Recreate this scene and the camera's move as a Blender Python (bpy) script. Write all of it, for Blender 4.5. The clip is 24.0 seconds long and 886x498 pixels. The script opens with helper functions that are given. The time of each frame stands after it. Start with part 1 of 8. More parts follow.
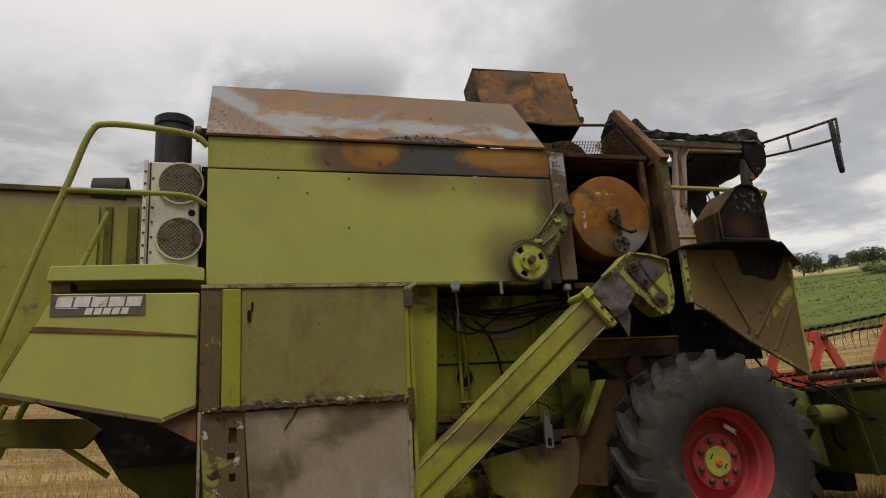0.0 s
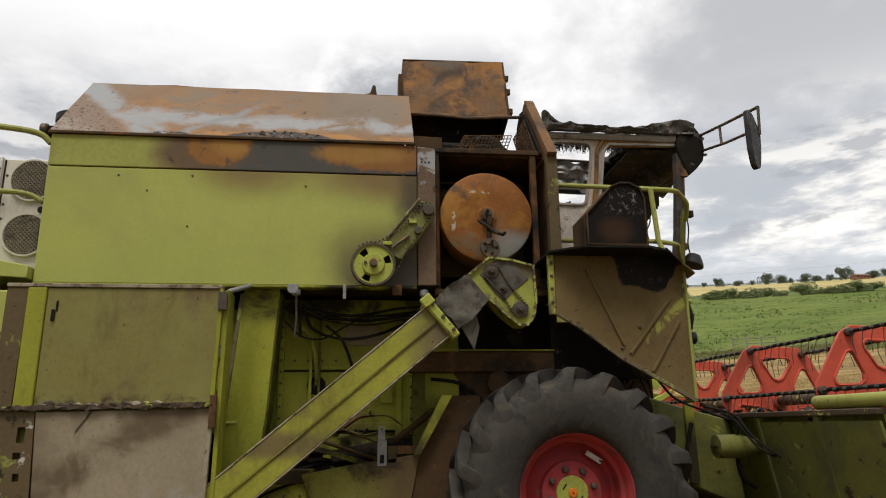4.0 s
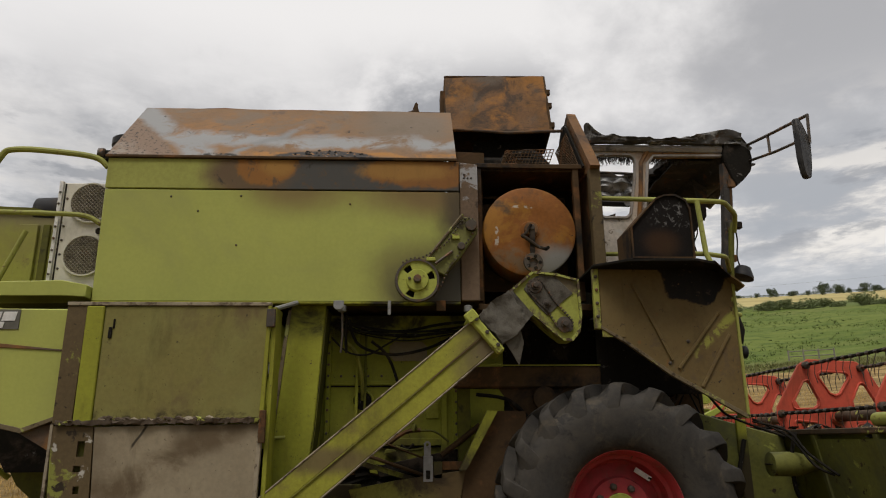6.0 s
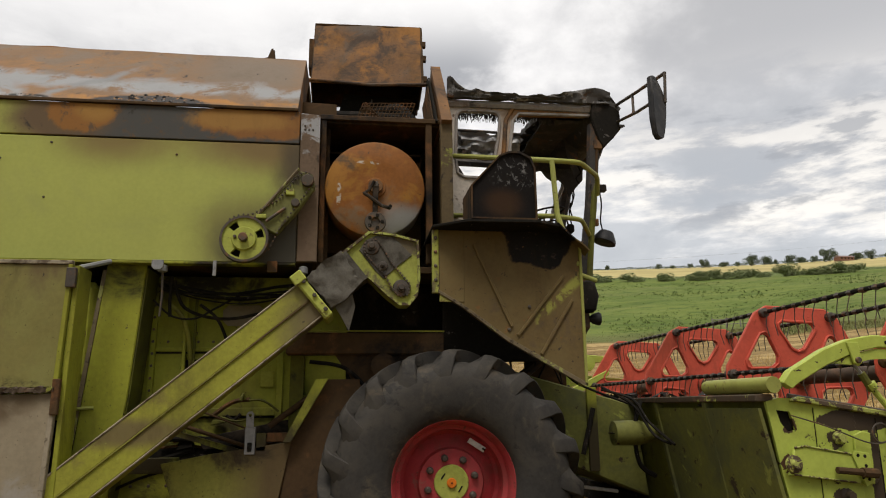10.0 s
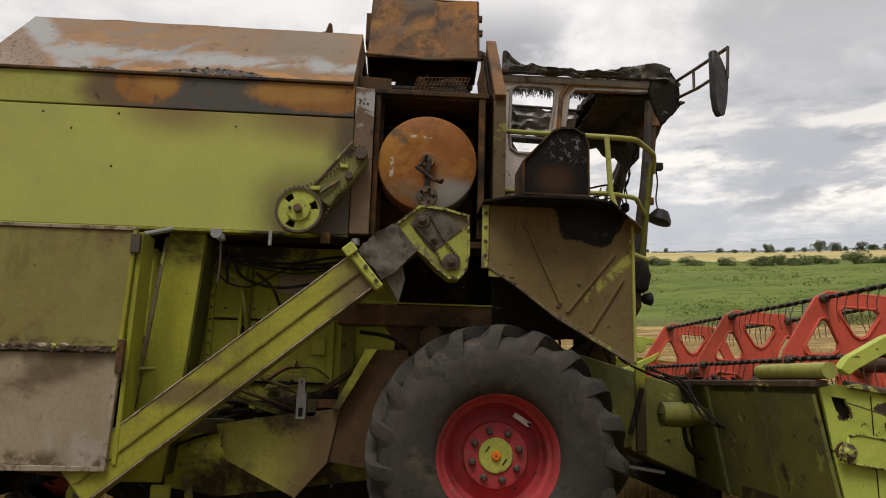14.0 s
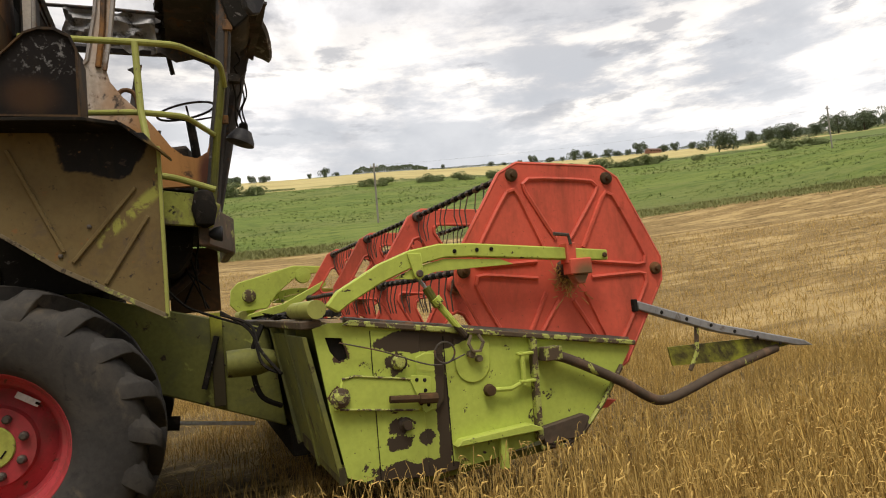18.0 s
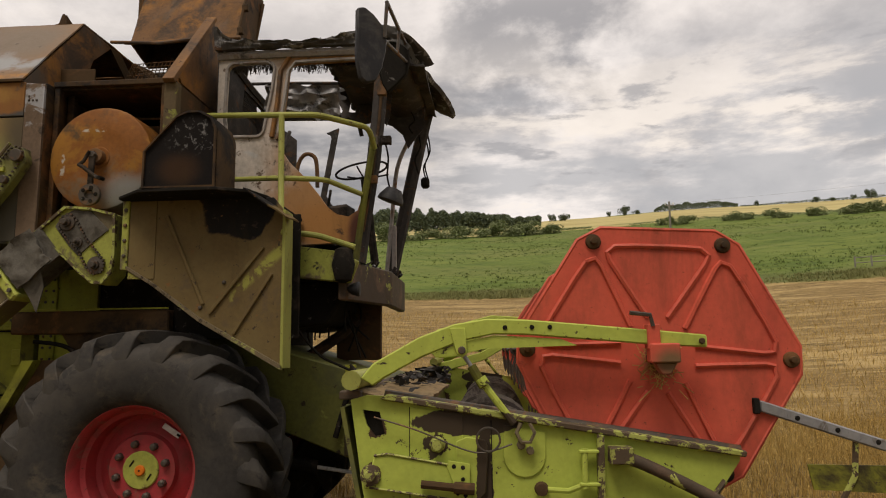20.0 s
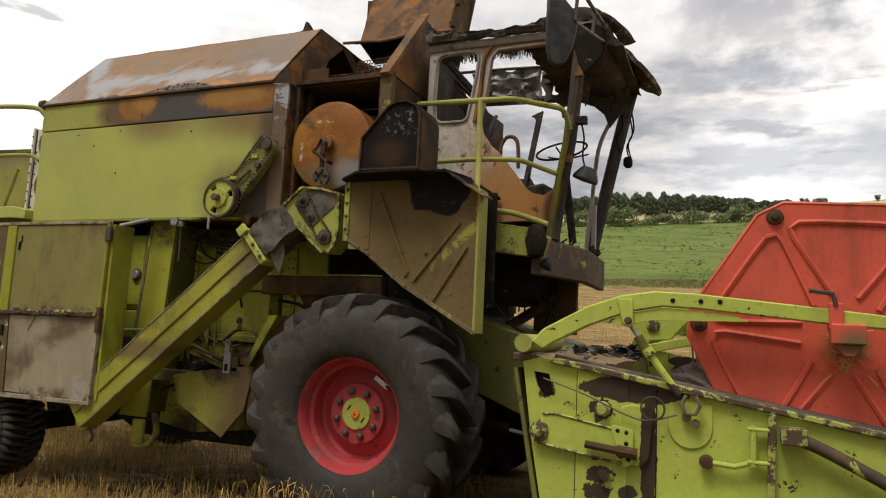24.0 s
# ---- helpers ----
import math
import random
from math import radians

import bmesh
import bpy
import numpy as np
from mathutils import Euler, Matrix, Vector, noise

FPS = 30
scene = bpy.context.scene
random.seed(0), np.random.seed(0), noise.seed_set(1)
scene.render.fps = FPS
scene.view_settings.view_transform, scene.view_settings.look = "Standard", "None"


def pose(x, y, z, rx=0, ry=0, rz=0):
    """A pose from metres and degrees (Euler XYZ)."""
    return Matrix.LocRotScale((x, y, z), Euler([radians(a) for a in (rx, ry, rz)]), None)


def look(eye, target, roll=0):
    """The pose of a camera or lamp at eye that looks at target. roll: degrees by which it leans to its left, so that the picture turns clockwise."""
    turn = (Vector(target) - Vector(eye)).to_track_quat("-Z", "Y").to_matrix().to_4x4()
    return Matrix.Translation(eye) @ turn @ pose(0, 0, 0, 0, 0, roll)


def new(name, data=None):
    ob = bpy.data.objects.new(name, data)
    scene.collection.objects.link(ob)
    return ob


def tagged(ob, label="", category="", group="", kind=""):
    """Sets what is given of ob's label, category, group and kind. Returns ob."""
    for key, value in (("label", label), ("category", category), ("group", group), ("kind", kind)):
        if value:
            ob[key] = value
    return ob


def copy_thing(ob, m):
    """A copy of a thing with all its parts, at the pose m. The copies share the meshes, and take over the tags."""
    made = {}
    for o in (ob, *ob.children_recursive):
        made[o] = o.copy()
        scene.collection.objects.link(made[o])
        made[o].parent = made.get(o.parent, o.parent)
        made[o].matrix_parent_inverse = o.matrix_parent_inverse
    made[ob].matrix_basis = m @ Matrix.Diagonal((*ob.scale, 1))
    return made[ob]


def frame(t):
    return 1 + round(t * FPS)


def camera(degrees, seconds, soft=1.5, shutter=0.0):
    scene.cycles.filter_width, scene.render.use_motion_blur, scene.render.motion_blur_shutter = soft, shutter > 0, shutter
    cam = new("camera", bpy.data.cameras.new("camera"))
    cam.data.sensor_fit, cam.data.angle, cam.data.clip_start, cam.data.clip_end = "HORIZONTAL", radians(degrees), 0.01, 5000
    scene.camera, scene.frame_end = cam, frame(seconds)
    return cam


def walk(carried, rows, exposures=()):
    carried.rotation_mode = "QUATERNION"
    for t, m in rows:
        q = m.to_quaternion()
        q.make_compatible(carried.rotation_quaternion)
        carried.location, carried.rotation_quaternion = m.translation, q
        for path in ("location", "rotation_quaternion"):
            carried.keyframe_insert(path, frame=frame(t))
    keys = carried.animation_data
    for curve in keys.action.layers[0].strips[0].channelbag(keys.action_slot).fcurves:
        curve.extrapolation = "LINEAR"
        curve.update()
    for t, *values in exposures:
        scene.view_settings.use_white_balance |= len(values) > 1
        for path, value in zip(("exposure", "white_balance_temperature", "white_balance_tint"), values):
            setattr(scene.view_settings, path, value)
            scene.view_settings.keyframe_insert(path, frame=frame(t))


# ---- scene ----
cam = camera(65.1, 24.0, soft=1.1)
PATH = [
    (0, (-3.589, -5.052, 1.12), (-3.061, -3.189, 1.621), -3.9),
    (0.5, (-3.237, -5.002, 1.161), (-2.65, -3.149, 1.635), -5.4),
    (1, (-2.837, -4.955, 1.152), (-2.229, -3.098, 1.576), -2.9),
    (1.5, (-2.577, -5.049, 1.159), (-2.146, -3.125, 1.492), -2.9),
    (2, (-2.217, -5.09, 1.146), (-1.812, -3.171, 1.541), -2.0),
    (2.5, (-1.963, -4.991, 1.158), (-1.566, -3.088, 1.626), 1.2),
    (4.5, (-1.473, -5.131, 1.204), (-1.292, -3.207, 1.721), -1.3),
    (5, (-1.506, -5.128, 1.211), (-1.361, -3.211, 1.763), -0.7),
    (5.5, (-1.499, -5.14, 1.206), (-1.394, -3.218, 1.749), -0.2),
    (6, (-1.505, -5.139, 1.206), (-1.407, -3.214, 1.739), -0.4),
    (6.5, (-1.484, -5.132, 1.212), (-1.358, -3.212, 1.757), -0.9),
    (7, (-1.462, -5.125, 1.207), (-1.334, -3.201, 1.74), -0.6),
    (7.5, (-1.442, -5.121, 1.182), (-1.268, -3.192, 1.679), -1.8),
    (8, (-1.324, -5.049, 1.231), (-1.079, -3.104, 1.627), -3.6),
    (8.5, (-1.224, -4.842, 1.3), (-1.011, -2.892, 1.691), 0.6),
    (9, (-1.023, -4.762, 1.248), (-0.754, -2.828, 1.679), -2.0),
    (9.5, (-0.737, -4.846, 1.257), (-0.523, -2.896, 1.649), 0.5),
    (10, (-0.689, -4.851, 1.234), (-0.43, -2.917, 1.673), -0.6),
    (10.5, (-0.678, -4.86, 1.246), (-0.442, -2.923, 1.684), 0.3),
    (12.5, (-0.709, -4.88, 1.295), (-0.466, -2.941, 1.721), -0.0),
    (13, (-0.658, -4.89, 1.282), (-0.404, -2.955, 1.717), 0.6),
    (13.5, (-0.694, -4.886, 1.284), (-0.493, -2.938, 1.692), 1.1),
    (14, (-0.658, -4.871, 1.208), (-0.554, -2.909, 1.583), 1.7),
    (14.5, (-0.679, -4.886, 1.257), (-0.582, -2.924, 1.633), 1.3),
    (15, (-0.613, -4.904, 1.235), (-0.492, -2.938, 1.58), 0.5),
    (15.5, (-0.576, -4.845, 1.209), (-0.255, -2.888, 1.47), -2.7),
    (16, (-0.24, -4.637, 1.241), (0.202, -2.691, 1.371), -1.6),
    (16.5, (0.061, -4.539, 1.314), (0.593, -2.621, 1.506), -1.5),
    (17, (0.429, -4.513, 1.332), (1.019, -2.608, 1.484), -4.1),
    (17.5, (0.719, -4.494, 1.33), (1.448, -2.636, 1.463), -5.8),
    (19.5, (2.048, -4.448, 1.407), (2.261, -2.469, 1.606), -0.2),
    (20, (2.236, -4.43, 1.457), (2.104, -2.455, 1.745), -0.7),
    (20.5, (2.415, -4.566, 1.436), (1.909, -2.647, 1.684), 1.7),
    (21, (2.501, -4.636, 1.401), (1.872, -2.753, 1.639), 1.9),
    (21.5, (2.505, -4.64, 1.395), (1.782, -2.792, 1.646), 2.5),
    (22, (2.497, -4.636, 1.38), (1.749, -2.798, 1.624), 3.3),
    (22.5, (2.483, -4.652, 1.388), (1.681, -2.832, 1.602), 3.4),
    (23, (2.479, -4.668, 1.38), (1.607, -2.884, 1.617), 4.1),
    (23.5, (2.507, -4.666, 1.371), (1.678, -2.863, 1.615), 4.1),
    (24, (2.535, -4.61, 1.37), (1.774, -2.775, 1.601), 2.8),
]
EXPOSURES = [(0, -0.22, 6750, 11.5), (1, 0.21, 6800, 12), (2, 0.51, 6800, 12), (2.5, 0.36, 6750, 11), (5, 0.11, 6600, 10), (6, -0.14, 6700, 11), (7, -0.14, 6750, 11.5), (8, -0.11, 6750, 11.5), (9, 0.11, 6750, 11.5), (10, 0.16, 6700, 10.5), (13, 0.06, 6650, 10.5),
             (14, 0.11, 6800, 12), (15, 0.37, 6800, 12), (16, 0.6, 6850, 12.5), (17, 0.63, 6850, 12.5), (17.5, 0.56, 6850, 12), (19.5, -0.04, 7150, 14), (20, -0.04, 7250, 15), (21, -0.19, 7250, 15), (22, 0.09, 7050, 13), (23, 0.36, 6700, 12), (24, 0.33, 6850, 12.5)]
walk(cam, [(t, look(eye, target, roll)) for t, eye, target, roll in PATH], EXPOSURES)

# ---- world, sun and exposure ----
scene.view_settings.exposure = 0.0


def link(nt, a, b):
    nt.links.new(a, b)


class Nodes:
    """Small helper to write node trees in few lines."""

    def __init__(self, nt):
        self.nt = nt

    def put(self, v, sock):
        if isinstance(v, bpy.types.NodeSocket):
            self.nt.links.new(v, sock)
        elif isinstance(v, (tuple, list)) and len(v) == 3 and sock.type == "RGBA":
            sock.default_value = (*v, 1)
        else:
            sock.default_value = v

    def math(self, op, a, b=0.0, c=0.0):
        n = self.nt.nodes.new("ShaderNodeMath")
        n.operation = op
        for v, s in zip((a, b, c), n.inputs):
            self.put(v, s)
        return n.outputs[0]

    def mul(self, a, b):
        return self.math("MULTIPLY", a, b)

    def add(self, a, b):
        return self.math("ADD", a, b)

    def rng(self, v, lo, hi, a=0.0, b=1.0):
        n = self.nt.nodes.new("ShaderNodeMapRange")
        n.interpolation_type = "SMOOTHSTEP"
        for x, s in zip((v, lo, hi, a, b), n.inputs):
            self.put(x, s)
        return n.outputs[0]

    def noise(self, vec, scale, detail=4.0, rough=0.55, dist=0.0):
        n = self.nt.nodes.new("ShaderNodeTexNoise")
        self.put(vec, n.inputs["Vector"])
        n.inputs["Scale"].default_value, n.inputs["Detail"].default_value = scale, detail
        n.inputs["Roughness"].default_value, n.inputs["Distortion"].default_value = rough, dist
        return n.outputs["Fac"]

    def mix(self, f, a, b):
        n = self.nt.nodes.new("ShaderNodeMix")
        n.data_type = "RGBA"
        self.put(f, n.inputs[0]), self.put(a, n.inputs[6]), self.put(b, n.inputs[7])
        return n.outputs[2]

    def scale(self, vec, v):
        n = self.nt.nodes.new("ShaderNodeVectorMath")
        n.operation = "MULTIPLY"
        self.put(vec, n.inputs[0])
        n.inputs[1].default_value = v
        return n.outputs[0]

    def xyz(self, vec):
        n = self.nt.nodes.new("ShaderNodeSeparateXYZ")
        self.put(vec, n.inputs[0])
        return n.outputs

    def combine(self, x, y, z):
        n = self.nt.nodes.new("ShaderNodeCombineXYZ")
        for v, s in zip((x, y, z), n.inputs):
            self.put(v, s)
        return n.outputs[0]


SUN_DIR = (radians(62), radians(198))          # elevation; compass turn of the sun
world = bpy.data.worlds.new("overcast_sky")
scene.world = world
world.use_nodes = True
nt = world.node_tree
N = Nodes(nt)
sky = nt.nodes.new("ShaderNodeTexSky")
sky.sky_type, sky.sun_disc = "NISHITA", False
sky.sun_elevation, sky.sun_rotation = SUN_DIR
skyc = nt.nodes.new("ShaderNodeVectorMath")
skyc.operation = "SCALE"
link(nt, sky.outputs[0], skyc.inputs[0])
skyc.inputs["Scale"].default_value = 0.1
coord = nt.nodes.new("ShaderNodeTexCoord").outputs["Generated"]
dx, dy, dz = N.xyz(coord)
up = N.add(N.math("MAXIMUM", dz, 0.0), 0.42)
flat = N.combine(N.math("DIVIDE", dx, up), N.math("DIVIDE", dy, up), 0.0)
big = N.noise(flat, 1.6, 8, 0.54, 0.15)
fine = N.noise(flat, 4.6, 10, 0.60, 0.08)
puffs = N.add(N.mul(big, 0.60), N.mul(fine, 0.40))
# the cloud sheet is thin and bright over the field beyond the machine, heavier ahead of it
thin = N.rng(N.add(N.mul(dx, -1.1), N.mul(dz, 0.45)), -0.48, 0.36)
cover = N.rng(N.add(puffs, N.mul(thin, 0.15)), 0.42, 0.62)
band = N.noise(N.combine(N.mul(dx, 2.6), N.mul(dy, 2.6), N.mul(dz, 9.5)), 1.5, 11, 0.60, 0.08)
low = N.mul(N.rng(dz, 0.46, 0.26), N.rng(dz, 0.02, 0.10))
cloud = N.mix(cover, (0.53, 0.54, 0.565), (0.98, 0.98, 0.985))
# grey billows ahead of the machine, with a darker mass above them
lumps = N.noise(flat, 2.9, 10, 0.60, 0.12)
ahead = N.mul(N.mul(N.rng(dz, 0.25, 0.34), N.rng(dz, 0.56, 0.46)), N.mul(N.rng(dx, -0.16, 0.0), N.rng(dx, 0.30, 0.14)))
cloud = N.mix(N.mul(N.mul(N.rng(lumps, 0.40, 0.54), ahead), 0.95), cloud, (0.36, 0.375, 0.405))
mass = N.mul(N.rng(dx, 0.16, 0.44), N.rng(dz, 0.38, 0.50))
cloud = N.mix(N.mul(mass, N.rng(puffs, 0.60, 0.42, 0.03, 0.34)), cloud, (0.42, 0.425, 0.435))
glow = N.mul(N.rng(dz, 0.44, 0.56), N.mul(N.rng(dx, -0.45, -0.15), N.rng(dx, 0.34, 0.12)))
cloud = N.mix(N.mul(glow, 0.55), cloud, (1.0, 1.0, 1.0))
cream = N.mul(N.rng(band, 0.47, 0.58), low)
cloud = N.mix(N.mul(cream, 0.9), cloud, (1.0, 0.975, 0.925))
slate = N.mul(N.rng(N.add(band, N.mul(N.rng(dx, 0.12, 0.36), -0.06)), 0.51, 0.36), low)
cloud = N.mix(N.mul(slate, 0.72), cloud, (0.44, 0.48, 0.53))
scraps = N.noise(N.combine(N.mul(dx, 3.4), N.mul(dy, 3.4), N.mul(dz, 12.0)), 2.2, 9, 0.58, 0.1)
cloud = N.mix(N.mul(N.mul(N.rng(scraps, 0.54, 0.64), N.mul(N.rng(dz, 0.42, 0.34), N.rng(dz, 0.21, 0.25))), 0.75), cloud, (0.38, 0.40, 0.435))
bank = N.mul(N.mul(N.rng(dx, -0.62, -0.36), N.rng(dx, 0.04, -0.14)), N.mul(N.rng(dz, 0.56, 0.28), N.rng(dz, 0.015, 0.09)))
cloud = N.mix(N.mul(bank, N.rng(N.add(N.mul(band, 0.6), N.mul(fine, 0.4)), 0.60, 0.42, 0.45, 0.97)), cloud, (0.27, 0.285, 0.31))
# unseen low sky behind the walker, darkened to deepen shade under the machine
behind_dim = N.mul(N.rng(dy, 0.2, -0.3), N.rng(dz, 0.85, 0.45))
cloud = N.mix(N.mul(behind_dim, 0.9), cloud, (0.22, 0.225, 0.24))
whole = N.mix(0.93, skyc.outputs[0], cloud)
bg = nt.nodes["Background"]
link(nt, whole, bg.inputs[0])
bg.inputs[1].default_value = 1.0

sun = new("sun", bpy.data.lights.new("sun", "SUN"))
sun.data.energy, sun.data.angle, sun.data.color = 1.5, radians(20), (1.0, 0.96, 0.9)
sun.matrix_world = look((-3, -9, 18), (0, 0, 0))


# ---- materials ----
def paint(name, base, layers=(), rough=0.55, metal=0.0, grain=35.0, bump=0.12, vary=0.22, big=1.7, spec=0.2, dirt=0.45):
    """A worn surface: a base colour with cloudy and fine variation, then layers (colour, mask, mask, ...) laid over it."""
    m = bpy.data.materials.new(name)
    m.use_nodes = True
    nt = m.node_tree
    N = Nodes(nt)
    bsdf = nt.nodes["Principled BSDF"]
    pos = nt.nodes.new("ShaderNodeNewGeometry").outputs["Position"]
    x, y, z = N.xyz(pos)
    n1 = N.noise(pos, big, 5, 0.6, 0.3)
    n2 = N.noise(pos, grain, 4, 0.6)
    k = N.add(N.mul(N.rng(n1, 0.25, 0.75), 0.52), N.mul(N.rng(n2, 0.28, 0.72), 0.48))
    dark, light = tuple(c * (1 - vary) for c in base), tuple(min(1, c * (1 + vary)) for c in base)
    col = N.mix(k, dark, light)
    rg = N.add(N.mul(n2, 0.25), rough - 0.12)
    for colour, *masks in layers:
        f = 1.0
        for kind, *a in masks:
            if kind == "noise":                 # scale, low, high[, detail]
                g = N.rng(N.noise(pos, a[0], a[3] if len(a) > 3 else 8, 0.68, 0.4), a[1], a[2])
            elif kind == "streak":              # upright runs: scale, low, high
                g = N.rng(N.noise(N.scale(pos, (1, 1, 0.12)), a[0], 5, 0.6), a[1], a[2])
            elif kind == "grade":               # axis, from, to, wobble
                w = N.mul(N.add(N.noise(pos, 2.6, 5, 0.6, 0.5), -0.5), a[3] if len(a) > 3 else 0.3)
                g = N.rng(N.add((x, y, z)["xyz".index(a[0])], w), a[1], a[2])
            elif kind == "spot":                # centre x z, radii, softness, wobble
                w = N.mul(N.add(N.noise(pos, a[6] if len(a) > 6 else 4.0, 7, 0.65, 0.5), -0.5), a[5])
                u, v = N.math("DIVIDE", N.add(x, -a[0]), a[2]), N.math("DIVIDE", N.add(z, -a[1]), a[3])
                d = N.math("SQRT", N.add(N.add(N.mul(u, u), N.mul(v, v)), 0.0001))
                g = N.rng(N.add(d, w), 1.0 + a[4], 1.0 - a[4])
            elif kind == "line":                # runs along z = a0 + a1 x, half width a2, soft a3, wobble a4
                w = N.mul(N.add(N.noise(pos, 2.2, 5, 0.6, 0.6), -0.5), a[4])
                d = N.math("ABSOLUTE", N.add(N.add(z, N.mul(x, -a[1])), N.add(w, -a[0])))
                g = N.rng(d, a[2] + a[3], a[2] - a[3] * 0.5)
            elif kind == "below":               # under the line z = a0 + a1 x, soft a2, wobble a3
                w = N.mul(N.add(N.noise(pos, 3.0, 7, 0.65, 0.5), -0.5), a[3])
                g = N.rng(N.add(N.add(z, N.mul(x, -a[1])), N.add(w, -a[0])), a[2], -a[2])
            f = N.mul(f, g)
        col = N.mix(f, col, colour)
    if dirt:
        runs = N.rng(N.noise(N.scale(pos, (1, 1, 0.3)), 3.1, 9, 0.7, 0.3), 0.50, 0.74)
        specks = N.math("MAXIMUM", N.rng(N.noise(pos, 55, 3, 0.6), 0.67, 0.74), N.rng(N.noise(pos, 17, 8, 0.72), 0.67, 0.71))
        grime = N.math("MAXIMUM", N.mul(runs, dirt), N.mul(specks, dirt * 1.3))
        col = N.mix(N.math("MINIMUM", grime, 1.0), col, (0.062, 0.042, 0.018))
        rg = N.add(rg, N.mul(grime, 0.25))
    nt.links.new(col, bsdf.inputs["Base Color"])
    nt.links.new(rg, bsdf.inputs["Roughness"])
    bsdf.inputs["Metallic"].default_value = metal
    bsdf.inputs["Specular IOR Level"].default_value = spec
    if bump:
        b = nt.nodes.new("ShaderNodeBump")
        b.inputs["Strength"].default_value, b.inputs["Distance"].default_value = bump, 0.02
        h = N.add(N.mul(N.noise(pos, grain * 0.35, 5, 0.65), 0.7), N.mul(N.noise(pos, 2.0, 2, 0.5), 0.8))
        nt.links.new(h, b.inputs["Height"])
        nt.links.new(b.outputs[0], bsdf.inputs["Normal"])
    return m


RUST, DARKRUST, SOOT = (0.30, 0.125, 0.03), (0.10, 0.05, 0.022), (0.018, 0.016, 0.014)
LIME, OLIVE = (0.42, 0.45, 0.075), (0.30, 0.33, 0.055)

lime_side = paint("sun_bleached_lime_paint", (0.43, 0.455, 0.115), [
    ((0.36, 0.37, 0.12), ("noise", 0.9, 0.45, 0.75)),
    ((0.24, 0.17, 0.07), ("spot", -1.15, 3.16, 0.75, 0.22, 0.6, 0.4)),
    ((0.26, 0.20, 0.075), ("spot", -2.42, 3.18, 0.36, 0.19, 0.7, 0.4)),
    ((0.22, 0.20, 0.07), ("spot", -1.40, 2.46, 0.36, 0.26, 0.6, 0.5)),
    ((0.11, 0.085, 0.05), ("spot", -1.05, 2.65, 0.40, 0.75, 0.5, 0.45), ("grade", "x", -1.35, -1.15)),
    ((0.09, 0.08, 0.06), ("spot", -1.12, 2.35, 0.48, 0.22, 0.5, 0.4)),
    ((0.16, 0.13, 0.06), ("noise", 14, 0.70, 0.74))], rough=0.40, bump=0.05, vary=0.07, dirt=0.07)
straw_paint = paint("dusty_straw_hood_paint", (0.33, 0.34, 0.065), [
    ((0.26, 0.23, 0.075), ("noise", 0.8, 0.42, 0.70)),
    ((0.17, 0.11, 0.06), ("noise", 3.0, 0.58, 0.70)),
    ((0.24, 0.21, 0.11), ("grade", "z", 2.95, 3.2, 0.3))], rough=0.55, bump=0.07, vary=0.12, dirt=0.3)
scorched_band = paint("scorched_upper_band", (0.35, 0.36, 0.09), [
    ((0.20, 0.13, 0.06), ("grade", "x", -3.25, -2.95, 0.3)),
    ((0.085, 0.082, 0.075), ("grade", "x", -3.02, -2.82, 0.3)),
    ((0.15, 0.10, 0.055), ("spot", -2.80, 3.30, 0.34, 0.16, 0.4, 0.4)),
    ((0.30, 0.135, 0.035), ("spot", -2.66, 3.36, 0.25, 0.155, 0.10, 0.9, 6.0)),
    ((0.38, 0.20, 0.05), ("spot", -2.58, 3.37, 0.12, 0.08, 0.5, 0.9, 8.0)),
    ((0.27, 0.12, 0.035), ("spot", -1.34, 3.34, 0.52, 0.15, 0.12, 1.0, 6.0)),
    ((0.36, 0.19, 0.05), ("spot", -1.55, 3.34, 0.36, 0.08, 0.4, 1.2, 9.0)),
    ((0.13, 0.085, 0.05), ("noise", 9, 0.56, 0.66), ("grade", "x", -2.95, -2.8, 0.2)),
    ((0.04, 0.035, 0.03), ("noise", 7, 0.6, 0.72))], rough=0.6, bump=0.08, vary=0.15, dirt=0.2)
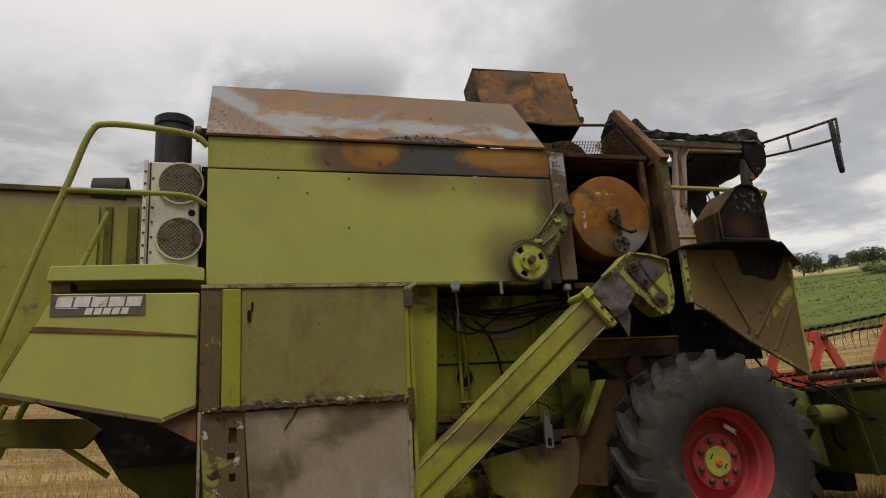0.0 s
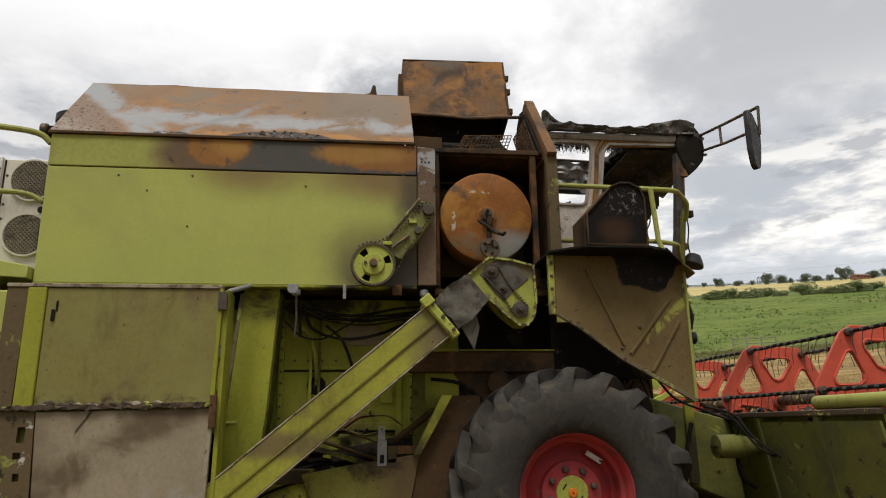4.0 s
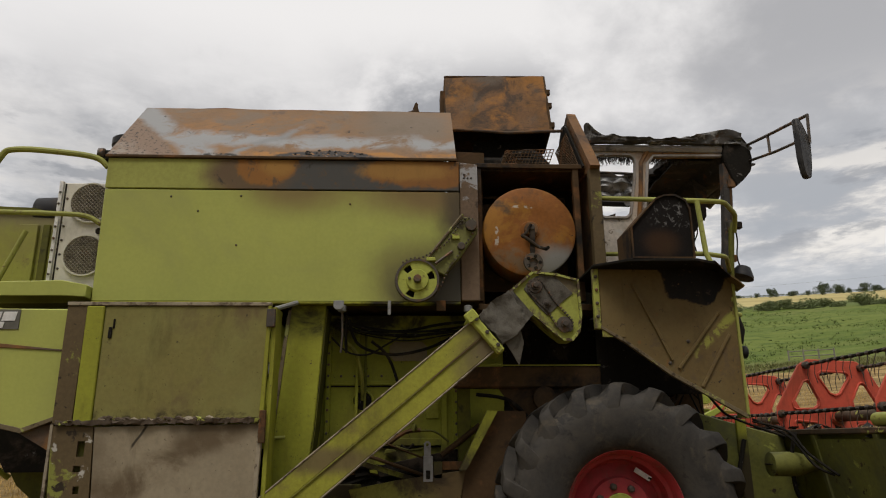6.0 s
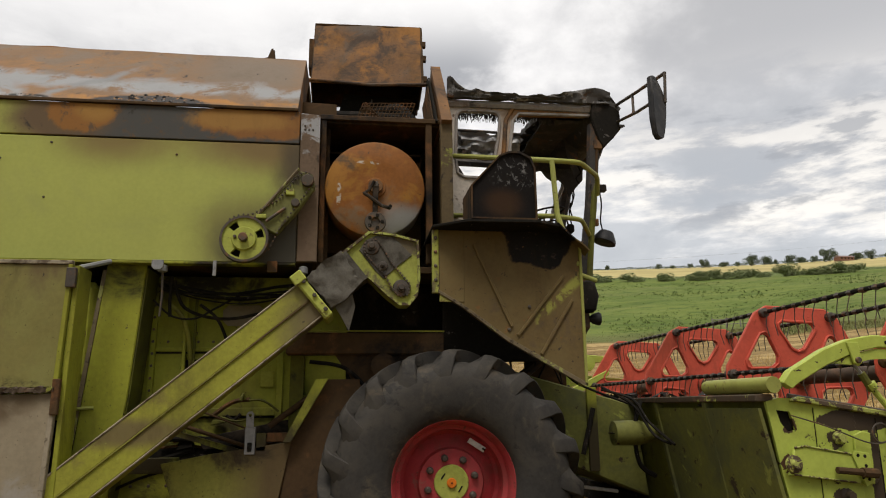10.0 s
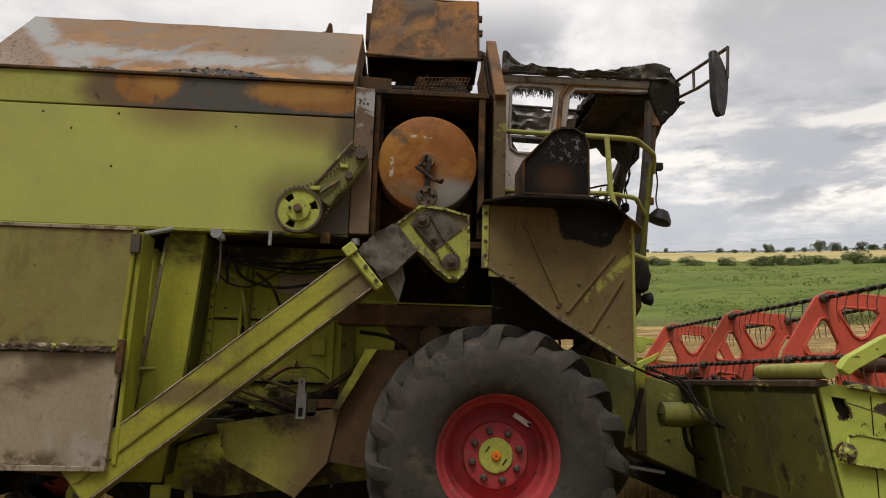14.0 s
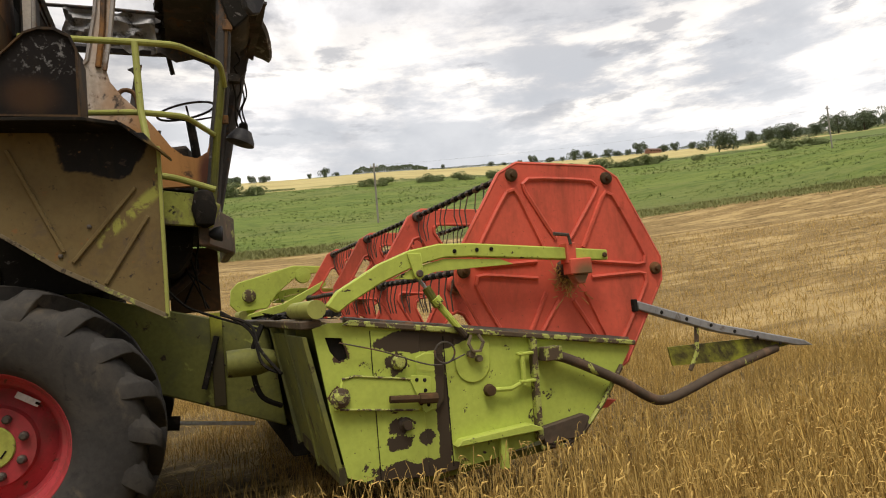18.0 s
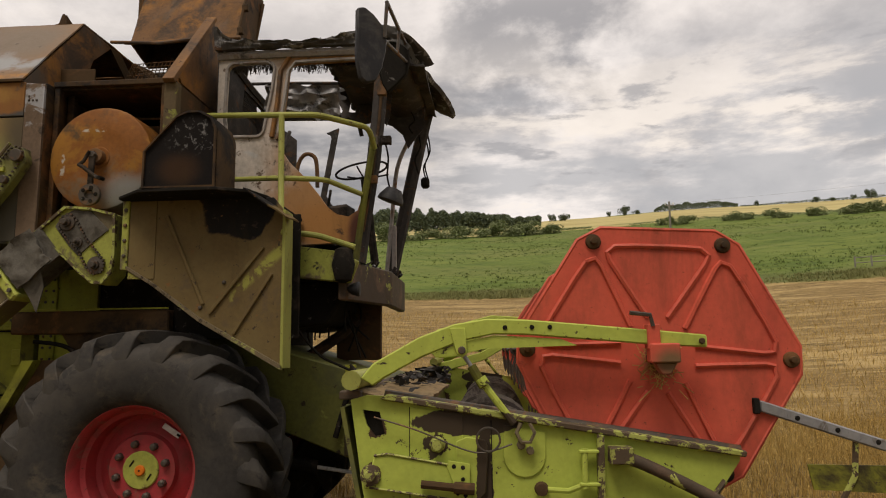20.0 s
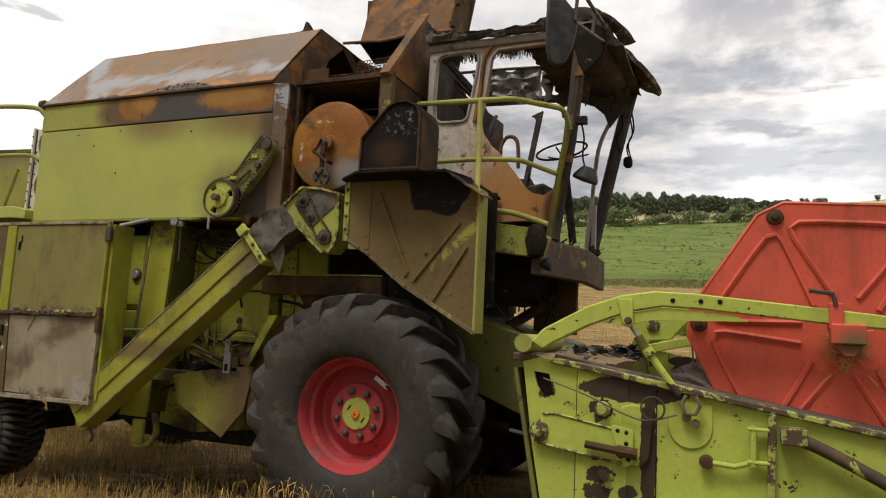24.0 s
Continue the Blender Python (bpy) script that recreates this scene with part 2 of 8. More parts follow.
hood_sheet = paint("burnt_hood_sheet", (0.245, 0.142, 0.070), [
    ((0.33, 0.168, 0.062), ("noise", 1.6, 0.44, 0.64)),
    ((0.215, 0.155, 0.105), ("noise", 2.6, 0.48, 0.64)),
    ((0.15, 0.10, 0.07), ("noise", 3.3, 0.56, 0.68)),
    ((0.205, 0.155, 0.11), ("spot", -1.5, 3.95, 0.45, 0.30, 0.6, 0.7)),
    ((0.32, 0.322, 0.32), ("line", 0.42, -0.947, 0.13, 0.09, 0.34), ("noise", 3.4, 0.30, 0.50)),
    ((0.32, 0.322, 0.32), ("line", 3.62, -0.02, 0.07, 0.07, 0.30), ("grade", "x", -3.5, -3.3, 0.1), ("noise", 3.4, 0.36, 0.52)),
    ((0.26, 0.262, 0.26), ("line", 5.9, 0.82, 0.03, 0.05, 0.25), ("grade", "x", -2.3, -2.6, 0.2), ("noise", 4, 0.38, 0.5)),
    ((0.40, 0.19, 0.05), ("line", 3.475, 0.0, 0.02, 0.02, 0.12), ("grade", "x", -3.0, -2.8, 0.2), ("noise", 5, 0.42, 0.55)),
    ((0.24, 0.165, 0.115), ("below", 0.27, -0.947, 0.03, 0.25)),
    ((0.32, 0.27, 0.22), ("below", 0.0, -0.947, 0.12, 0.25), ("noise", 6, 0.40, 0.6)),
    ((0.055, 0.045, 0.04), ("below", 0.27, -0.947, 0.04, 0.2), ("noise", 34, 0.56, 0.60)),
    ((0.05, 0.045, 0.042), ("spot", -2.18, 3.44, 0.42, 0.09, 0.10, 0.5), ("noise", 24, 0.38, 0.46)),
    ((0.04, 0.035, 0.03), ("spot", -3.05, 3.44, 0.16, 0.05, 0.2, 0.8), ("noise", 24, 0.42, 0.50)),
    ((0.06, 0.045, 0.035), ("noise", 9, 0.64, 0.69))], rough=0.6, bump=0.14, vary=0.18, dirt=0.15)
rust = paint("heavy_rust", (0.185, 0.098, 0.045), [
    ((0.32, 0.145, 0.038), ("noise", 2.2, 0.47, 0.64)),
    ((0.075, 0.050, 0.034), ("noise", 3.0, 0.48, 0.64)),
    ((0.13, 0.10, 0.075), ("noise", 1.3, 0.50, 0.66)),
    ((0.035, 0.028, 0.022), ("noise", 26, 0.62, 0.70)),
    ((0.30, 0.29, 0.27), ("noise", 6, 0.70, 0.74))], rough=0.75, bump=0.16)
rust_dark = paint("sooty_rust", (0.082, 0.048, 0.022), [
    ((0.20, 0.09, 0.035), ("noise", 3.0, 0.52, 0.68)),
    ((0.02, 0.017, 0.015), ("noise", 2.0, 0.5, 0.65))], rough=0.8, bump=0.18)
drum_metal = paint("scorched_drum_metal", (0.25, 0.095, 0.022), [
    ((0.22, 0.14, 0.08), ("noise", 2.6, 0.5, 0.66)),
    ((0.34, 0.155, 0.028), ("noise", 3.0, 0.50, 0.62)),
    ((0.10, 0.06, 0.03), ("noise", 2.2, 0.55, 0.68)),
    ((0.50, 0.44, 0.36), ("spot", -0.80, 2.80, 0.02, 0.09, 0.1, 1.2, 14), ("noise", 11, 0.52, 0.56)),
    ((0.48, 0.42, 0.34), ("spot", -0.54, 3.05, 0.12, 0.014, 0.2, 0.8, 12), ("noise", 11, 0.50, 0.56)),
    ((0.30, 0.29, 0.27), ("spot", -0.30, 2.56, 0.20, 0.14, 0.5, 0.5)),
    ((0.05, 0.04, 0.03), ("noise", 30, 0.64, 0.70))], rough=0.55, metal=0.15, bump=0.08, dirt=0.2)
# real soot, and the black that stands for shade in recesses and holes
soot = paint("soot_and_shade_black", (0.019, 0.017, 0.014), [
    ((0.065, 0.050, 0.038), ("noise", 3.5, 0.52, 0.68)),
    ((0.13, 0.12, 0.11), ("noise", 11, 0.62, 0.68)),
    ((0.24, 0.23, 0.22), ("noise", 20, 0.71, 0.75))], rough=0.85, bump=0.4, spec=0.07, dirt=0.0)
cab_soot = paint("ash_coated_char", (0.055, 0.050, 0.046), [
    ((0.100, 0.088, 0.076), ("noise", 4.0, 0.48, 0.66)),
    ((0.150, 0.078, 0.038), ("noise", 6.0, 0.57, 0.68)),
    ((0.17, 0.165, 0.16), ("noise", 14, 0.60, 0.70))], rough=0.8, bump=0.4, spec=0.15, dirt=0.0)
ash_soot = paint("ash_speckled_soot", (0.014, 0.012, 0.011), [
    ((0.17, 0.165, 0.16), ("noise", 24, 0.54, 0.62), ("spot", 0.43, 2.80, 0.15, 0.10, 0.5, 0.8)),
    ((0.05, 0.028, 0.016), ("spot", 0.33, 2.58, 0.12, 0.09, 0.6, 0.4))], rough=0.9, bump=0.3, spec=0.12)
bare_burnt = paint("burnt_bare_steel", (0.36, 0.33, 0.30), [
    ((0.19, 0.11, 0.06), ("noise", 3.5, 0.50, 0.64)),
    ((0.05, 0.045, 0.04), ("noise", 2.6, 0.58, 0.70)),
    ((0.52, 0.51, 0.50), ("noise", 8, 0.62, 0.70))], rough=0.6, metal=0.1, bump=0.12)
cab_panel = paint("burnt_cab_panel", (0.58, 0.52, 0.45), [
    ((0.40, 0.21, 0.085), ("grade", "x", 0.40, 0.80, 0.6), ("noise", 2.5, 0.28, 0.52)),
    ((0.40, 0.19, 0.06), ("spot", 1.02, 2.40, 0.30, 0.18, 0.5, 0.7)),
    ((0.10, 0.035, 0.02), ("spot", 1.24, 2.35, 0.07, 0.2, 0.5, 0.5)),
    ((0.10, 0.055, 0.03), ("noise", 7, 0.58, 0.66)),
    ((0.045, 0.038, 0.034), ("noise", 2.3, 0.63, 0.72)),
    ((0.56, 0.55, 0.53), ("noise", 4, 0.55, 0.68), ("grade", "x", 0.75, 0.5, 0.3))], rough=0.6, bump=0.2, dirt=0.4)
foil = paint("sagging_grey_foil", (0.33, 0.325, 0.32), [((0.05, 0.05, 0.05), ("noise", 5, 0.52, 0.66))], rough=0.5, metal=0.3, bump=0.5)
plate_brown = paint("heat_browned_plate", (0.155, 0.106, 0.042), [
    ((0.19, 0.142, 0.058), ("noise", 1.8, 0.42, 0.7)),
    ((0.12, 0.085, 0.05), ("noise", 4.0, 0.52, 0.7)),
    ((0.012, 0.010, 0.009), ("spot", 0.63, 2.42, 0.25, 0.235, 0.05, 0.75, 3.2)),
    ((0.010, 0.009, 0.008), ("spot", 0.70, 2.30, 0.12, 0.13, 0.06, 0.7, 6)),
    ((0.33, 0.33, 0.07), ("line", 1.27, 0.90, 0.035, 0.03, 0.16), ("noise", 7, 0.46, 0.54), ("grade", "x", 0.55, 0.62)),
    ((0.30, 0.30, 0.065), ("line", 1.9, -0.63, 0.025, 0.02, 0.05), ("noise", 9, 0.5, 0.56)),
    ((0.22, 0.11, 0.04), ("noise", 13, 0.62, 0.68)),
    ((0.05, 0.035, 0.025), ("noise", 18, 0.62, 0.68))], rough=0.65, bump=0.12, vary=0.16, dirt=0.4)
olive = paint("dirty_shaded_olive_paint", (0.315, 0.325, 0.038), [
    ((0.22, 0.19, 0.035), ("noise", 1.3, 0.40, 0.85)),
    ((0.11, 0.095, 0.035), ("streak", 5, 0.56, 0.80)),
    # next two: shade put into the paint, low down and under the tank
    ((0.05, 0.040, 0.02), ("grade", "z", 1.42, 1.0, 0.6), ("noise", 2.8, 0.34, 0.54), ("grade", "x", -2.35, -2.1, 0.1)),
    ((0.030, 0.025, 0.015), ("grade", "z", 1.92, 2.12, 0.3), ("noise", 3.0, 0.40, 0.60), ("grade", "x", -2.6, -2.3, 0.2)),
    ((0.07, 0.05, 0.03), ("noise", 22, 0.64, 0.70))], rough=0.6, bump=0.10, vary=0.14, dirt=0.6)
# darker copy of the olive with soot patches, for faces that lie in shade
olive_dark = paint("sooty_shaded_olive", (0.14, 0.14, 0.02), [
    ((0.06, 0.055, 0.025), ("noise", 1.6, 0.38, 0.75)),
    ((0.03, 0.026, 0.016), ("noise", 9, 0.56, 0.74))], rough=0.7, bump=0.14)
tube_green = paint("scuffed_conveyor_tube", (0.345, 0.34, 0.048), [
    ((0.22, 0.175, 0.06), ("noise", 1.8, 0.54, 0.70)),
    ((0.17, 0.135, 0.070), ("grade", "x", -1.30, -0.95, 0.5)),
    ((0.19, 0.15, 0.06), ("spot", -2.05, 1.08, 0.35, 0.09, 0.5, 0.6)),
    ((0.06, 0.05, 0.035), ("noise", 17, 0.66, 0.71)),
    ((0.42, 0.44, 0.10), ("noise", 11, 0.66, 0.72))], rough=0.55, bump=0.1)
gear_paint = paint("sooty_gear_casing", (0.36, 0.38, 0.08), [
    ((0.15, 0.12, 0.070), ("noise", 3.2, 0.50, 0.60)),
    ((0.03, 0.025, 0.02), ("noise", 12, 0.60, 0.68))], rough=0.6, bump=0.12)
door_upper = paint("browned_door_skin", (0.235, 0.205, 0.065), [
    ((0.27, 0.265, 0.085), ("noise", 1.0, 0.40, 0.70)),
    ((0.16, 0.115, 0.055), ("noise", 1.7, 0.46, 0.70)),
    ((0.030, 0.022, 0.016), ("grade", "z", 1.46, 1.36, 0.16), ("noise", 8, 0.48, 0.60)),
    ((0.05, 0.04, 0.03), ("noise", 13, 0.66, 0.70))], rough=0.55, bump=0.09, vary=0.14, dirt=0.5)
door_lower = paint("peeled_grey_primer", (0.33, 0.275, 0.185), [
    ((0.22, 0.175, 0.115), ("noise", 1.4, 0.46, 0.64)),
    ((0.37, 0.335, 0.28), ("noise", 2.2, 0.56, 0.70)),
    ((0.15, 0.11, 0.065), ("line", 3.1, 0.65, 0.10, 0.10, 0.5), ("noise", 3, 0.35, 0.6)),
    ((0.06, 0.05, 0.035), ("line", 6.42, 1.55, 0.012, 0.01, 0.06), ("grade", "x", -3.4, -3.36), ("grade", "x", -3.22, -3.26)),
    ((0.12, 0.085, 0.05), ("grade", "z", 0.72, 0.62, 0.18), ("noise", 6, 0.45, 0.60)),
    ((0.09, 0.07, 0.05), ("noise", 15, 0.66, 0.70))], rough=0.55, bump=0.09, vary=0.14, dirt=0.5)
strip_peel = paint("peeling_edge_strip", (0.125, 0.09, 0.045), [
    ((0.26, 0.27, 0.06), ("noise", 4.5, 0.58, 0.63)),
    ((0.04, 0.03, 0.02), ("noise", 7, 0.58, 0.63)),
    ((0.50, 0.48, 0.43), ("noise", 6, 0.60, 0.64), ("grade", "z", 1.3, 1.2))], rough=0.65, bump=0.2)
BARE_AND_BAND = (0.060, 0.043, 0.028)
header_lime = paint("chipped_lime_header", (0.45, 0.525, 0.095), [
    ((0.37, 0.42, 0.080), ("noise", 1.8, 0.48, 0.7)),
    (BARE_AND_BAND, ("spot", 2.03, 0.475, 0.26, 0.085, 0.02, 2.2, 9)),
    (BARE_AND_BAND, ("spot", 1.965, 0.655, 0.075, 0.040, 0.02, 2.4, 17)),
    (BARE_AND_BAND, ("spot", 2.105, 0.66, 0.040, 0.040, 0.02, 1.8, 19)),
    (BARE_AND_BAND, ("spot", 1.975, 0.73, 0.055, 0.045, 0.02, 2.4, 21)),
    # narrow dark upright band with ragged edges
    (BARE_AND_BAND, ("spot", 2.196, 0.80, 0.036, 0.46, 0.02, 1.5, 13)),
    (BARE_AND_BAND, ("spot", 2.13, 1.135, 0.25, 0.062, 0.03, 0.9, 10)),
    ((0.10, 0.055, 0.03), ("spot", 1.685, 0.905, 0.048, 0.048, 0.03, 2.0, 26)),
    (BARE_AND_BAND, ("spot", 1.975, 1.03, 0.050, 0.055, 0.02, 2.2, 22)),
    ((0.075, 0.045, 0.028), ("spot", 1.71, 1.10, 0.045, 0.040, 0.03, 2.2, 24)),
    (BARE_AND_BAND, ("noise", 13, 0.640, 0.652)),
    ((0.07, 0.045, 0.026), ("noise", 30, 0.655, 0.675))], rough=0.45, bump=0.08, vary=0.12, dirt=0.25)
header_bare = paint("bare_brown_steel", (0.085, 0.062, 0.042), [
    ((0.17, 0.105, 0.065), ("noise", 4, 0.5, 0.66)),
    ((0.45, 0.48, 0.11), ("noise", 7, 0.61, 0.625))], rough=0.6, bump=0.16)
edge_worn = paint("worn_top_edge", (0.40, 0.43, 0.11), [
    ((0.105, 0.075, 0.048), ("noise", 13, 0.49, 0.515)), ((0.09, 0.06, 0.04), ("noise", 34, 0.56, 0.60))], rough=0.5, metal=0.1, bump=0.2)
worn_lip = paint("worn_brown_lip", (0.165, 0.130, 0.075), [
    ((0.33, 0.34, 0.10), ("noise", 4.5, 0.57, 0.61)), ((0.06, 0.045, 0.03), ("noise", 16, 0.56, 0.62))], rough=0.6, bump=0.2)
rail_paint = paint("handrail_olive", (0.33, 0.34, 0.085), [((0.16, 0.10, 0.05), ("noise", 14, 0.6, 0.68))], rough=0.5, bump=0.05, vary=0.12)
reel_red = paint("faded_reel_red", (0.66, 0.115, 0.070), [
    ((0.52, 0.090, 0.058), ("noise", 1.8, 0.46, 0.68)),
    ((0.30, 0.055, 0.03), ("noise", 5, 0.60, 0.72)),
    ((0.16, 0.07, 0.04), ("noise", 24, 0.71, 0.74)),
    ((0.20, 0.12, 0.06), ("spot", 3.02, 1.39, 0.07, 0.06, 0.6, 0.6))], rough=0.45, bump=0.05, vary=0.1)
rim_red = paint("wheel_rim_red", (0.44, 0.055, 0.06), [
    ((0.30, 0.06, 0.055), ("noise", 3.5, 0.46, 0.66)), ((0.24, 0.13, 0.10), ("noise", 6, 0.56, 0.70)), ((0.10, 0.05, 0.035), ("noise", 17, 0.62, 0.68))], rough=0.5, bump=0.08, vary=0.15, dirt=0.5)
rear_red = paint("rear_rim_orange_red", (0.50, 0.085, 0.04), [((0.25, 0.08, 0.05), ("noise", 8, 0.58, 0.7))], rough=0.55, bump=0.06)
rubber = paint("dusty_tyre_rubber", (0.040, 0.037, 0.033), [
    ((0.066, 0.058, 0.047), ("noise", 2.4, 0.40, 0.70)),
    ((0.100, 0.082, 0.058), ("noise", 4.0, 0.54, 0.72)),
    ((0.030, 0.028, 0.025), ("noise", 9.0, 0.54, 0.68)),
    ((0.18, 0.16, 0.13), ("noise", 60, 0.69, 0.75))], rough=0.66, bump=0.2, vary=0.34, spec=0.2, dirt=0.0)
sooty_lime = paint("sooty_chain_guard", (0.19, 0.19, 0.06), [
    ((0.07, 0.058, 0.035), ("noise", 5.0, 0.46, 0.60)),
    ((0.30, 0.31, 0.09), ("noise", 14, 0.60, 0.68))], rough=0.6, bump=0.12)
steel = paint("oily_steel", (0.10, 0.085, 0.07), [((0.20, 0.11, 0.06), ("noise", 12, 0.5, 0.64))], rough=0.5, metal=0.4, bump=0.14)
greystep = paint("galvanised_steel", (0.32, 0.32, 0.32), [((0.17, 0.14, 0.11), ("noise", 9, 0.55, 0.68))], rough=0.5, metal=0.5, bump=0.1)
cream_paint = paint("cream_white_cabinet_paint", (0.66, 0.63, 0.54), [
    ((0.30, 0.26, 0.17), ("noise", 3.0, 0.60, 0.76)), ((0.18, 0.10, 0.05), ("noise", 20, 0.70, 0.74))], rough=0.5, bump=0.05, vary=0.08)
black_plastic = paint("black_plastic", (0.03, 0.03, 0.032), [((0.075, 0.07, 0.065), ("noise", 4, 0.5, 0.7))], rough=0.55, bump=0.06)
cloth = paint("grey_wrapped_cloth", (0.125, 0.115, 0.095), [((0.06, 0.052, 0.04), ("noise", 6, 0.45, 0.65))], rough=0.9, bump=0.6)
hub_lime = paint("hub_lime", (0.40, 0.43, 0.085), [((0.16, 0.11, 0.05), ("noise", 14, 0.58, 0.68))], rough=0.55, bump=0.06)
orange = paint("orange_cap", (0.75, 0.20, 0.02), rough=0.5, bump=0.02)
tan_edge = paint("scuffed_tan_edge", (0.33, 0.28, 0.20), [((0.12, 0.09, 0.06), ("noise", 11, 0.50, 0.62))], rough=0.6, bump=0.2)
white_paint = paint("off_white_mark", (0.74, 0.73, 0.70), [((0.35, 0.33, 0.3), ("noise", 12, 0.58, 0.7))], rough=0.6, bump=0.03)
sign_grey = paint("dark_grey_sticker", (0.14, 0.135, 0.115), [((0.09, 0.08, 0.06), ("noise", 7, 0.5, 0.7))], rough=0.5, bump=0.02)
tarp = paint("dark_teal_rubber_sheet", (0.05, 0.065, 0.065), [((0.09, 0.09, 0.08), ("noise", 5, 0.5, 0.7))], rough=0.8, bump=0.3)
auger_metal = paint("burnt_auger_metal", (0.19, 0.165, 0.14), [((0.05, 0.04, 0.035), ("noise", 4, 0.46, 0.62))], rough=0.55, metal=0.3, bump=0.15)
char = paint("charred_debris", (0.03, 0.028, 0.026), [((0.30, 0.30, 0.30), ("noise", 9, 0.60, 0.66)), ((0.14, 0.10, 0.06), ("noise", 5, 0.55, 0.65))], rough=0.85, bump=0.5)
guard_brown = paint("sooty_bent_guard", (0.26, 0.25, 0.05), [
    ((0.13, 0.09, 0.04), ("grade", "x", -1.65, -1.25, 0.4)),
    ((0.05, 0.035, 0.02), ("noise", 2.8, 0.50, 0.68)),
    ((0.03, 0.025, 0.018), ("noise", 20, 0.64, 0.70))], rough=0.65, bump=0.12, dirt=0.5)
header_back = paint("dull_header_back", (0.17, 0.172, 0.042), [
    ((0.105, 0.11, 0.048), ("noise", 2.0, 0.42, 0.66)),
    ((0.30, 0.32, 0.07), ("noise", 5, 0.60, 0.66)),
    ((0.05, 0.035, 0.022), ("noise", 9, 0.60, 0.66))], rough=0.6, bump=0.1, dirt=0.25)
roof_ash = paint("ash_grey_char", (0.085, 0.081, 0.076), [
    ((0.10, 0.09, 0.08), ("noise", 3.5, 0.46, 0.62)),
    ((0.32, 0.315, 0.31), ("noise", 8, 0.53, 0.62)),
    ((0.12, 0.06, 0.03), ("noise", 4.4, 0.60, 0.68))], rough=0.8, bump=0.5, spec=0.15, dirt=0.0)
bark = paint("bark", (0.07, 0.055, 0.04), rough=0.9, bump=0.3)
pole_wood = paint("weathered_pole_wood", (0.26, 0.24, 0.21), rough=0.9, bump=0.2)


def leafy(name, base, vary=0.45):
    m = bpy.data.materials.new(name)
    m.use_nodes = True
    nt = m.node_tree
    N = Nodes(nt)
    b = nt.nodes["Principled BSDF"]
    g = nt.nodes.new("ShaderNodeNewGeometry")
    f = N.add(N.mul(g.outputs["Random Per Island"], 0.7), N.mul(N.noise(g.outputs["Position"], 0.35, 3), 0.3))
    nt.links.new(N.mix(f, tuple(c * (1 - vary) for c in base), tuple(min(1, c * (1 + vary)) for c in base)), b.inputs["Base Color"])
    b.inputs["Roughness"].default_value = 0.75
    b.inputs["Specular IOR Level"].default_value = 0.2
    return m


straw_mat = leafy("dry_straw", (0.47, 0.315, 0.100), 0.55)
crop_mat = leafy("ripe_crop_straw", (0.43, 0.285, 0.085), 0.6)
loose_mat = leafy("bleached_loose_straw", (0.52, 0.37, 0.145), 0.4)
tree_leaf = leafy("tree_foliage", (0.098, 0.126, 0.074), 0.3)
# paler than the trees: air haze over the far wood mixed into the leaf colour
hazed_wood_leaf = leafy("hazed_wood_foliage", (0.110, 0.140, 0.088), 0.3)
# hedge green lifted to include the haze of distance
bush_leaf = leafy("hazed_hedge_foliage", (0.215, 0.250, 0.120), 0.3)
grass_leaf = leafy("rough_grass", (0.155, 0.200, 0.055), 0.3)
fan_grey = paint("dusty_fan_grille", (0.27, 0.24, 0.19), [((0.12, 0.10, 0.08), ("noise", 9, 0.5, 0.64))], rough=0.7, bump=0.2)


# ---- mesh helpers ----
def B():
    return bmesh.new()


PLANES = {"xz": lambda u, v, w: (u, w, v), "yz": lambda u, v, w: (w, u, v), "xy": lambda u, v, w: (u, v, w)}


def prism(bm, pts, plane, a, b, bevel=0.0):
    """A polygon drawn in a plane and drawn out from a to b across it."""
    f = PLANES[plane]
    lo, hi = [bm.verts.new(f(u, v, a)) for u, v in pts], [bm.verts.new(f(u, v, b)) for u, v in pts]
    n = len(pts)
    faces = [bm.faces.new(lo), bm.faces.new(hi[::-1])]
    faces += [bm.faces.new((lo[i], hi[i], hi[(i + 1) % n], lo[(i + 1) % n])) for i in range(n)]
    if bevel:
        edges = list({e for q in faces for e in q.edges})
        bmesh.ops.recalc_face_normals(bm, faces=faces)
        bmesh.ops.bevel(bm, geom=edges, offset=bevel, segments=1, affect="EDGES", clamp_overlap=True)
    return bm


def box(bm, x0, x1, y0, y1, z0, z1, bevel=0.004):
    return prism(bm, [(x0, z0), (x1, z0), (x1, z1), (x0, z1)], "xz", y0, y1, bevel)


def pierced(bm, outer, holes, plane, a, b):
    """As prism, with holes through it."""
    f = PLANES[plane]
    edges = []
    for ring in (outer, *holes):
        vs = [bm.verts.new(f(u, v, a)) for u, v in ring]
        edges += [bm.edges.new((vs[i], vs[(i + 1) % len(vs)])) for i in range(len(vs))]
    made = bmesh.ops.triangle_fill(bm, use_beauty=True, use_dissolve=False, edges=edges)
    faces = [g for g in made["geom"] if isinstance(g, bmesh.types.BMFace)]
    ext = bmesh.ops.extrude_face_region(bm, geom=faces)
    d = Vector(f(0, 0, b)) - Vector(f(0, 0, a))
    bmesh.ops.translate(bm, vec=d, verts=[g for g in ext["geom"] if isinstance(g, bmesh.types.BMVert)])
    return bm


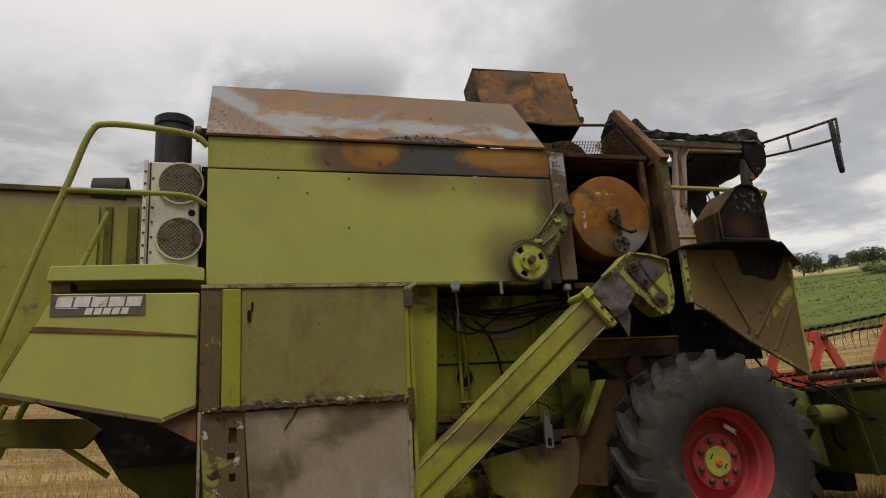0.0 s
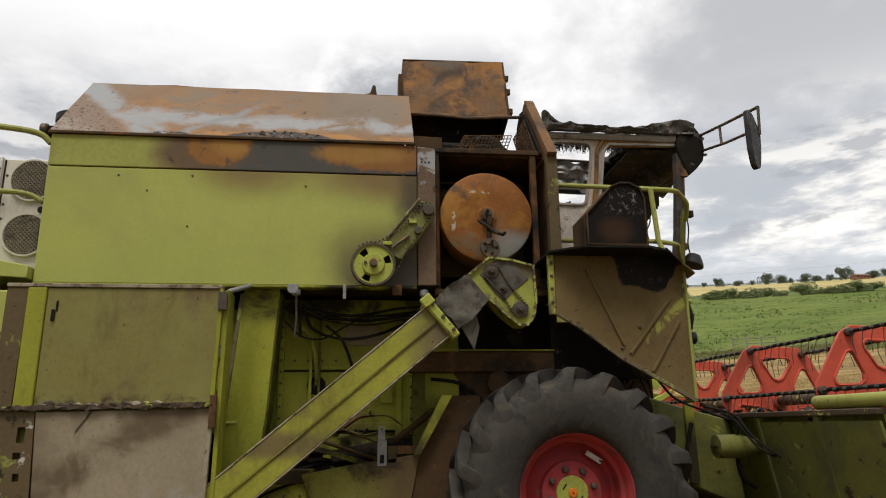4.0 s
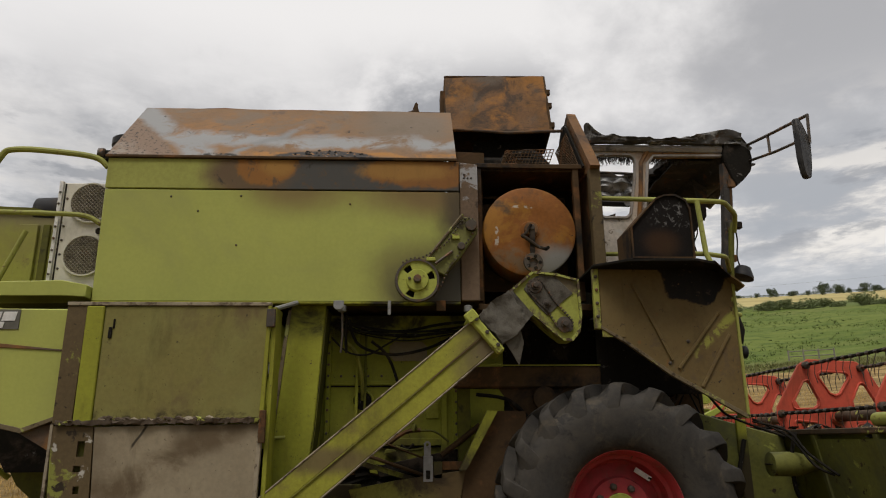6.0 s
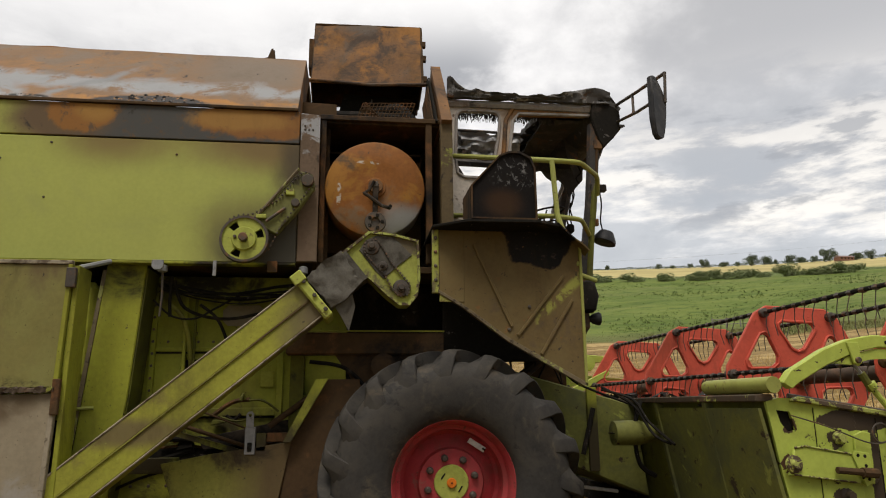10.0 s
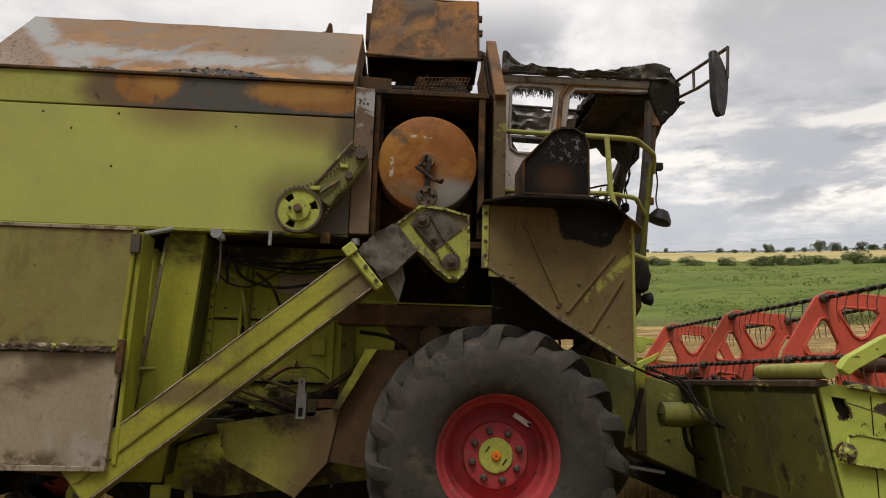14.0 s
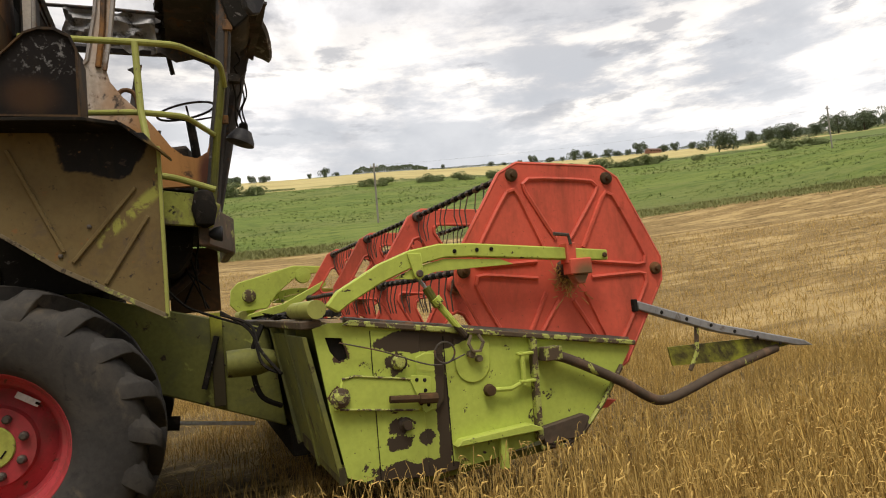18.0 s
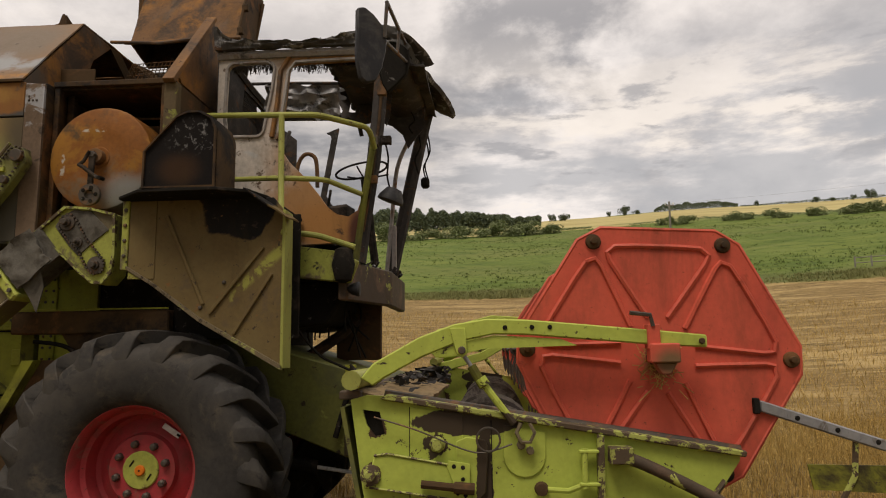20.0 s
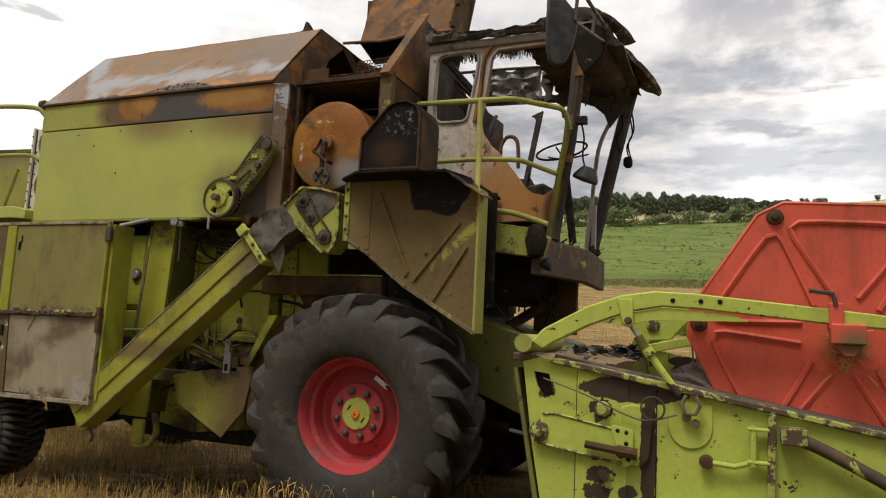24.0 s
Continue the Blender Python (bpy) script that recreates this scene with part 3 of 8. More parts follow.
def tube(bm, pts, r, seg=8, closed=False, flat=1.0):
    pts = [Vector(p) for p in pts]
    n = len(pts)
    rings, side = [], None
    for i, p in enumerate(pts):
        d = (pts[(i + 1) % n] if closed or i < n - 1 else p) - (pts[i - 1] if closed or i > 0 else p)
        d.normalize()
        if side is None:
            side = d.cross(Vector((0, 0, 1)) if abs(d.z) < 0.9 else Vector((0, 1, 0))).normalized()
        side = (side - d * side.dot(d)).normalized()
        other = d.cross(side)
        rings.append([bm.verts.new(p + side * (r * math.cos(2 * math.pi * k / seg)) + other * (r * flat * math.sin(2 * math.pi * k / seg))) for k in range(seg)])
    for i in range(n if closed else n - 1):
        q, s = rings[i], rings[(i + 1) % n]
        for k in range(seg):
            bm.faces.new((q[k], q[(k + 1) % seg], s[(k + 1) % seg], s[k]))
    if not closed:
        bm.faces.new(rings[0][::-1]), bm.faces.new(rings[-1])
    return bm


def curve(pts, steps=6):
    """Points of a smooth line through pts."""
    pts = [Vector(p) for p in pts]
    out = []
    for i in range(len(pts) - 1):
        a, b, c, d = pts[max(0, i - 1)], pts[i], pts[i + 1], pts[min(len(pts) - 1, i + 2)]
        for k in range(steps):
            t = k / steps
            out.append(0.5 * (2 * b + (c - a) * t + (2 * a - 5 * b + 4 * c - d) * t * t + (3 * b - 3 * c + d - a) * t ** 3))
    return out + [pts[-1]]


def lathe(bm, profile, origin, seg=40, axis="y", close=True):
    """Turns (radius, way along the axis) round an axis through origin."""
    o = Vector(origin)
    rings = []
    for r, h in profile:
        ring = []
        for k in range(seg):
            a = 2 * math.pi * k / seg
            u, v = r * math.cos(a), r * math.sin(a)
            ring.append(bm.verts.new(o + Vector({"y": (u, h, v), "z": (u, v, h), "x": (h, u, v)}[axis])))
        rings.append(ring)
    for q, s in zip(rings, rings[1:]):
        for k in range(seg):
            bm.faces.new((q[k], q[(k + 1) % seg], s[(k + 1) % seg], s[k]))
    if close:
        bm.faces.new(rings[0][::-1]), bm.faces.new(rings[-1])
    return bm


def disc(bm, x, z, y0, y1, r, seg=20, bevel=0.004):
    return lathe(bm, [(r - bevel, y0), (r, y0 + bevel), (r, y1 - bevel), (r - bevel, y1)], (x, 0, z), seg)


def crumple(bm, amount, scale=3.0, only=None):
    for v in bm.verts:
        if only is None or only(v.co):
            v.co += amount * noise.noise_vector(v.co * scale)
    return bm


def grid_sheet(bm, corner, u, v, nu, nv, thick, bend=None):
    """A sheet of two skins between corner, corner + u and corner + v; bend moves its points."""
    c, u, v = Vector(corner), Vector(u), Vector(v)
    nrm = u.cross(v).normalized()
    skins = []
    for s in (0, 1):
        rows = []
        for i in range(nu + 1):
            row = []
            for j in range(nv + 1):
                p = c + u * (i / nu) + v * (j / nv)
                if bend:
                    p = p + Vector(bend(i / nu, j / nv))
                row.append(bm.verts.new(p + nrm * thick * s))
            rows.append(row)
        skins.append(rows)
    for s, rows in enumerate(skins):
        for i in range(nu):
            for j in range(nv):
                q = (rows[i][j], rows[i + 1][j], rows[i + 1][j + 1], rows[i][j + 1])
                bm.faces.new(q if s else q[::-1])
    a, b = skins
    for i in range(nu):
        bm.faces.new((a[i][0], a[i + 1][0], b[i + 1][0], b[i][0])), bm.faces.new((a[i + 1][nv], a[i][nv], b[i][nv], b[i + 1][nv]))
    for j in range(nv):
        bm.faces.new((a[0][j + 1], a[0][j], b[0][j], b[0][j + 1])), bm.faces.new((a[nu][j], a[nu][j + 1], b[nu][j + 1], b[nu][j]))
    return bm


def part(name, bm, material, parent=None, label="", smooth=True):
    bmesh.ops.recalc_face_normals(bm, faces=bm.faces)
    if smooth:
        for f in bm.faces:
            f.smooth = True
        for e in bm.edges:
            e.smooth = len(e.link_faces) == 2 and e.calc_face_angle(3.2) < 0.6
    me = bpy.data.meshes.new(name)
    bm.to_mesh(me)
    bm.free()
    me.materials.append(material)
    ob = new(name, me)
    if parent is not None:
        ob.parent = parent
        if parent.data is None:
            ob.matrix_parent_inverse = Matrix.Translation(-parent.location)
    if label:
        tagged(ob, label)
    return ob


def thing(name, at, label, category, group="", kind=""):
    ob = new(name)
    ob.location = at
    return tagged(ob, label, category, group, kind)


# ---- ground ----
CX, CY, EYE_Z = 0.0, -4.7, 1.35
RISE = [(12, -6.4), (16, -3.6), (25, -0.3), (40, 2.3), (62, 3.95), (90, 6.35), (130, 8.2), (200, 9.72), (350, 10.25), (650, 10.62), (800, 10.64)]


def smooth01(v, a, b):
    t = min(1, max(0, (v - a) / (b - a)))
    return t * t * (3 - 2 * t)


def ground_z(x, y):
    r, az = math.hypot(x - CX, y - CY), math.degrees(math.atan2(x - CX, y - CY))
    near = -0.11 + 0.05 * max(-7, min(4, x))
    lr = math.log(max(r, 12))
    el = RISE[-1][1]
    for (r0, e0), (r1, e1) in zip(RISE, RISE[1:]):
        if r < r1:
            el = e0 + (e1 - e0) * max(0, (lr - math.log(r0)) / (math.log(r1) - math.log(r0)))
            break
    lean = 0.037 * max(0, min(45, az - 18)) + 0.032 * max(0, min(34, 14 - az))
    el -= lean * smooth01(r, 90, 220)
    hill = EYE_Z + min(r, 800) * math.tan(radians(el))
    side = 1 - smooth01(abs(az - 10), 48, 84)
    return near + (hill - near) * smooth01(r, 8, 15) * side


def build_ground():
    bm = B()
    radii = [0.6 * k for k in range(1, 28)] + [17 * 1.07 ** k for k in range(0, 78)]
    count = 160
    mid = bm.verts.new((CX, CY, ground_z(CX, CY)))
    rings = []
    for r in radii:
        ring = []
        for k in range(count):
            a = 2 * math.pi * k / count
            x, y = CX + r * math.sin(a), CY + r * math.cos(a)
            bump = 0.03 * noise.noise((x * 0.9, y * 0.9, 3)) + 0.012 * noise.noise((x * 3, y * 3, 5))
            if r > 60:
                bump += 0.25 * noise.noise((x * 0.07, y * 0.07, 1)) * min(3, r / 60)
            ring.append(bm.verts.new((x, y, ground_z(x, y) + bump)))
        rings.append(ring)
    for k in range(count):
        bm.faces.new((mid, rings[0][(k + 1) % count], rings[0][k]))
    for q, s in zip(rings, rings[1:]):
        for k in range(count):
            bm.faces.new((q[k], q[(k + 1) % count], s[(k + 1) % count], s[k]))
    m = bpy.data.materials.new("stubble_and_pasture")
    m.use_nodes = True
    nt = m.node_tree
    N = Nodes(nt)
    pos = nt.nodes.new("ShaderNodeNewGeometry").outputs["Position"]
    x, y, z = N.xyz(pos)
    xr, yr = N.add(x, -CX), N.add(y, -CY)
    r = N.math("SQRT", N.add(N.mul(xr, xr), N.mul(yr, yr)))
    wob = N.mul(N.add(N.noise(pos, 0.06, 4), -0.5), 7.0)
    rw = N.add(r, wob)
    rowy = N.noise(N.scale(pos, (0.9, 4.0, 1.0)), 1.6, 7, 0.7, 0.3)
    swath = N.noise(N.scale(pos, (0.12, 0.55, 1.0)), 0.9, 4, 0.6, 0.5)
    stub = N.mix(N.rng(rowy, 0.3, 0.7), (0.15, 0.100, 0.042), (0.33, 0.225, 0.090))
    stub = N.mix(N.rng(swath, 0.48, 0.64), stub, (0.42, 0.30, 0.13))
    soil = N.mix(N.rng(rowy, 0.35, 0.7), (0.075, 0.052, 0.024), (0.22, 0.150, 0.055))
    stub = N.mix(N.rng(N.add(r, N.mul(swath, 8.0)), 13, 22), soil, stub)
    stub = N.mix(N.mul(N.rng(N.noise(pos, 5, 5), 0.55, 0.7), 0.6), stub, (0.10, 0.065, 0.03))
    clump = N.noise(N.scale(pos, (0.6, 1.0, 1.0)), 0.11, 6, 0.62, 0.3)
    tuft = N.noise(pos, 1.1, 5, 0.7)
    past = N.mix(N.rng(clump, 0.35, 0.66), (0.104, 0.148, 0.030), (0.162, 0.200, 0.047))
    past = N.mix(N.mul(N.rng(N.noise(N.scale(pos, (0.45, 1.0, 1)), 0.055, 5), 0.50, 0.62), 0.55), past, (0.155, 0.170, 0.055))
    mott = N.noise(N.scale(pos, (0.45, 1.0, 1)), 0.55, 9, 0.74, 0.2)
    past = N.mix(N.mul(N.rng(mott, 0.52, 0.60), 0.8), past, (0.062, 0.100, 0.022))
    past = N.mix(N.mul(N.rng(mott, 0.46, 0.38), 0.6), past, (0.165, 0.205, 0.060))
    past = N.mix(N.mul(N.rng(tuft, 0.56, 0.70), 0.45), past, (0.17, 0.18, 0.065))
    edge = N.add(N.add(rw, -4.8), N.mul(x, -0.17))
    verge = N.mul(N.rng(edge, 58, 61), N.rng(edge, 70, 63))
    past = N.mix(N.mul(verge, 0.75), past, (0.125, 0.130, 0.048))
    gold = N.mix(N.rng(N.noise(pos, 0.02, 4), 0.35, 0.7), (0.40, 0.33, 0.14), (0.52, 0.44, 0.20))
    gold = N.mix(N.rng(N.noise(N.scale(pos, (0.3, 1, 1)), 0.007, 3), 0.54, 0.60), gold, (0.13, 0.17, 0.05))
    straw_bed = N.noise(N.scale(pos, (0.5, 1.0, 1)), 1.3, 8, 0.72, 0.4)
    stub = N.mix(N.mul(N.rng(straw_bed, 0.54, 0.63), N.rng(r, 16, 26)), stub, (0.115, 0.078, 0.034))
    stub = N.mix(N.mul(N.rng(straw_bed, 0.44, 0.36), 0.7), stub, (0.46, 0.345, 0.165))
    col = N.mix(N.rng(edge, 59, 61), stub, past)
    col = N.mix(N.rng(N.add(rw, N.mul(wob, 2.0)), 205, 212), col, gold)
    b = nt.nodes["Principled BSDF"]
    nt.links.new(col, b.inputs["Base Color"])
    b.inputs["Roughness"].default_value = 0.95
    b.inputs["Specular IOR Level"].default_value = 0.1
    bp = nt.nodes.new("ShaderNodeBump")
    bp.inputs["Strength"].default_value, bp.inputs["Distance"].default_value = 0.6, 0.08
    nt.links.new(N.add(rowy, N.mul(tuft, 2.0)), bp.inputs["Height"])
    nt.links.new(bp.outputs[0], b.inputs["Normal"])
    return tagged(part("ground", bm, m), "golden stubble field rising to green pasture and a pale harvested hill", "ground", kind="structure")


build_ground()

# ---- the combine harvester ----
combine = thing("combine_harvester", (-1.5, 1.3, ground_z(-1.5, 1.3)), "burnt-out lime green combine harvester with rusted hood and gutted black cab", "combine harvester")


def add(name, bm, material, label="", smooth=True):
    return part(name, bm, material, combine, label, smooth)


def rivets(name, pts, material, parent, r=0.009, out=0.006):
    first = None
    for p in pts:
        if first is None:
            first = part(name, lathe(B(), [(r, 0), (r * 0.8, -out), (r * 0.3, -out * 1.3)], (0, 0, 0), 8), material, parent)
            ob = first
        else:
            ob = new(name, first.data)
            ob.parent = parent
        ob.location = p


# grain tank
side = add("grain_tank_side", prism(B(), [(-3.92, 2.25), (-1.095, 2.25), (-1.095, 3.16), (-3.925, 3.16)], "xz", 0.18, 0.205, 0.006), lime_side, "sun-bleached lime side sheet scorched brown at one end")
rivets("rivet", [(-3.4, 0.18, 3.10), (-2.85, 0.18, 3.11), (-1.98, 0.18, 3.05), (-3.18, 0.18, 2.98), (-2.86, 0.18, 2.7)], steel, side)
add("tank_upper_band", prism(B(), [(-3.925, 3.168), (-1.10, 3.168), (-1.10, 3.425), (-3.925, 3.425)], "xz", 0.176, 0.205, 0.005), scorched_band, "upper band with rust ovals and dark scorching")
strip = add("tank_corner_strip", prism(B(), [(-1.09, 2.26), (-0.945, 2.26), (-0.95, 3.40), (-1.092, 3.415)], "xz", 0.168, 0.20, 0.005),
            paint("burnt_corner_strip", (0.17, 0.115, 0.075), [((0.36, 0.36, 0.365), ("noise", 5, 0.50, 0.56), ("grade", "z", 3.02, 3.12, 0.2)), ((0.05, 0.035, 0.025), ("noise", 6, 0.56, 0.66))], rough=0.65, bump=0.14))
rivets("bolt", [(-1.06, 0.168, 3.28), (-1.03, 0.168, 3.28), (-1.0, 0.168, 3.28), (-1.06, 0.168, 3.31)], steel, strip)
add("tank_end_wall", box(B(), -0.99, -0.95, 0.2, 2.55, 2.26, 3.42), rust_dark)
add("tank_rear_wall", box(B(), -3.915, -3.88, 0.21, 2.55, 2.3, 3.42), olive_dark)
add("tank_far_side", box(B(), -3.92, -0.95, 2.55, 2.58, 2.3, 3.43), olive_dark)
add("tank_floor", box(B(), -3.88, -0.99, 0.21, 2.55, 2.26, 2.30), rust_dark)
add("tank_bottom_lip", box(B(), -3.92, -1.1, 0.172, 0.26, 2.232, 2.249, 0.003), olive)


def hood_bend(i, j):
    s = 0.012 * math.sin(j * math.pi) * math.sin(i * 9) + 0.008 * noise.noise((i * 7, j * 3, 2))
    return (0, 0, s)


hood = add("tank_hood", grid_sheet(B(), (-3.94, 0.165, 3.432), (2.82, 0, 0), (0, 0.69, 0.765), 24, 8, 0.012, hood_bend), hood_sheet, "sloping hood sheet burnt to rust with bare zinc streaks")
part("hood_top", grid_sheet(B(), (-3.94, 0.862, 4.2), (2.82, 0, 0), (0, 1.1, 0.0), 12, 5, 0.012, lambda i, j: (0, 0, 0.015 * noise.noise((i * 6, j * 4, 9)))), rust, hood)
part("hood_far_slope", grid_sheet(B(), (-3.94, 1.97, 4.2), (2.82, 0, 0), (0, 0.6, -0.77), 6, 4, 0.012), rust, hood)
part("hood_lip", box(B(), -3.945, -1.115, 0.155, 0.17, 3.424, 3.447, 0.003), rust_dark, hood)
part("hood_rear_end", prism(B(), [(0.18, 3.432), (0.875, 4.195), (1.96, 4.195), (2.56, 3.432)], "yz", -3.935, -3.92), rust, hood)
part("hood_front_end", prism(B(), [(0.18, 3.432), (0.875, 4.195), (1.30, 4.195), (1.02, 3.95), (0.92, 3.70), (0.94, 3.432)], "yz", -1.135, -1.12), rust, hood)
part("hood_far_brace", prism(B(), [(1.25, 4.195), (1.45, 4.195), (2.5, 3.5), (2.35, 3.45)], "yz", -1.135, -1.12), rust_dark, hood)
part("hood_rib", box(B(), -1.14, -1.10, 0.9, 2.5, 3.42, 3.47), rust_dark, hood)
part("torn_tab", prism(B(), [(-1.82, 4.205), (-1.40, 4.205), (-1.40, 4.28), (-1.425, 4.36), (-1.437, 4.42), (-1.455, 4.41), (-1.48, 4.33), (-1.58, 4.30), (-1.72, 4.27)], "xz", 1.06, 1.085, 0.003), rust_dark, hood)
part("torn_tab", prism(B(), [(1.085, 4.20), (1.085, 4.415), (1.20, 4.36), (1.62, 4.25), (1.62, 4.2)], "yz", -1.445, -1.425), rust_dark, hood)
for k in range(46):
    u = -2.18 + 0.34 * math.sin(k * 2.4) * (0.3 + 0.7 * (k % 7) / 7)
    v = 0.012 + 0.085 * abs(math.sin(k * 1.7)) * max(0.1, 1 - ((u + 2.18) / 0.4) ** 2)
    lump = bmesh.new()
    bmesh.ops.create_icosphere(lump, subdivisions=1, radius=0.011 + 0.006 * math.sin(k * 3.1))
    crumple(lump, 0.006, 40 + k)
    bmesh.ops.translate(lump, vec=(u, 0.165 + 0.9 * v - 0.004, 3.437 + v), verts=lump.verts)
    part("ash_crumb", lump, char, hood)

# engine bay with its rotary dust screen
bay = add("engine_bay_frame", box(B(), -0.95, 0.0, 0.27, 0.31, 3.415, 3.455), rust_dark)
part("bay_post", box(B(), -0.945, -0.905, 0.28, 0.34, 2.28, 3.415), rust_dark, bay)
part("bay_post", box(B(), -0.13, -0.08, 0.28, 0.34, 2.28, 3.415), rust_dark, bay)
part("bay_shelf", box(B(), -0.95, 0.0, 0.31, 0.95, 3.40, 3.43), rust_dark, bay)
part("bay_back", box(B(), -0.95, 0.05, 0.92, 0.96, 2.25, 3.4), soot, bay)
part("bay_floor", box(B(), -0.95, 0.05, 0.25, 0.92, 2.2, 2.25), rust_dark, bay)
part("bay_upright", box(B(), -0.93, -0.88, 0.42, 0.47, 2.25, 3.40), rust_dark, bay)
part("bay_cross_bar", box(B(), -0.9, -0.13, 0.60, 0.64, 3.2, 3.26), rust_dark, bay)
part("radiator_shroud", pierced(B(), [(-0.90, 2.42), (-0.14, 2.42), (-0.14, 3.27), (-0.90, 3.27)], [[(-0.53 + 0.36 * math.cos(a * math.pi / 14), 2.85 + 0.36 * math.sin(a * math.pi / 14)) for a in range(28)]], "xz", 0.60, 0.66), rust_dark, bay)

DX, DZ = -0.525, 2.845
screen = add("dust_screen_drum", lathe(B(), [(0.0015, 0.195), (0.075, 0.195), (0.08, 0.20), (0.195, 0.206), (0.215, 0.203), (0.235, 0.206), (0.355, 0.212), (0.374, 0.22), (0.38, 0.235), (0.38, 0.50), (0.36, 0.52)], (DX, 0, DZ), 56), drum_metal, "rust-orange rotary screen drum with a round flat face")
part("drum_hub", disc(B(), DX, DZ, 0.14, 0.197, 0.055, 20), rust, screen)
part("hub_nut", disc(B(), DX, DZ, 0.10, 0.14, 0.025, 6), steel, screen)
part("crank_arm", prism(B(), [(DX - 0.022, DZ - 0.01), (DX + 0.022, DZ - 0.01), (DX + 0.016, DZ - 0.26), (DX - 0.022, DZ - 0.26)], "xz", 0.105, 0.125, 0.004), soot, screen)
part("crank_arm", tube(B(), [(DX - 0.085, 0.10, DZ - 0.075), (DX - 0.05, 0.10, DZ - 0.095), (DX + 0.04, 0.095, DZ - 0.165), (DX + 0.10, 0.095, DZ - 0.185)], 0.014), soot, screen)
part("crank_arm", tube(B(), [(DX - 0.01, 0.095, DZ + 0.02), (DX - 0.05, 0.10, DZ - 0.05), (DX - 0.09, 0.10, DZ - 0.08)], 0.012), soot, screen)
part("crank_handle", tube(B(), [(DX + 0.10, 0.095, DZ - 0.185), (DX + 0.105, 0.03, DZ - 0.19)], 0.014), soot, screen)
part("jockey_wheel", lathe(B(), [(0.03, 0.12), (0.035, 0.10), (0.075, 0.10), (0.08, 0.115), (0.075, 0.13), (0.035, 0.135)], (DX + 0.0, 0, DZ - 0.29), 20), steel, screen)
for k in range(5):
    a = k * 1.257
    part("jockey_hole", disc(B(), DX + 0.05 * math.cos(a), DZ - 0.29 + 0.05 * math.sin(a), 0.094, 0.10, 0.014, 10), soot, screen)

gable = add("engine_hood_gable", pierced(B(), [(0.09, 3.36), (0.785, 4.165), (0.86, 4.17), (1.00, 4.08), (1.10, 3.40)], [], "yz", -0.02, 0.0), rust, "pointed rusty end plate of the opened engine hood")
part("gable_flange", prism(B(), [(0.075, 3.37), (0.775, 4.175), (0.795, 4.15), (0.11, 3.35)], "yz", -0.03, 0.055, 0.003), rust, gable)
part("gable_post", box(B(), -0.03, 0.06, 0.12, 0.20, 2.46, 3.36), strip_peel, gable)
part("gable_skin", box(B(), 0.0, 0.02, 0.2, 1.05, 2.46, 3.40), rust_dark, gable)


def mesh_grid(origin, u, v, nu, nv, r=0.004):
    bm = B()
    o, u, v = Vector(origin), Vector(u), Vector(v)
    for i in range(nu + 1):
        tube(bm, [o + u * (i / nu), o + u * (i / nu) + v], r, 4)
    for j in range(nv + 1):
        tube(bm, [o + v * (j / nv), o + v * (j / nv) + u], r, 4)
    return bm


part("gable_lining", prism(B(), [(0.22, 3.42), (0.77, 4.06), (0.90, 4.09), (1.03, 3.99), (1.10, 3.42)], "yz", -0.055, -0.040), soot, gable)
tagged(part("gable_screen", mesh_grid((-0.064, 0.30, 3.44), (0, 0.46, 0), (0, 0.40, 0.50), 18, 20, 0.004), rust_dark, gable), kind="stuff")
add("housing_gusset", prism(B(), [(-1.16, 3.40), (-0.84, 3.40), (-0.84, 3.69), (-1.16, 3.70)], "xz", 0.60, 0.615, 0.002), rust_dark, "rusty gusset plate behind the drum pillar")
cage = add("fan_guard_cage", mesh_grid((-0.72, 0.75, 3.45), (0.12, 0, 0.34), (0.0, 0.3, 0.05), 10, 8, 0.004), rust_dark, "small rusty wire mesh guard")
tagged(part("cage_face", mesh_grid((-0.60, 0.75, 3.79), (0.28, 0, -0.30), (0.0, 0.3, 0.05), 10, 8, 0.004), rust_dark, cage), kind="stuff")
tagged(part("cage_face", mesh_grid((-0.74, 0.75, 3.45), (0.45, 0, 0.02), (0.12, 0.0, 0.33), 14, 10, 0.004), rust_dark, cage), kind="stuff")
add("engine_block", crumple(box(B(), -0.9, -0.1, 1.25, 2.3, 3.0, 3.95, 0.05), 0.02), soot)
add("engine_rear_cover", prism(B(), [(-1.10, 3.3), (0.0, 3.3), (-0.06, 4.08), (-0.12, 4.32), (-0.80, 4.34), (-0.86, 4.10), (-1.10, 4.08)], "xz", 1.78, 1.81), soot, "sooty sheet behind the engine")
add("engine_pipe", tube(B(), curve([(-0.2, 1.2, 3.5), (-0.2, 1.25, 3.85), (-0.28, 1.4, 4.02), (-0.5, 1.6, 4.05)]), 0.06, 10), soot)
add("stay_rod", tube(B(), [(-1.12, 1.28, 4.24), (-0.55, 1.05, 4.10), (-0.06, 0.82, 4.02)], 0.016), rust)
add("stay_rod", tube(B(), [(-1.12, 1.50, 4.33), (-0.5, 1.46, 4.31), (0.02, 1.42, 4.30)], 0.014), rust)

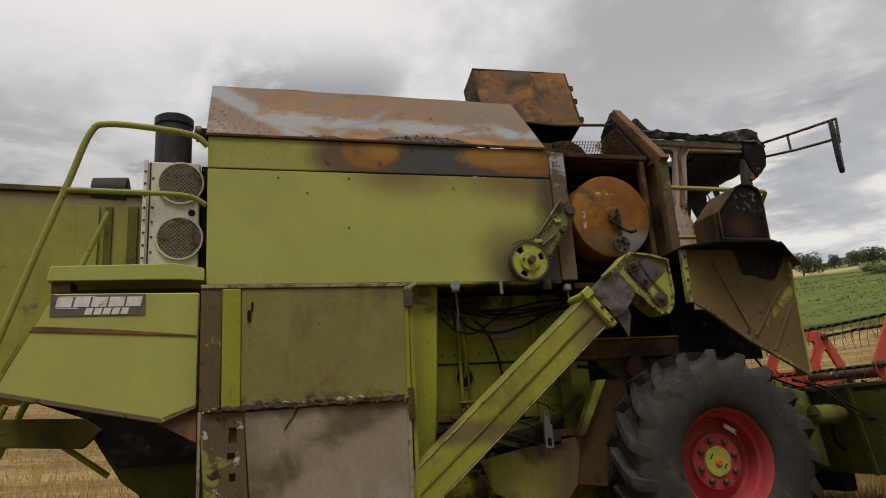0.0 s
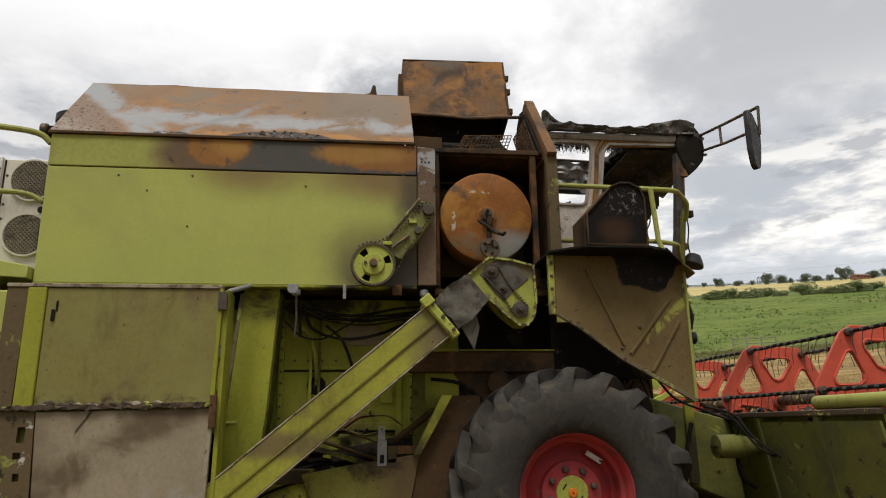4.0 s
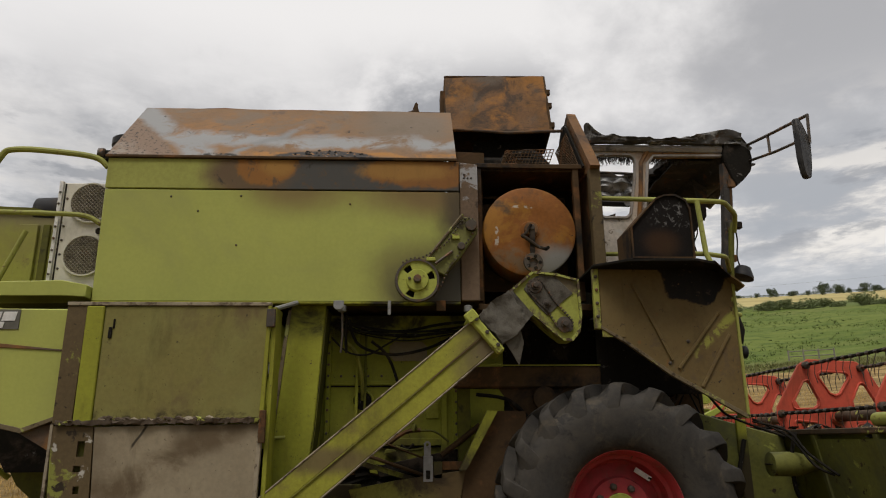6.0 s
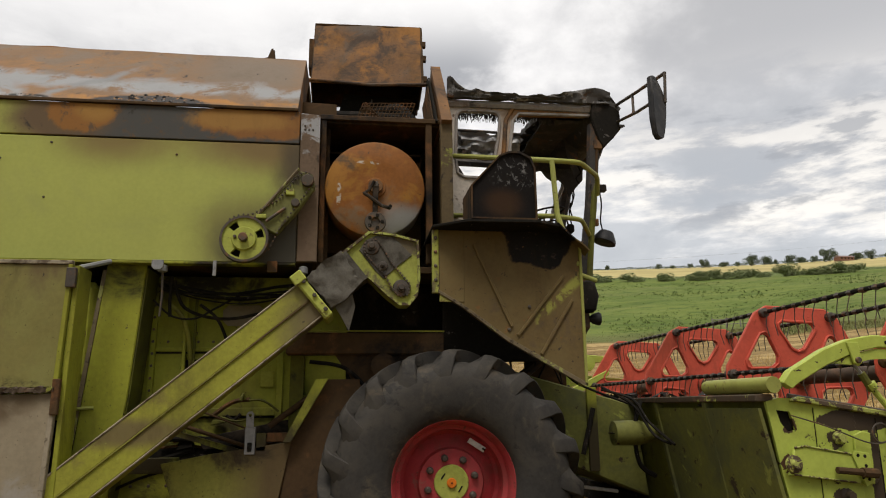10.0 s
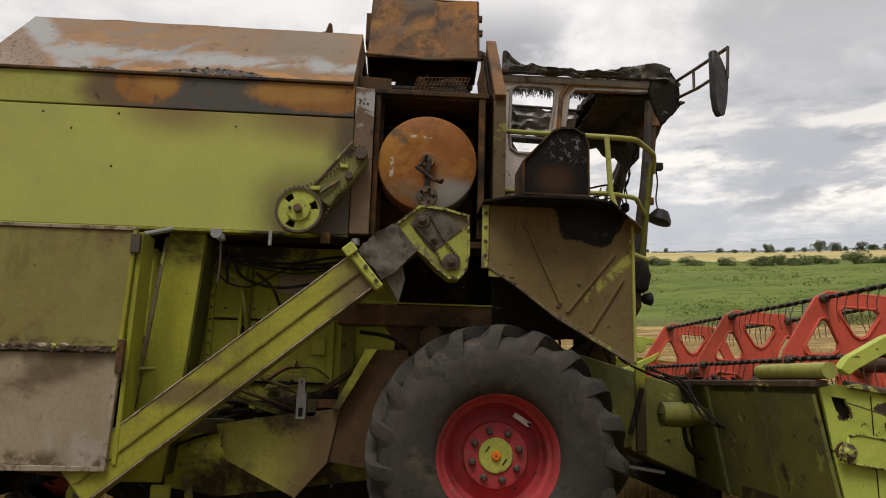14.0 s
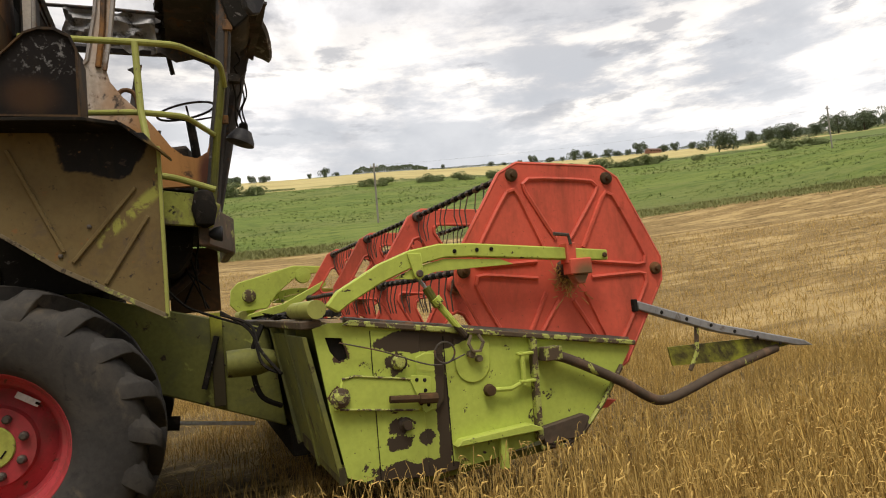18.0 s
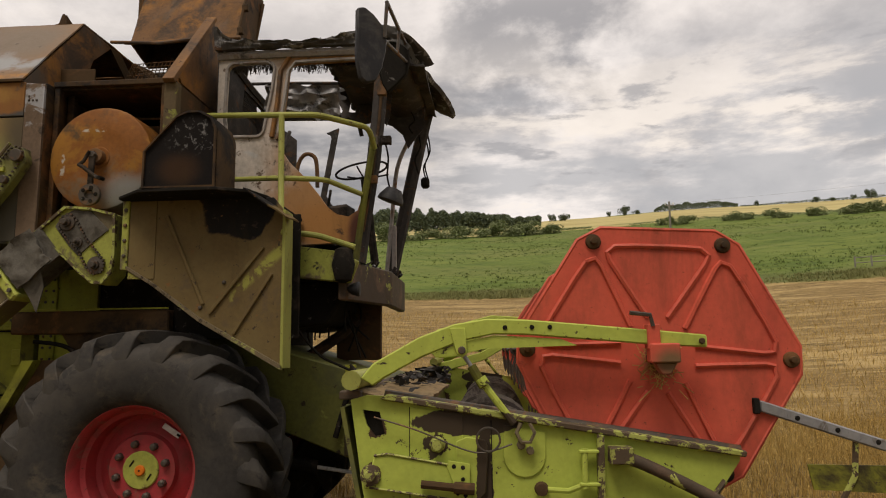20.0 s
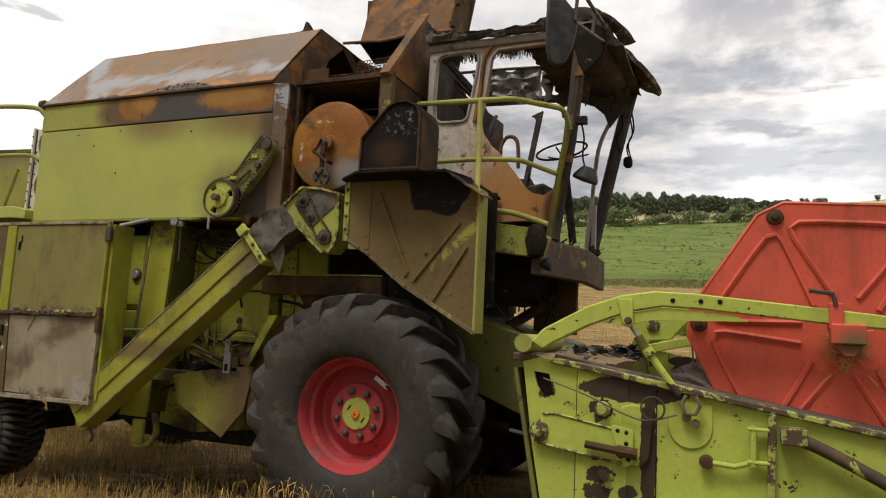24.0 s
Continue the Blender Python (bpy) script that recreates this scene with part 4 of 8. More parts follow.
# the raised middle part of the hood
FL = [Vector(p) for p in ((-1.12, 1.62, 4.38), (-0.03, 1.47, 4.32), (-0.02, 1.76, 5.11), (-1.11, 1.90, 5.17))]
flap = add("raised_hood_flap", grid_sheet(B(), FL[0], FL[1] - FL[0], FL[3] - FL[0], 10, 8, 0.012, lambda i, j: (0, 0.02 * noise.noise((i * 5, j * 4, 7)), 0)), rust, "raised hood flap of orange rusted sheet steel")
back = Vector((0.0, 0.36, -0.10))
for a, b, n in ((0, 3, "flap_side"), (1, 2, "flap_side"), (3, 2, "flap_top")):
    p, q = FL[a], FL[b]
    part(n, grid_sheet(B(), p, q - p, back, 4, 3, 0.012), rust_dark, flap)
part("flap_back", grid_sheet(B(), FL[0] + back, FL[1] - FL[0], FL[3] - FL[0], 4, 4, 0.012), rust_dark, flap)
part("flap_edge", tube(B(), [FL[0] + Vector((-0.02, -0.02, 0)), FL[1] + Vector((0.03, -0.02, 0.0))], 0.018, 8), rust, flap)
part("flap_edge", tube(B(), [FL[1] + Vector((0.0, -0.012, 0)), FL[2] + Vector((0, -0.012, 0))], 0.014, 6), rust_dark, flap)
part("flap_edge", tube(B(), [FL[3] + Vector((-0.01, -0.01, 0)), FL[2] + Vector((0.0, -0.01, 0))], 0.012, 6), rust_dark, flap)
for f in (0.1, 0.45, 0.7):
    p = FL[1].lerp(FL[2], f)
    part("hinge_tab", box(B(), p.x - 0.01, p.x + 0.045, p.y - 0.03, p.y + 0.02, p.z - 0.03, p.z + 0.03), rust_dark, flap)
part("flap_stay", tube(B(), [(-0.06, 1.9, 4.2), (0.0, 2.05, 4.95)], 0.02), rust_dark, flap)
part("flap_stay", tube(B(), [(-0.16, 2.0, 4.1), (-0.08, 2.12, 4.9)], 0.03), rust_dark, flap)
add("flap_rear_bracket", box(B(), -1.17, -1.12, 1.8, 2.0, 4.62, 4.95), rust_dark)

# drive pulley and chain on the tank side
PX, PZ = -1.44, 2.382


def slot_ring(x, z, r, a0, a1, w):
    n = 8
    outer = [(x + (r + w) * math.cos(a0 + (a1 - a0) * k / n), z + (r + w) * math.sin(a0 + (a1 - a0) * k / n)) for k in range(n + 1)]
    return outer + [(x + (r - w) * math.cos(a1 - (a1 - a0) * k / n), z + (r - w) * math.sin(a1 - (a1 - a0) * k / n)) for k in range(n + 1)]


ring = [(PX + 0.158 * math.cos(k * math.pi / 24), PZ + 0.158 * math.sin(k * math.pi / 24)) for k in range(48)]
slots = [slot_ring(PX, PZ, 0.112, a, a + 0.5, 0.024) for a in (0.1, 2.0, 4.0)]
pulley = add("drive_pulley", pierced(B(), ring, slots, "xz", 0.0, 0.03), hub_lime, "lime green slotted drive pulley")
part("pulley_teeth", lathe(B(), [(0.15, -0.012), (0.166, -0.012), (0.172, 0.02), (0.166, 0.05), (0.15, 0.05)], (PX, 0, PZ), 40, close=False), steel, pulley)
part("pulley_back", disc(B(), PX, PZ, 0.05, 0.10, 0.15, 28), soot, pulley)
part("pulley_boss", lathe(B(), [(0.001, -0.02), (0.08, -0.02), (0.085, -0.01), (0.085, 0.0)], (PX, 0, PZ), 24), hub_lime, pulley)
part("shaft_end", disc(B(), PX, PZ, -0.075, -0.02, 0.03, 12), steel, pulley)
part("grease_nipple", disc(B(), PX - 0.06, PZ + 0.01, -0.035, -0.02, 0.012, 8), steel, pulley)
chain_case = add("chain_guard", prism(B(), [(-1.39, 2.52), (-1.08, 2.91), (-0.985, 2.89), (-0.965, 2.79), (-1.10, 2.59), (-1.23, 2.43)], "xz", 0.05, 0.13, 0.008), sooty_lime, "sooty lime chain guard beside the pulley")
part("guard_lip", tube(B(), [(-1.385, 0.045, 2.535), (-1.20, 0.045, 2.775), (-1.085, 0.045, 2.925)], 0.012, 6), worn_lip, chain_case)
rim2 = [(PX + 0.185 * math.cos(a), PZ + 0.185 * math.sin(a)) for a in [2.3 - k * 0.18 for k in range(6)]]
chain_pts = [(u, v) for u, v in rim2] + [(-1.22, 2.68), (-1.08, 2.88), (-1.02, 2.90), (-0.97, 2.84), (-1.0, 2.78), (-1.12, 2.60), (-1.2, 2.48), (-1.28, 2.30)]
bm = B()
for (u0, v0), (u1, v1) in zip(chain_pts, chain_pts[1:]):
    d = math.hypot(u1 - u0, v1 - v0)
    n = max(1, int(d / 0.03))
    for k in range(n):
        f = (k + 0.5) / n
        disc(bm, u0 + (u1 - u0) * f, v0 + (v1 - v0) * f, 0.025, 0.045, 0.0075, 6, 0.002)
part("chain", bm, steel, chain_case)
part("sprocket", disc(B(), -1.02, 2.83, 0.01, 0.05, 0.045, 16), steel, chain_case)
part("sprocket", disc(B(), -1.10, 2.66, 0.01, 0.05, 0.03, 14), steel, chain_case)
part("tension_bolt", tube(B(), [(-1.30, 0.03, 2.52), (-1.17, 0.03, 2.62)], 0.012), steel, chain_case)
part("guard_lug", box(B(), -1.17, -1.11, 0.03, 0.06, 2.72, 2.76), hub_lime, chain_case)
part("guard_lug", box(B(), -1.37, -1.30, 0.02, 0.05, 2.54, 2.57), hub_lime, chain_case)
add("side_bracket", prism(B(), [(-2.08, 2.25), (-2.0, 2.25), (-2.0, 2.20), (-2.02, 2.18), (-2.06, 2.18), (-2.08, 2.2)], "xz", 0.13, 0.145, 0.002), greystep)
add("side_bracket", box(B(), -1.665, -1.64, 0.13, 0.145, 2.14, 2.25, 0.002), greystep)
add("side_bracket", box(B(), -1.29, -1.22, 0.12, 0.15, 2.17, 2.25, 0.002), rust_dark)

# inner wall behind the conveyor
wall = add("inner_side_wall", box(B(), -2.62, -0.72, 0.62, 0.66, 0.75, 2.22), olive, "dirty olive inner wall with shade in its paint, ribs and access covers")
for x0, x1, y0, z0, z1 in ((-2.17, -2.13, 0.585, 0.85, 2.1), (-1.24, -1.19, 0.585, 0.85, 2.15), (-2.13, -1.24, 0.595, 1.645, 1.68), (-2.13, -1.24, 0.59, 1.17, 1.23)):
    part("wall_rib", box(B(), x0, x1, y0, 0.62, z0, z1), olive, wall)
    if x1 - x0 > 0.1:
        # black strip as the rib's painted shadow on the wall
        part("rib_shadow_strip", box(B(), x0, x1, 0.612, 0.6195, z0 - 0.014, z0 - 0.002, 0.0), soot, wall)
part("wall_strip", box(B(), -1.14, -1.03, 0.60, 0.62, 0.9, 2.15), olive, wall)
part("access_cover", prism(B(), [(-1.66, 1.88), (-1.62, 1.84), (-1.39, 1.84), (-1.35, 1.88), (-1.35, 1.96), (-1.39, 2.0), (-1.62, 2.0), (-1.66, 1.96)], "xz", 0.606, 0.62, 0.003), door_lower, wall)
part("access_cover", box(B(), -1.36, -1.26, 0.605, 0.62, 1.38, 1.50), tube_green, wall)
part("wall_hole", disc(B(), -1.87, 1.52, 0.606, 0.62, 0.072, 24), soot, wall)
part("hole_collar", lathe(B(), [(0.072, 0.612), (0.078, 0.602), (0.088, 0.606), (0.09, 0.62)], (-1.87, 0, 1.52), 24, close=False), olive, wall)
part("wall_hole", disc(B(), -1.62, 1.36, 0.612, 0.62, 0.035, 16), soot, wall)
rivets("rivet", [(x, 0.60, 1.0 + 0.085 * k) for x in (-1.115, -1.055) for k in range(13)] + [(-2.15, 0.585, 1.0 + 0.09 * k) for k in range(12)] + [(-2.05 + 0.11 * k, 0.62, 1.72) for k in range(7)], steel, wall, 0.011)
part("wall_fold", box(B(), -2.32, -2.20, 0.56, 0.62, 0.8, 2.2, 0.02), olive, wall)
cable = [curve([(-1.98, 0.4, 2.15), (-1.9, 0.42, 1.95), (-1.65, 0.5, 1.88), (-1.35, 0.5, 1.93), (-1.1, 0.5, 2.05)]),
         curve([(-1.8, 0.45, 1.98), (-1.68, 0.5, 1.88), (-1.6, 0.52, 1.7), (-1.55, 0.55, 1.48)]),
         curve([(-2.0, 0.4, 2.12), (-1.6, 0.45, 2.06), (-1.2, 0.42, 2.12), (-0.8, 0.4, 2.14)]),
         curve([(-2.0, 0.40, 2.18), (-2.0, 0.38, 2.0), (-1.99, 0.38, 1.88)])]
for c in cable:
    add("cable", tube(B(), c, 0.012, 6), soot)
rng = random.Random(31)
for k in range(6):
    z0, y0 = 2.06 + 0.013 * k, 0.40 + 0.03 * (k % 4)
    sag = rng.uniform(0.02, 0.10)
    add("wiring_loom", tube(B(), curve([(-2.08, y0, z0 + 0.04), (-1.85, y0, z0 - sag * 0.6), (-1.5, y0, z0 - sag + rng.uniform(-0.02, 0.02)), (-1.15, y0, z0 - sag * 0.5), (-0.75, y0, z0 + 0.02)], 4), rng.uniform(0.005, 0.014), 6), soot)
add("sagging_cable", tube(B(), curve([(-2.11, 0.36, 2.0), (-1.98, 0.38, 1.885), (-1.82, 0.40, 1.87), (-1.68, 0.42, 1.95), (-1.5, 0.44, 2.06)]), 0.008, 6), soot)
add("brown_hose", tube(B(), curve([(-2.02, 0.44, 1.98), (-1.93, 0.46, 1.90), (-1.885, 0.50, 1.76), (-1.87, 0.57, 1.60), (-1.87, 0.61, 1.53)]), 0.017, 8), guard_brown)
for x0 in (-2.02, -1.04):
    cap = add("hose_cap", lathe(B(), [(0.015, -0.03), (0.034, -0.02), (0.034, 0.02), (0.015, 0.03)], (x0, 0.20, 2.20), 14, "z"), greystep)
    part("cap_stem", tube(B(), [(x0, 0.20, 2.19), (x0 + 0.01, 0.2, 2.0), (x0, 0.21, 1.86)], 0.009, 6), steel, cap)
add("side_stay", box(B(), -1.93, -1.905, 0.55, 0.58, 1.0, 2.05, 0.003), olive)
add("side_stay", box(B(), -1.86, -1.84, 0.57, 0.585, 1.1, 2.05, 0.003), olive_dark)
add("deep_bracket", prism(B(), [(-1.75, 1.02), (-1.05, 1.16), (-1.0, 1.10), (-1.0, 1.0), (-1.72, 0.94)], "xz", 0.46, 0.50, 0.004), soot)
for (p, q, r) in (((-2.1, 0.33, 1.20), (-1.3, 0.36, 0.93), 0.014), ((-1.75, 0.34, 1.22), (-1.38, 0.30, 1.08), 0.007), ((-1.25, 0.33, 1.10), (-0.95, 0.36, 1.32), 0.022), ((-1.85, 0.40, 0.78), (-1.2, 0.42, 0.70), 0.03)):
    add("link_rod", tube(B(), [p, q], r, 8), rust_dark)
rng = random.Random(52)
for k in range(16):
    p = Vector((rng.uniform(-2.15, -1.0), rng.uniform(0.36, 0.56), rng.uniform(0.72, 1.34)))
    q = p + Vector((rng.uniform(-0.45, 0.45), rng.uniform(-0.05, 0.05), rng.uniform(-0.22, 0.12)))
    add("control_rod", tube(B(), curve([p, p.lerp(q, 0.5) + Vector((0, 0, rng.uniform(-0.05, 0.05))), q], 3), rng.uniform(0.006, 0.020), 6), rng.choice((soot, rust_dark, olive_dark)))
for k in range(9):
    u, v = rng.uniform(-2.1, -1.1), rng.uniform(0.75, 1.3)
    w, h = rng.uniform(0.04, 0.12), rng.uniform(0.03, 0.10)
    add("linkage_bracket", prism(B(), [(u, v), (u + w, v + 0.02), (u + w * 0.9, v + h), (u + w * 0.2, v + h * 1.2)], "xz", 0.46 + 0.01 * k, 0.52 + 0.01 * k, 0.005), rng.choice((soot, olive_dark, rust_dark)))
add("drive_belt", tube(B(), curve([(-0.98, 0.30, 1.55), (-0.72, 0.30, 1.50), (-0.55, 0.30, 1.30), (-0.66, 0.30, 1.12), (-0.95, 0.30, 1.22)]), 0.016, 6), soot)
add("idler_pulley", lathe(B(), [(0.02, 0.26), (0.09, 0.27), (0.075, 0.295), (0.09, 0.32), (0.02, 0.33)], (-0.45, 0, 1.52), 20), rust_dark)
add("hydraulic_pipe", tube(B(), curve([(-2.0, 0.5, 1.02), (-1.6, 0.52, 1.0), (-1.35, 0.55, 0.9), (-1.1, 0.55, 0.86)]), 0.02, 8), soot)
# both black, the underside drawn extra low, to stand for shade beneath the machine
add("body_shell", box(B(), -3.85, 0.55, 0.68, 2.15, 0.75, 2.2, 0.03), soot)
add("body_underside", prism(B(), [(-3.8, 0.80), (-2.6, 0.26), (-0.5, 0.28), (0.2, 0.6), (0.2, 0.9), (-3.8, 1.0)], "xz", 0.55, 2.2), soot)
sieve = add("sieve_box_side", prism(B(), [(-2.35, 0.40), (-1.95, 0.34), (-0.55, 0.52), (-0.55, 0.86), (-2.35, 0.86)], "xz", 0.50, 0.55, 0.006), olive)
rivets("bolt", [(-2.25 + 0.09 * k, 0.50, 0.56 + 0.015 * (k % 3)) for k in range(9)] + [(-2.2 + 0.12 * k, 0.50, 0.70) for k in range(6)], steel, sieve, 0.012)
add("lower_beam", box(B(), -2.45, -1.85, 0.28, 0.36, 0.80, 0.90), olive)
add("lower_beam", prism(B(), [(-1.95, 1.06), (-1.9, 1.08), (-1.3, 0.90), (-1.3, 0.86)], "xz", 0.36, 0.40), olive)

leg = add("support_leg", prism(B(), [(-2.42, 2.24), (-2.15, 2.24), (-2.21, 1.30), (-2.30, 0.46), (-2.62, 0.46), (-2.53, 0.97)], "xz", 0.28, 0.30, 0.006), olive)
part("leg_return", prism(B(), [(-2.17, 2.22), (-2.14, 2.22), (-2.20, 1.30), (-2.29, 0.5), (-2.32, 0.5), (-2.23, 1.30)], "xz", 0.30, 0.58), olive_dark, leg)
part("leg_edge", prism(B(), [(-2.445, 2.2), (-2.42, 2.2), (-2.53, 1.0), (-2.56, 1.0)], "xz", 0.275, 0.285), worn_lip, leg)
tank = add("fuel_tank", box(B(), -2.82, -2.47, 0.30, 0.62, 1.42, 2.12, 0.05), olive, "rounded lime green side tank with a filler cap")
part("filler_cap", disc(B(), -2.585, 1.745, 0.265, 0.30, 0.04, 18), greystep, tank)
part("cap_ring", lathe(B(), [(0.042, 0.29), (0.055, 0.285), (0.058, 0.30)], (-2.585, 0, 1.745), 18, close=False), steel, tank)
add("tank_shelf", box(B(), -2.85, -2.36, 0.285, 0.6, 1.16, 1.41, 0.01), olive)
# black sheet in place of the shade behind the side tank
add("recess_shade_sheet", box(B(), -2.85, -2.45, 0.62, 0.66, 0.5, 2.22), soot)
add("thin_stay", tube(B(), [(-2.8, 0.25, 1.22), (-2.42, 0.28, 1.24)], 0.012), rail_paint)
foot = add("tube_foot_bearing", disc(B(), -2.72, 0.42, -0.02, 0.10, 0.085, 20), olive, "dirty green bearing at the foot of the conveyor")
part("bearing_bolt", disc(B(), -2.72, 0.42, -0.05, -0.02, 0.03, 8), steel, foot)
add("foot_hook", tube(B(), curve([(-2.64, 0.0, 0.36), (-2.60, 0.0, 0.30), (-2.62, 0.0, 0.25)]), 0.014), steel)
add("foot_flap", box(B(), -2.33, -2.20, 0.16, 0.20, 0.25, 0.46, 0.008), olive)
add("foot_bow", tube(B(), curve([(-2.12, 0.2, 0.52), (-2.08, 0.2, 0.36), (-2.16, 0.2, 0.25), (-2.32, 0.2, 0.23)]), 0.028, 8), olive)

# doors on the side
door = add("side_door", prism(B(), [(-3.665, 1.35), (-2.52, 1.37), (-2.505, 2.155), (-3.665, 2.150)], "xz", -0.135, -0.115, 0.004), door_upper, "hinged side door with paint browned by heat")
part("door_frame", box(B(), -3.93, -2.49, -0.148, -0.112, 2.155, 2.180, 0.003), tan_edge, door)
part("door_frame", prism(B(), [(-2.535, 1.36), (-2.505, 1.36), (-2.49, 2.155), (-2.515, 2.155)], "xz", -0.15, -0.10, 0.003), olive, door)
part("door_return", prism(B(), [(-2.50, 0.62), (-2.47, 0.62), (-2.455, 2.15), (-2.485, 2.15)], "xz", -0.12, 0.10, 0.003), olive, door)
bm = grid_sheet(B(), (-3.9, -0.146, 1.325), (1.385, 0, 0.012), (0, 0, 0.028), 90, 2, 0.02)
ledge = part("mud_ledge", crumple(crumple(bm, 0.010, 23), 0.012, 61), header_bare, door, "ragged rusty ledge between the door halves")
rng = random.Random(41)
for k in range(70):
    u = rng.uniform(-3.62, -2.52)
    lump = bmesh.new()
    bmesh.ops.create_icosphere(lump, subdivisions=1, radius=rng.uniform(0.008, 0.022))
    crumple(lump, 0.010, 33 + k)
    bmesh.ops.scale(lump, vec=(1.6, 0.8, 0.7), verts=lump.verts)
    bmesh.ops.translate(lump, vec=(u, -0.150, 1.352 + rng.uniform(-0.008, 0.022)), verts=lump.verts)
    part("mud_crumb", lump, header_bare if k % 3 else tan_edge, ledge)
lower = add("lower_side_panel", prism(B(), [(-3.60, 0.62), (-2.54, 0.60), (-2.525, 1.33), (-3.645, 1.315)], "xz", -0.135, -0.115, 0.004), door_lower, "grey lower side panel with paint burnt off")
part("panel_edge", prism(B(), [(-2.555, 0.585), (-2.525, 0.585), (-2.505, 1.335), (-2.535, 1.335)], "xz", -0.15, -0.105, 0.003), tan_edge, lower)
part("panel_edge", prism(B(), [(-3.81, 0.565), (-2.525, 0.58), (-2.525, 0.61), (-3.80, 0.61)], "xz", -0.148, -0.105, 0.003), tan_edge, lower)
part("panel_stile", pierced(B(), [(-3.875, 0.60), (-3.61, 0.61), (-3.648, 1.315), (-3.925, 1.32)],
     [[(-3.74, 1.12), (-3.69, 1.12), (-3.69, 1.22), (-3.74, 1.22)], [(-3.75, 1.02), (-3.70, 1.02), (-3.70, 1.06), (-3.75, 1.06)], [(-3.735, 0.88), (-3.695, 0.88), (-3.695, 0.93), (-3.735, 0.93)]], "xz", -0.140, -0.118), strip_peel, lower)
stile = add("door_stile", prism(B(), [(-3.93, 1.335), (-3.80, 1.34), (-3.79, 2.152), (-3.93, 2.150)], "xz", -0.138, -0.115, 0.003), strip_peel)
part("stile_fold", prism(B(), [(-3.79, 1.34), (-3.668, 1.345), (-3.668, 2.150), (-3.79, 2.150)], "xz", -0.150, -0.118, 0.006), olive, stile)
part("stile_edge", box(B(), -3.935, -3.915, -0.145, -0.11, 0.62, 1.33, 0.002), tan_edge, stile)
part("hinge", box(B(), -2.52, -2.46, -0.165, -0.13, 2.0, 2.13), steel, door)
part("hinge", box(B(), -2.53, -2.485, -0.165, -0.13, 1.20, 1.42), rust_dark, door)
part("door_latch", box(B(), -3.625, -3.60, -0.147, -0.135, 1.92, 2.0), soot, door)
part("door_notch", box(B(), -3.60, -3.585, -0.142, -0.135, 1.99, 2.06), soot, door)
part("door_stay", tube(B(), [(-2.48, -0.05, 2.15), (-2.36, 0.15, 2.235)], 0.018), greystep, door)
add("door_backing", box(B(), -3.9, -2.55, -0.10, -0.07, 0.62, 2.15), olive_dark)
add("floor_stay", tube(B(), [(-3.2, 0.0, 0.58), (-2.75, 0.05, 0.52)], 0.02), rust_dark)

# unloading conveyor tube
ax, az = (-2.74, 0.475), (-0.935, 1.965)
dirx, dirz = (az[0] - ax[0]), (az[1] - ax[1])
ln = math.hypot(dirx, dirz)
dirx, dirz = dirx / ln, dirz / ln
nx, nz = -dirz, dirx


def along(s, w):
    return (ax[0] + dirx * s + nx * w, ax[1] + dirz * s + nz * w)


conveyor = add("conveyor_tube", prism(B(), [along(0, -0.135), along(ln, -0.135), along(ln, 0.135), along(0, 0.135)], "xz", -0.105, 0.13, 0.012), tube_green, "scuffed olive square conveyor tube running up to the gear casing")
part("tube_seam", prism(B(), [along(0.05, -0.007), along(ln - 0.03, -0.007), along(ln - 0.03, 0.003), along(0.05, 0.003)], "xz", -0.118, -0.104, 0.002), guard_brown, conveyor)
for w, yy in ((-0.135, -0.105), (0.134, -0.114)):
    p, q = along(0.02, w), along(ln - 0.05, w)
    part("tube_edge", tube(B(), [(p[0] + (q[0] - p[0]) * k / 30, yy + 0.002 * math.sin(k * 2.3), p[1] + (q[1] - p[1]) * k / 30) for k in range(31)], 0.007, 5), tan_edge, conveyor)
part("tube_face", prism(B(), [along(0.02, 0.004), along(ln - 0.01, 0.004), along(ln - 0.01, 0.133), along(0.02, 0.133)], "xz", -0.114, -0.102, 0.003), tube_green, conveyor)
part("tube_collar", prism(B(), [along(ln - 0.045, -0.178), along(ln + 0.02, -0.178), along(ln + 0.02, 0.178), along(ln - 0.045, 0.178)], "xz", -0.155, 0.17, 0.012), hub_lime, conveyor)
part("collar_lug", prism(B(), [along(ln - 0.06, 0.12), along(ln + 0.03, 0.12), along(ln + 0.03, 0.20), along(ln - 0.06, 0.20)], "xz", -0.175, -0.14, 0.008), hub_lime, conveyor)
for w in (-0.12, 0.0, 0.12):
    p = along(ln, w)
    part("collar_bolt", disc(B(), p[0], p[1], -0.172, -0.155, 0.016, 6), steel, conveyor)
bm = grid_sheet(B(), (*along(ln + 0.03, -0.135)[:1], -0.125, along(ln + 0.03, -0.135)[1]), (dirx * 0.29, 0, dirz * 0.29), (nx * 0.27, 0, nz * 0.27), 10, 10, 0.02)
sleeve = add("wrapped_sleeve", crumple(crumple(bm, 0.025, 9), 0.015, 26), cloth, "grey cloth wrapped round the tube with a torn hanging end")
part("sleeve_body", prism(B(), [along(ln + 0.03, -0.12), along(ln + 0.36, -0.12), along(ln + 0.36, 0.12), along(ln + 0.03, 0.12)], "xz", -0.10, 0.12), cloth, sleeve)
bm = prism(B(), [(-0.845, 1.95), (-0.69, 2.02), (-0.66, 1.90), (-0.70, 1.73), (-0.76, 1.83)], "xz", -0.115, -0.105)
part("torn_end", crumple(bm, 0.015, 9), cloth, sleeve)
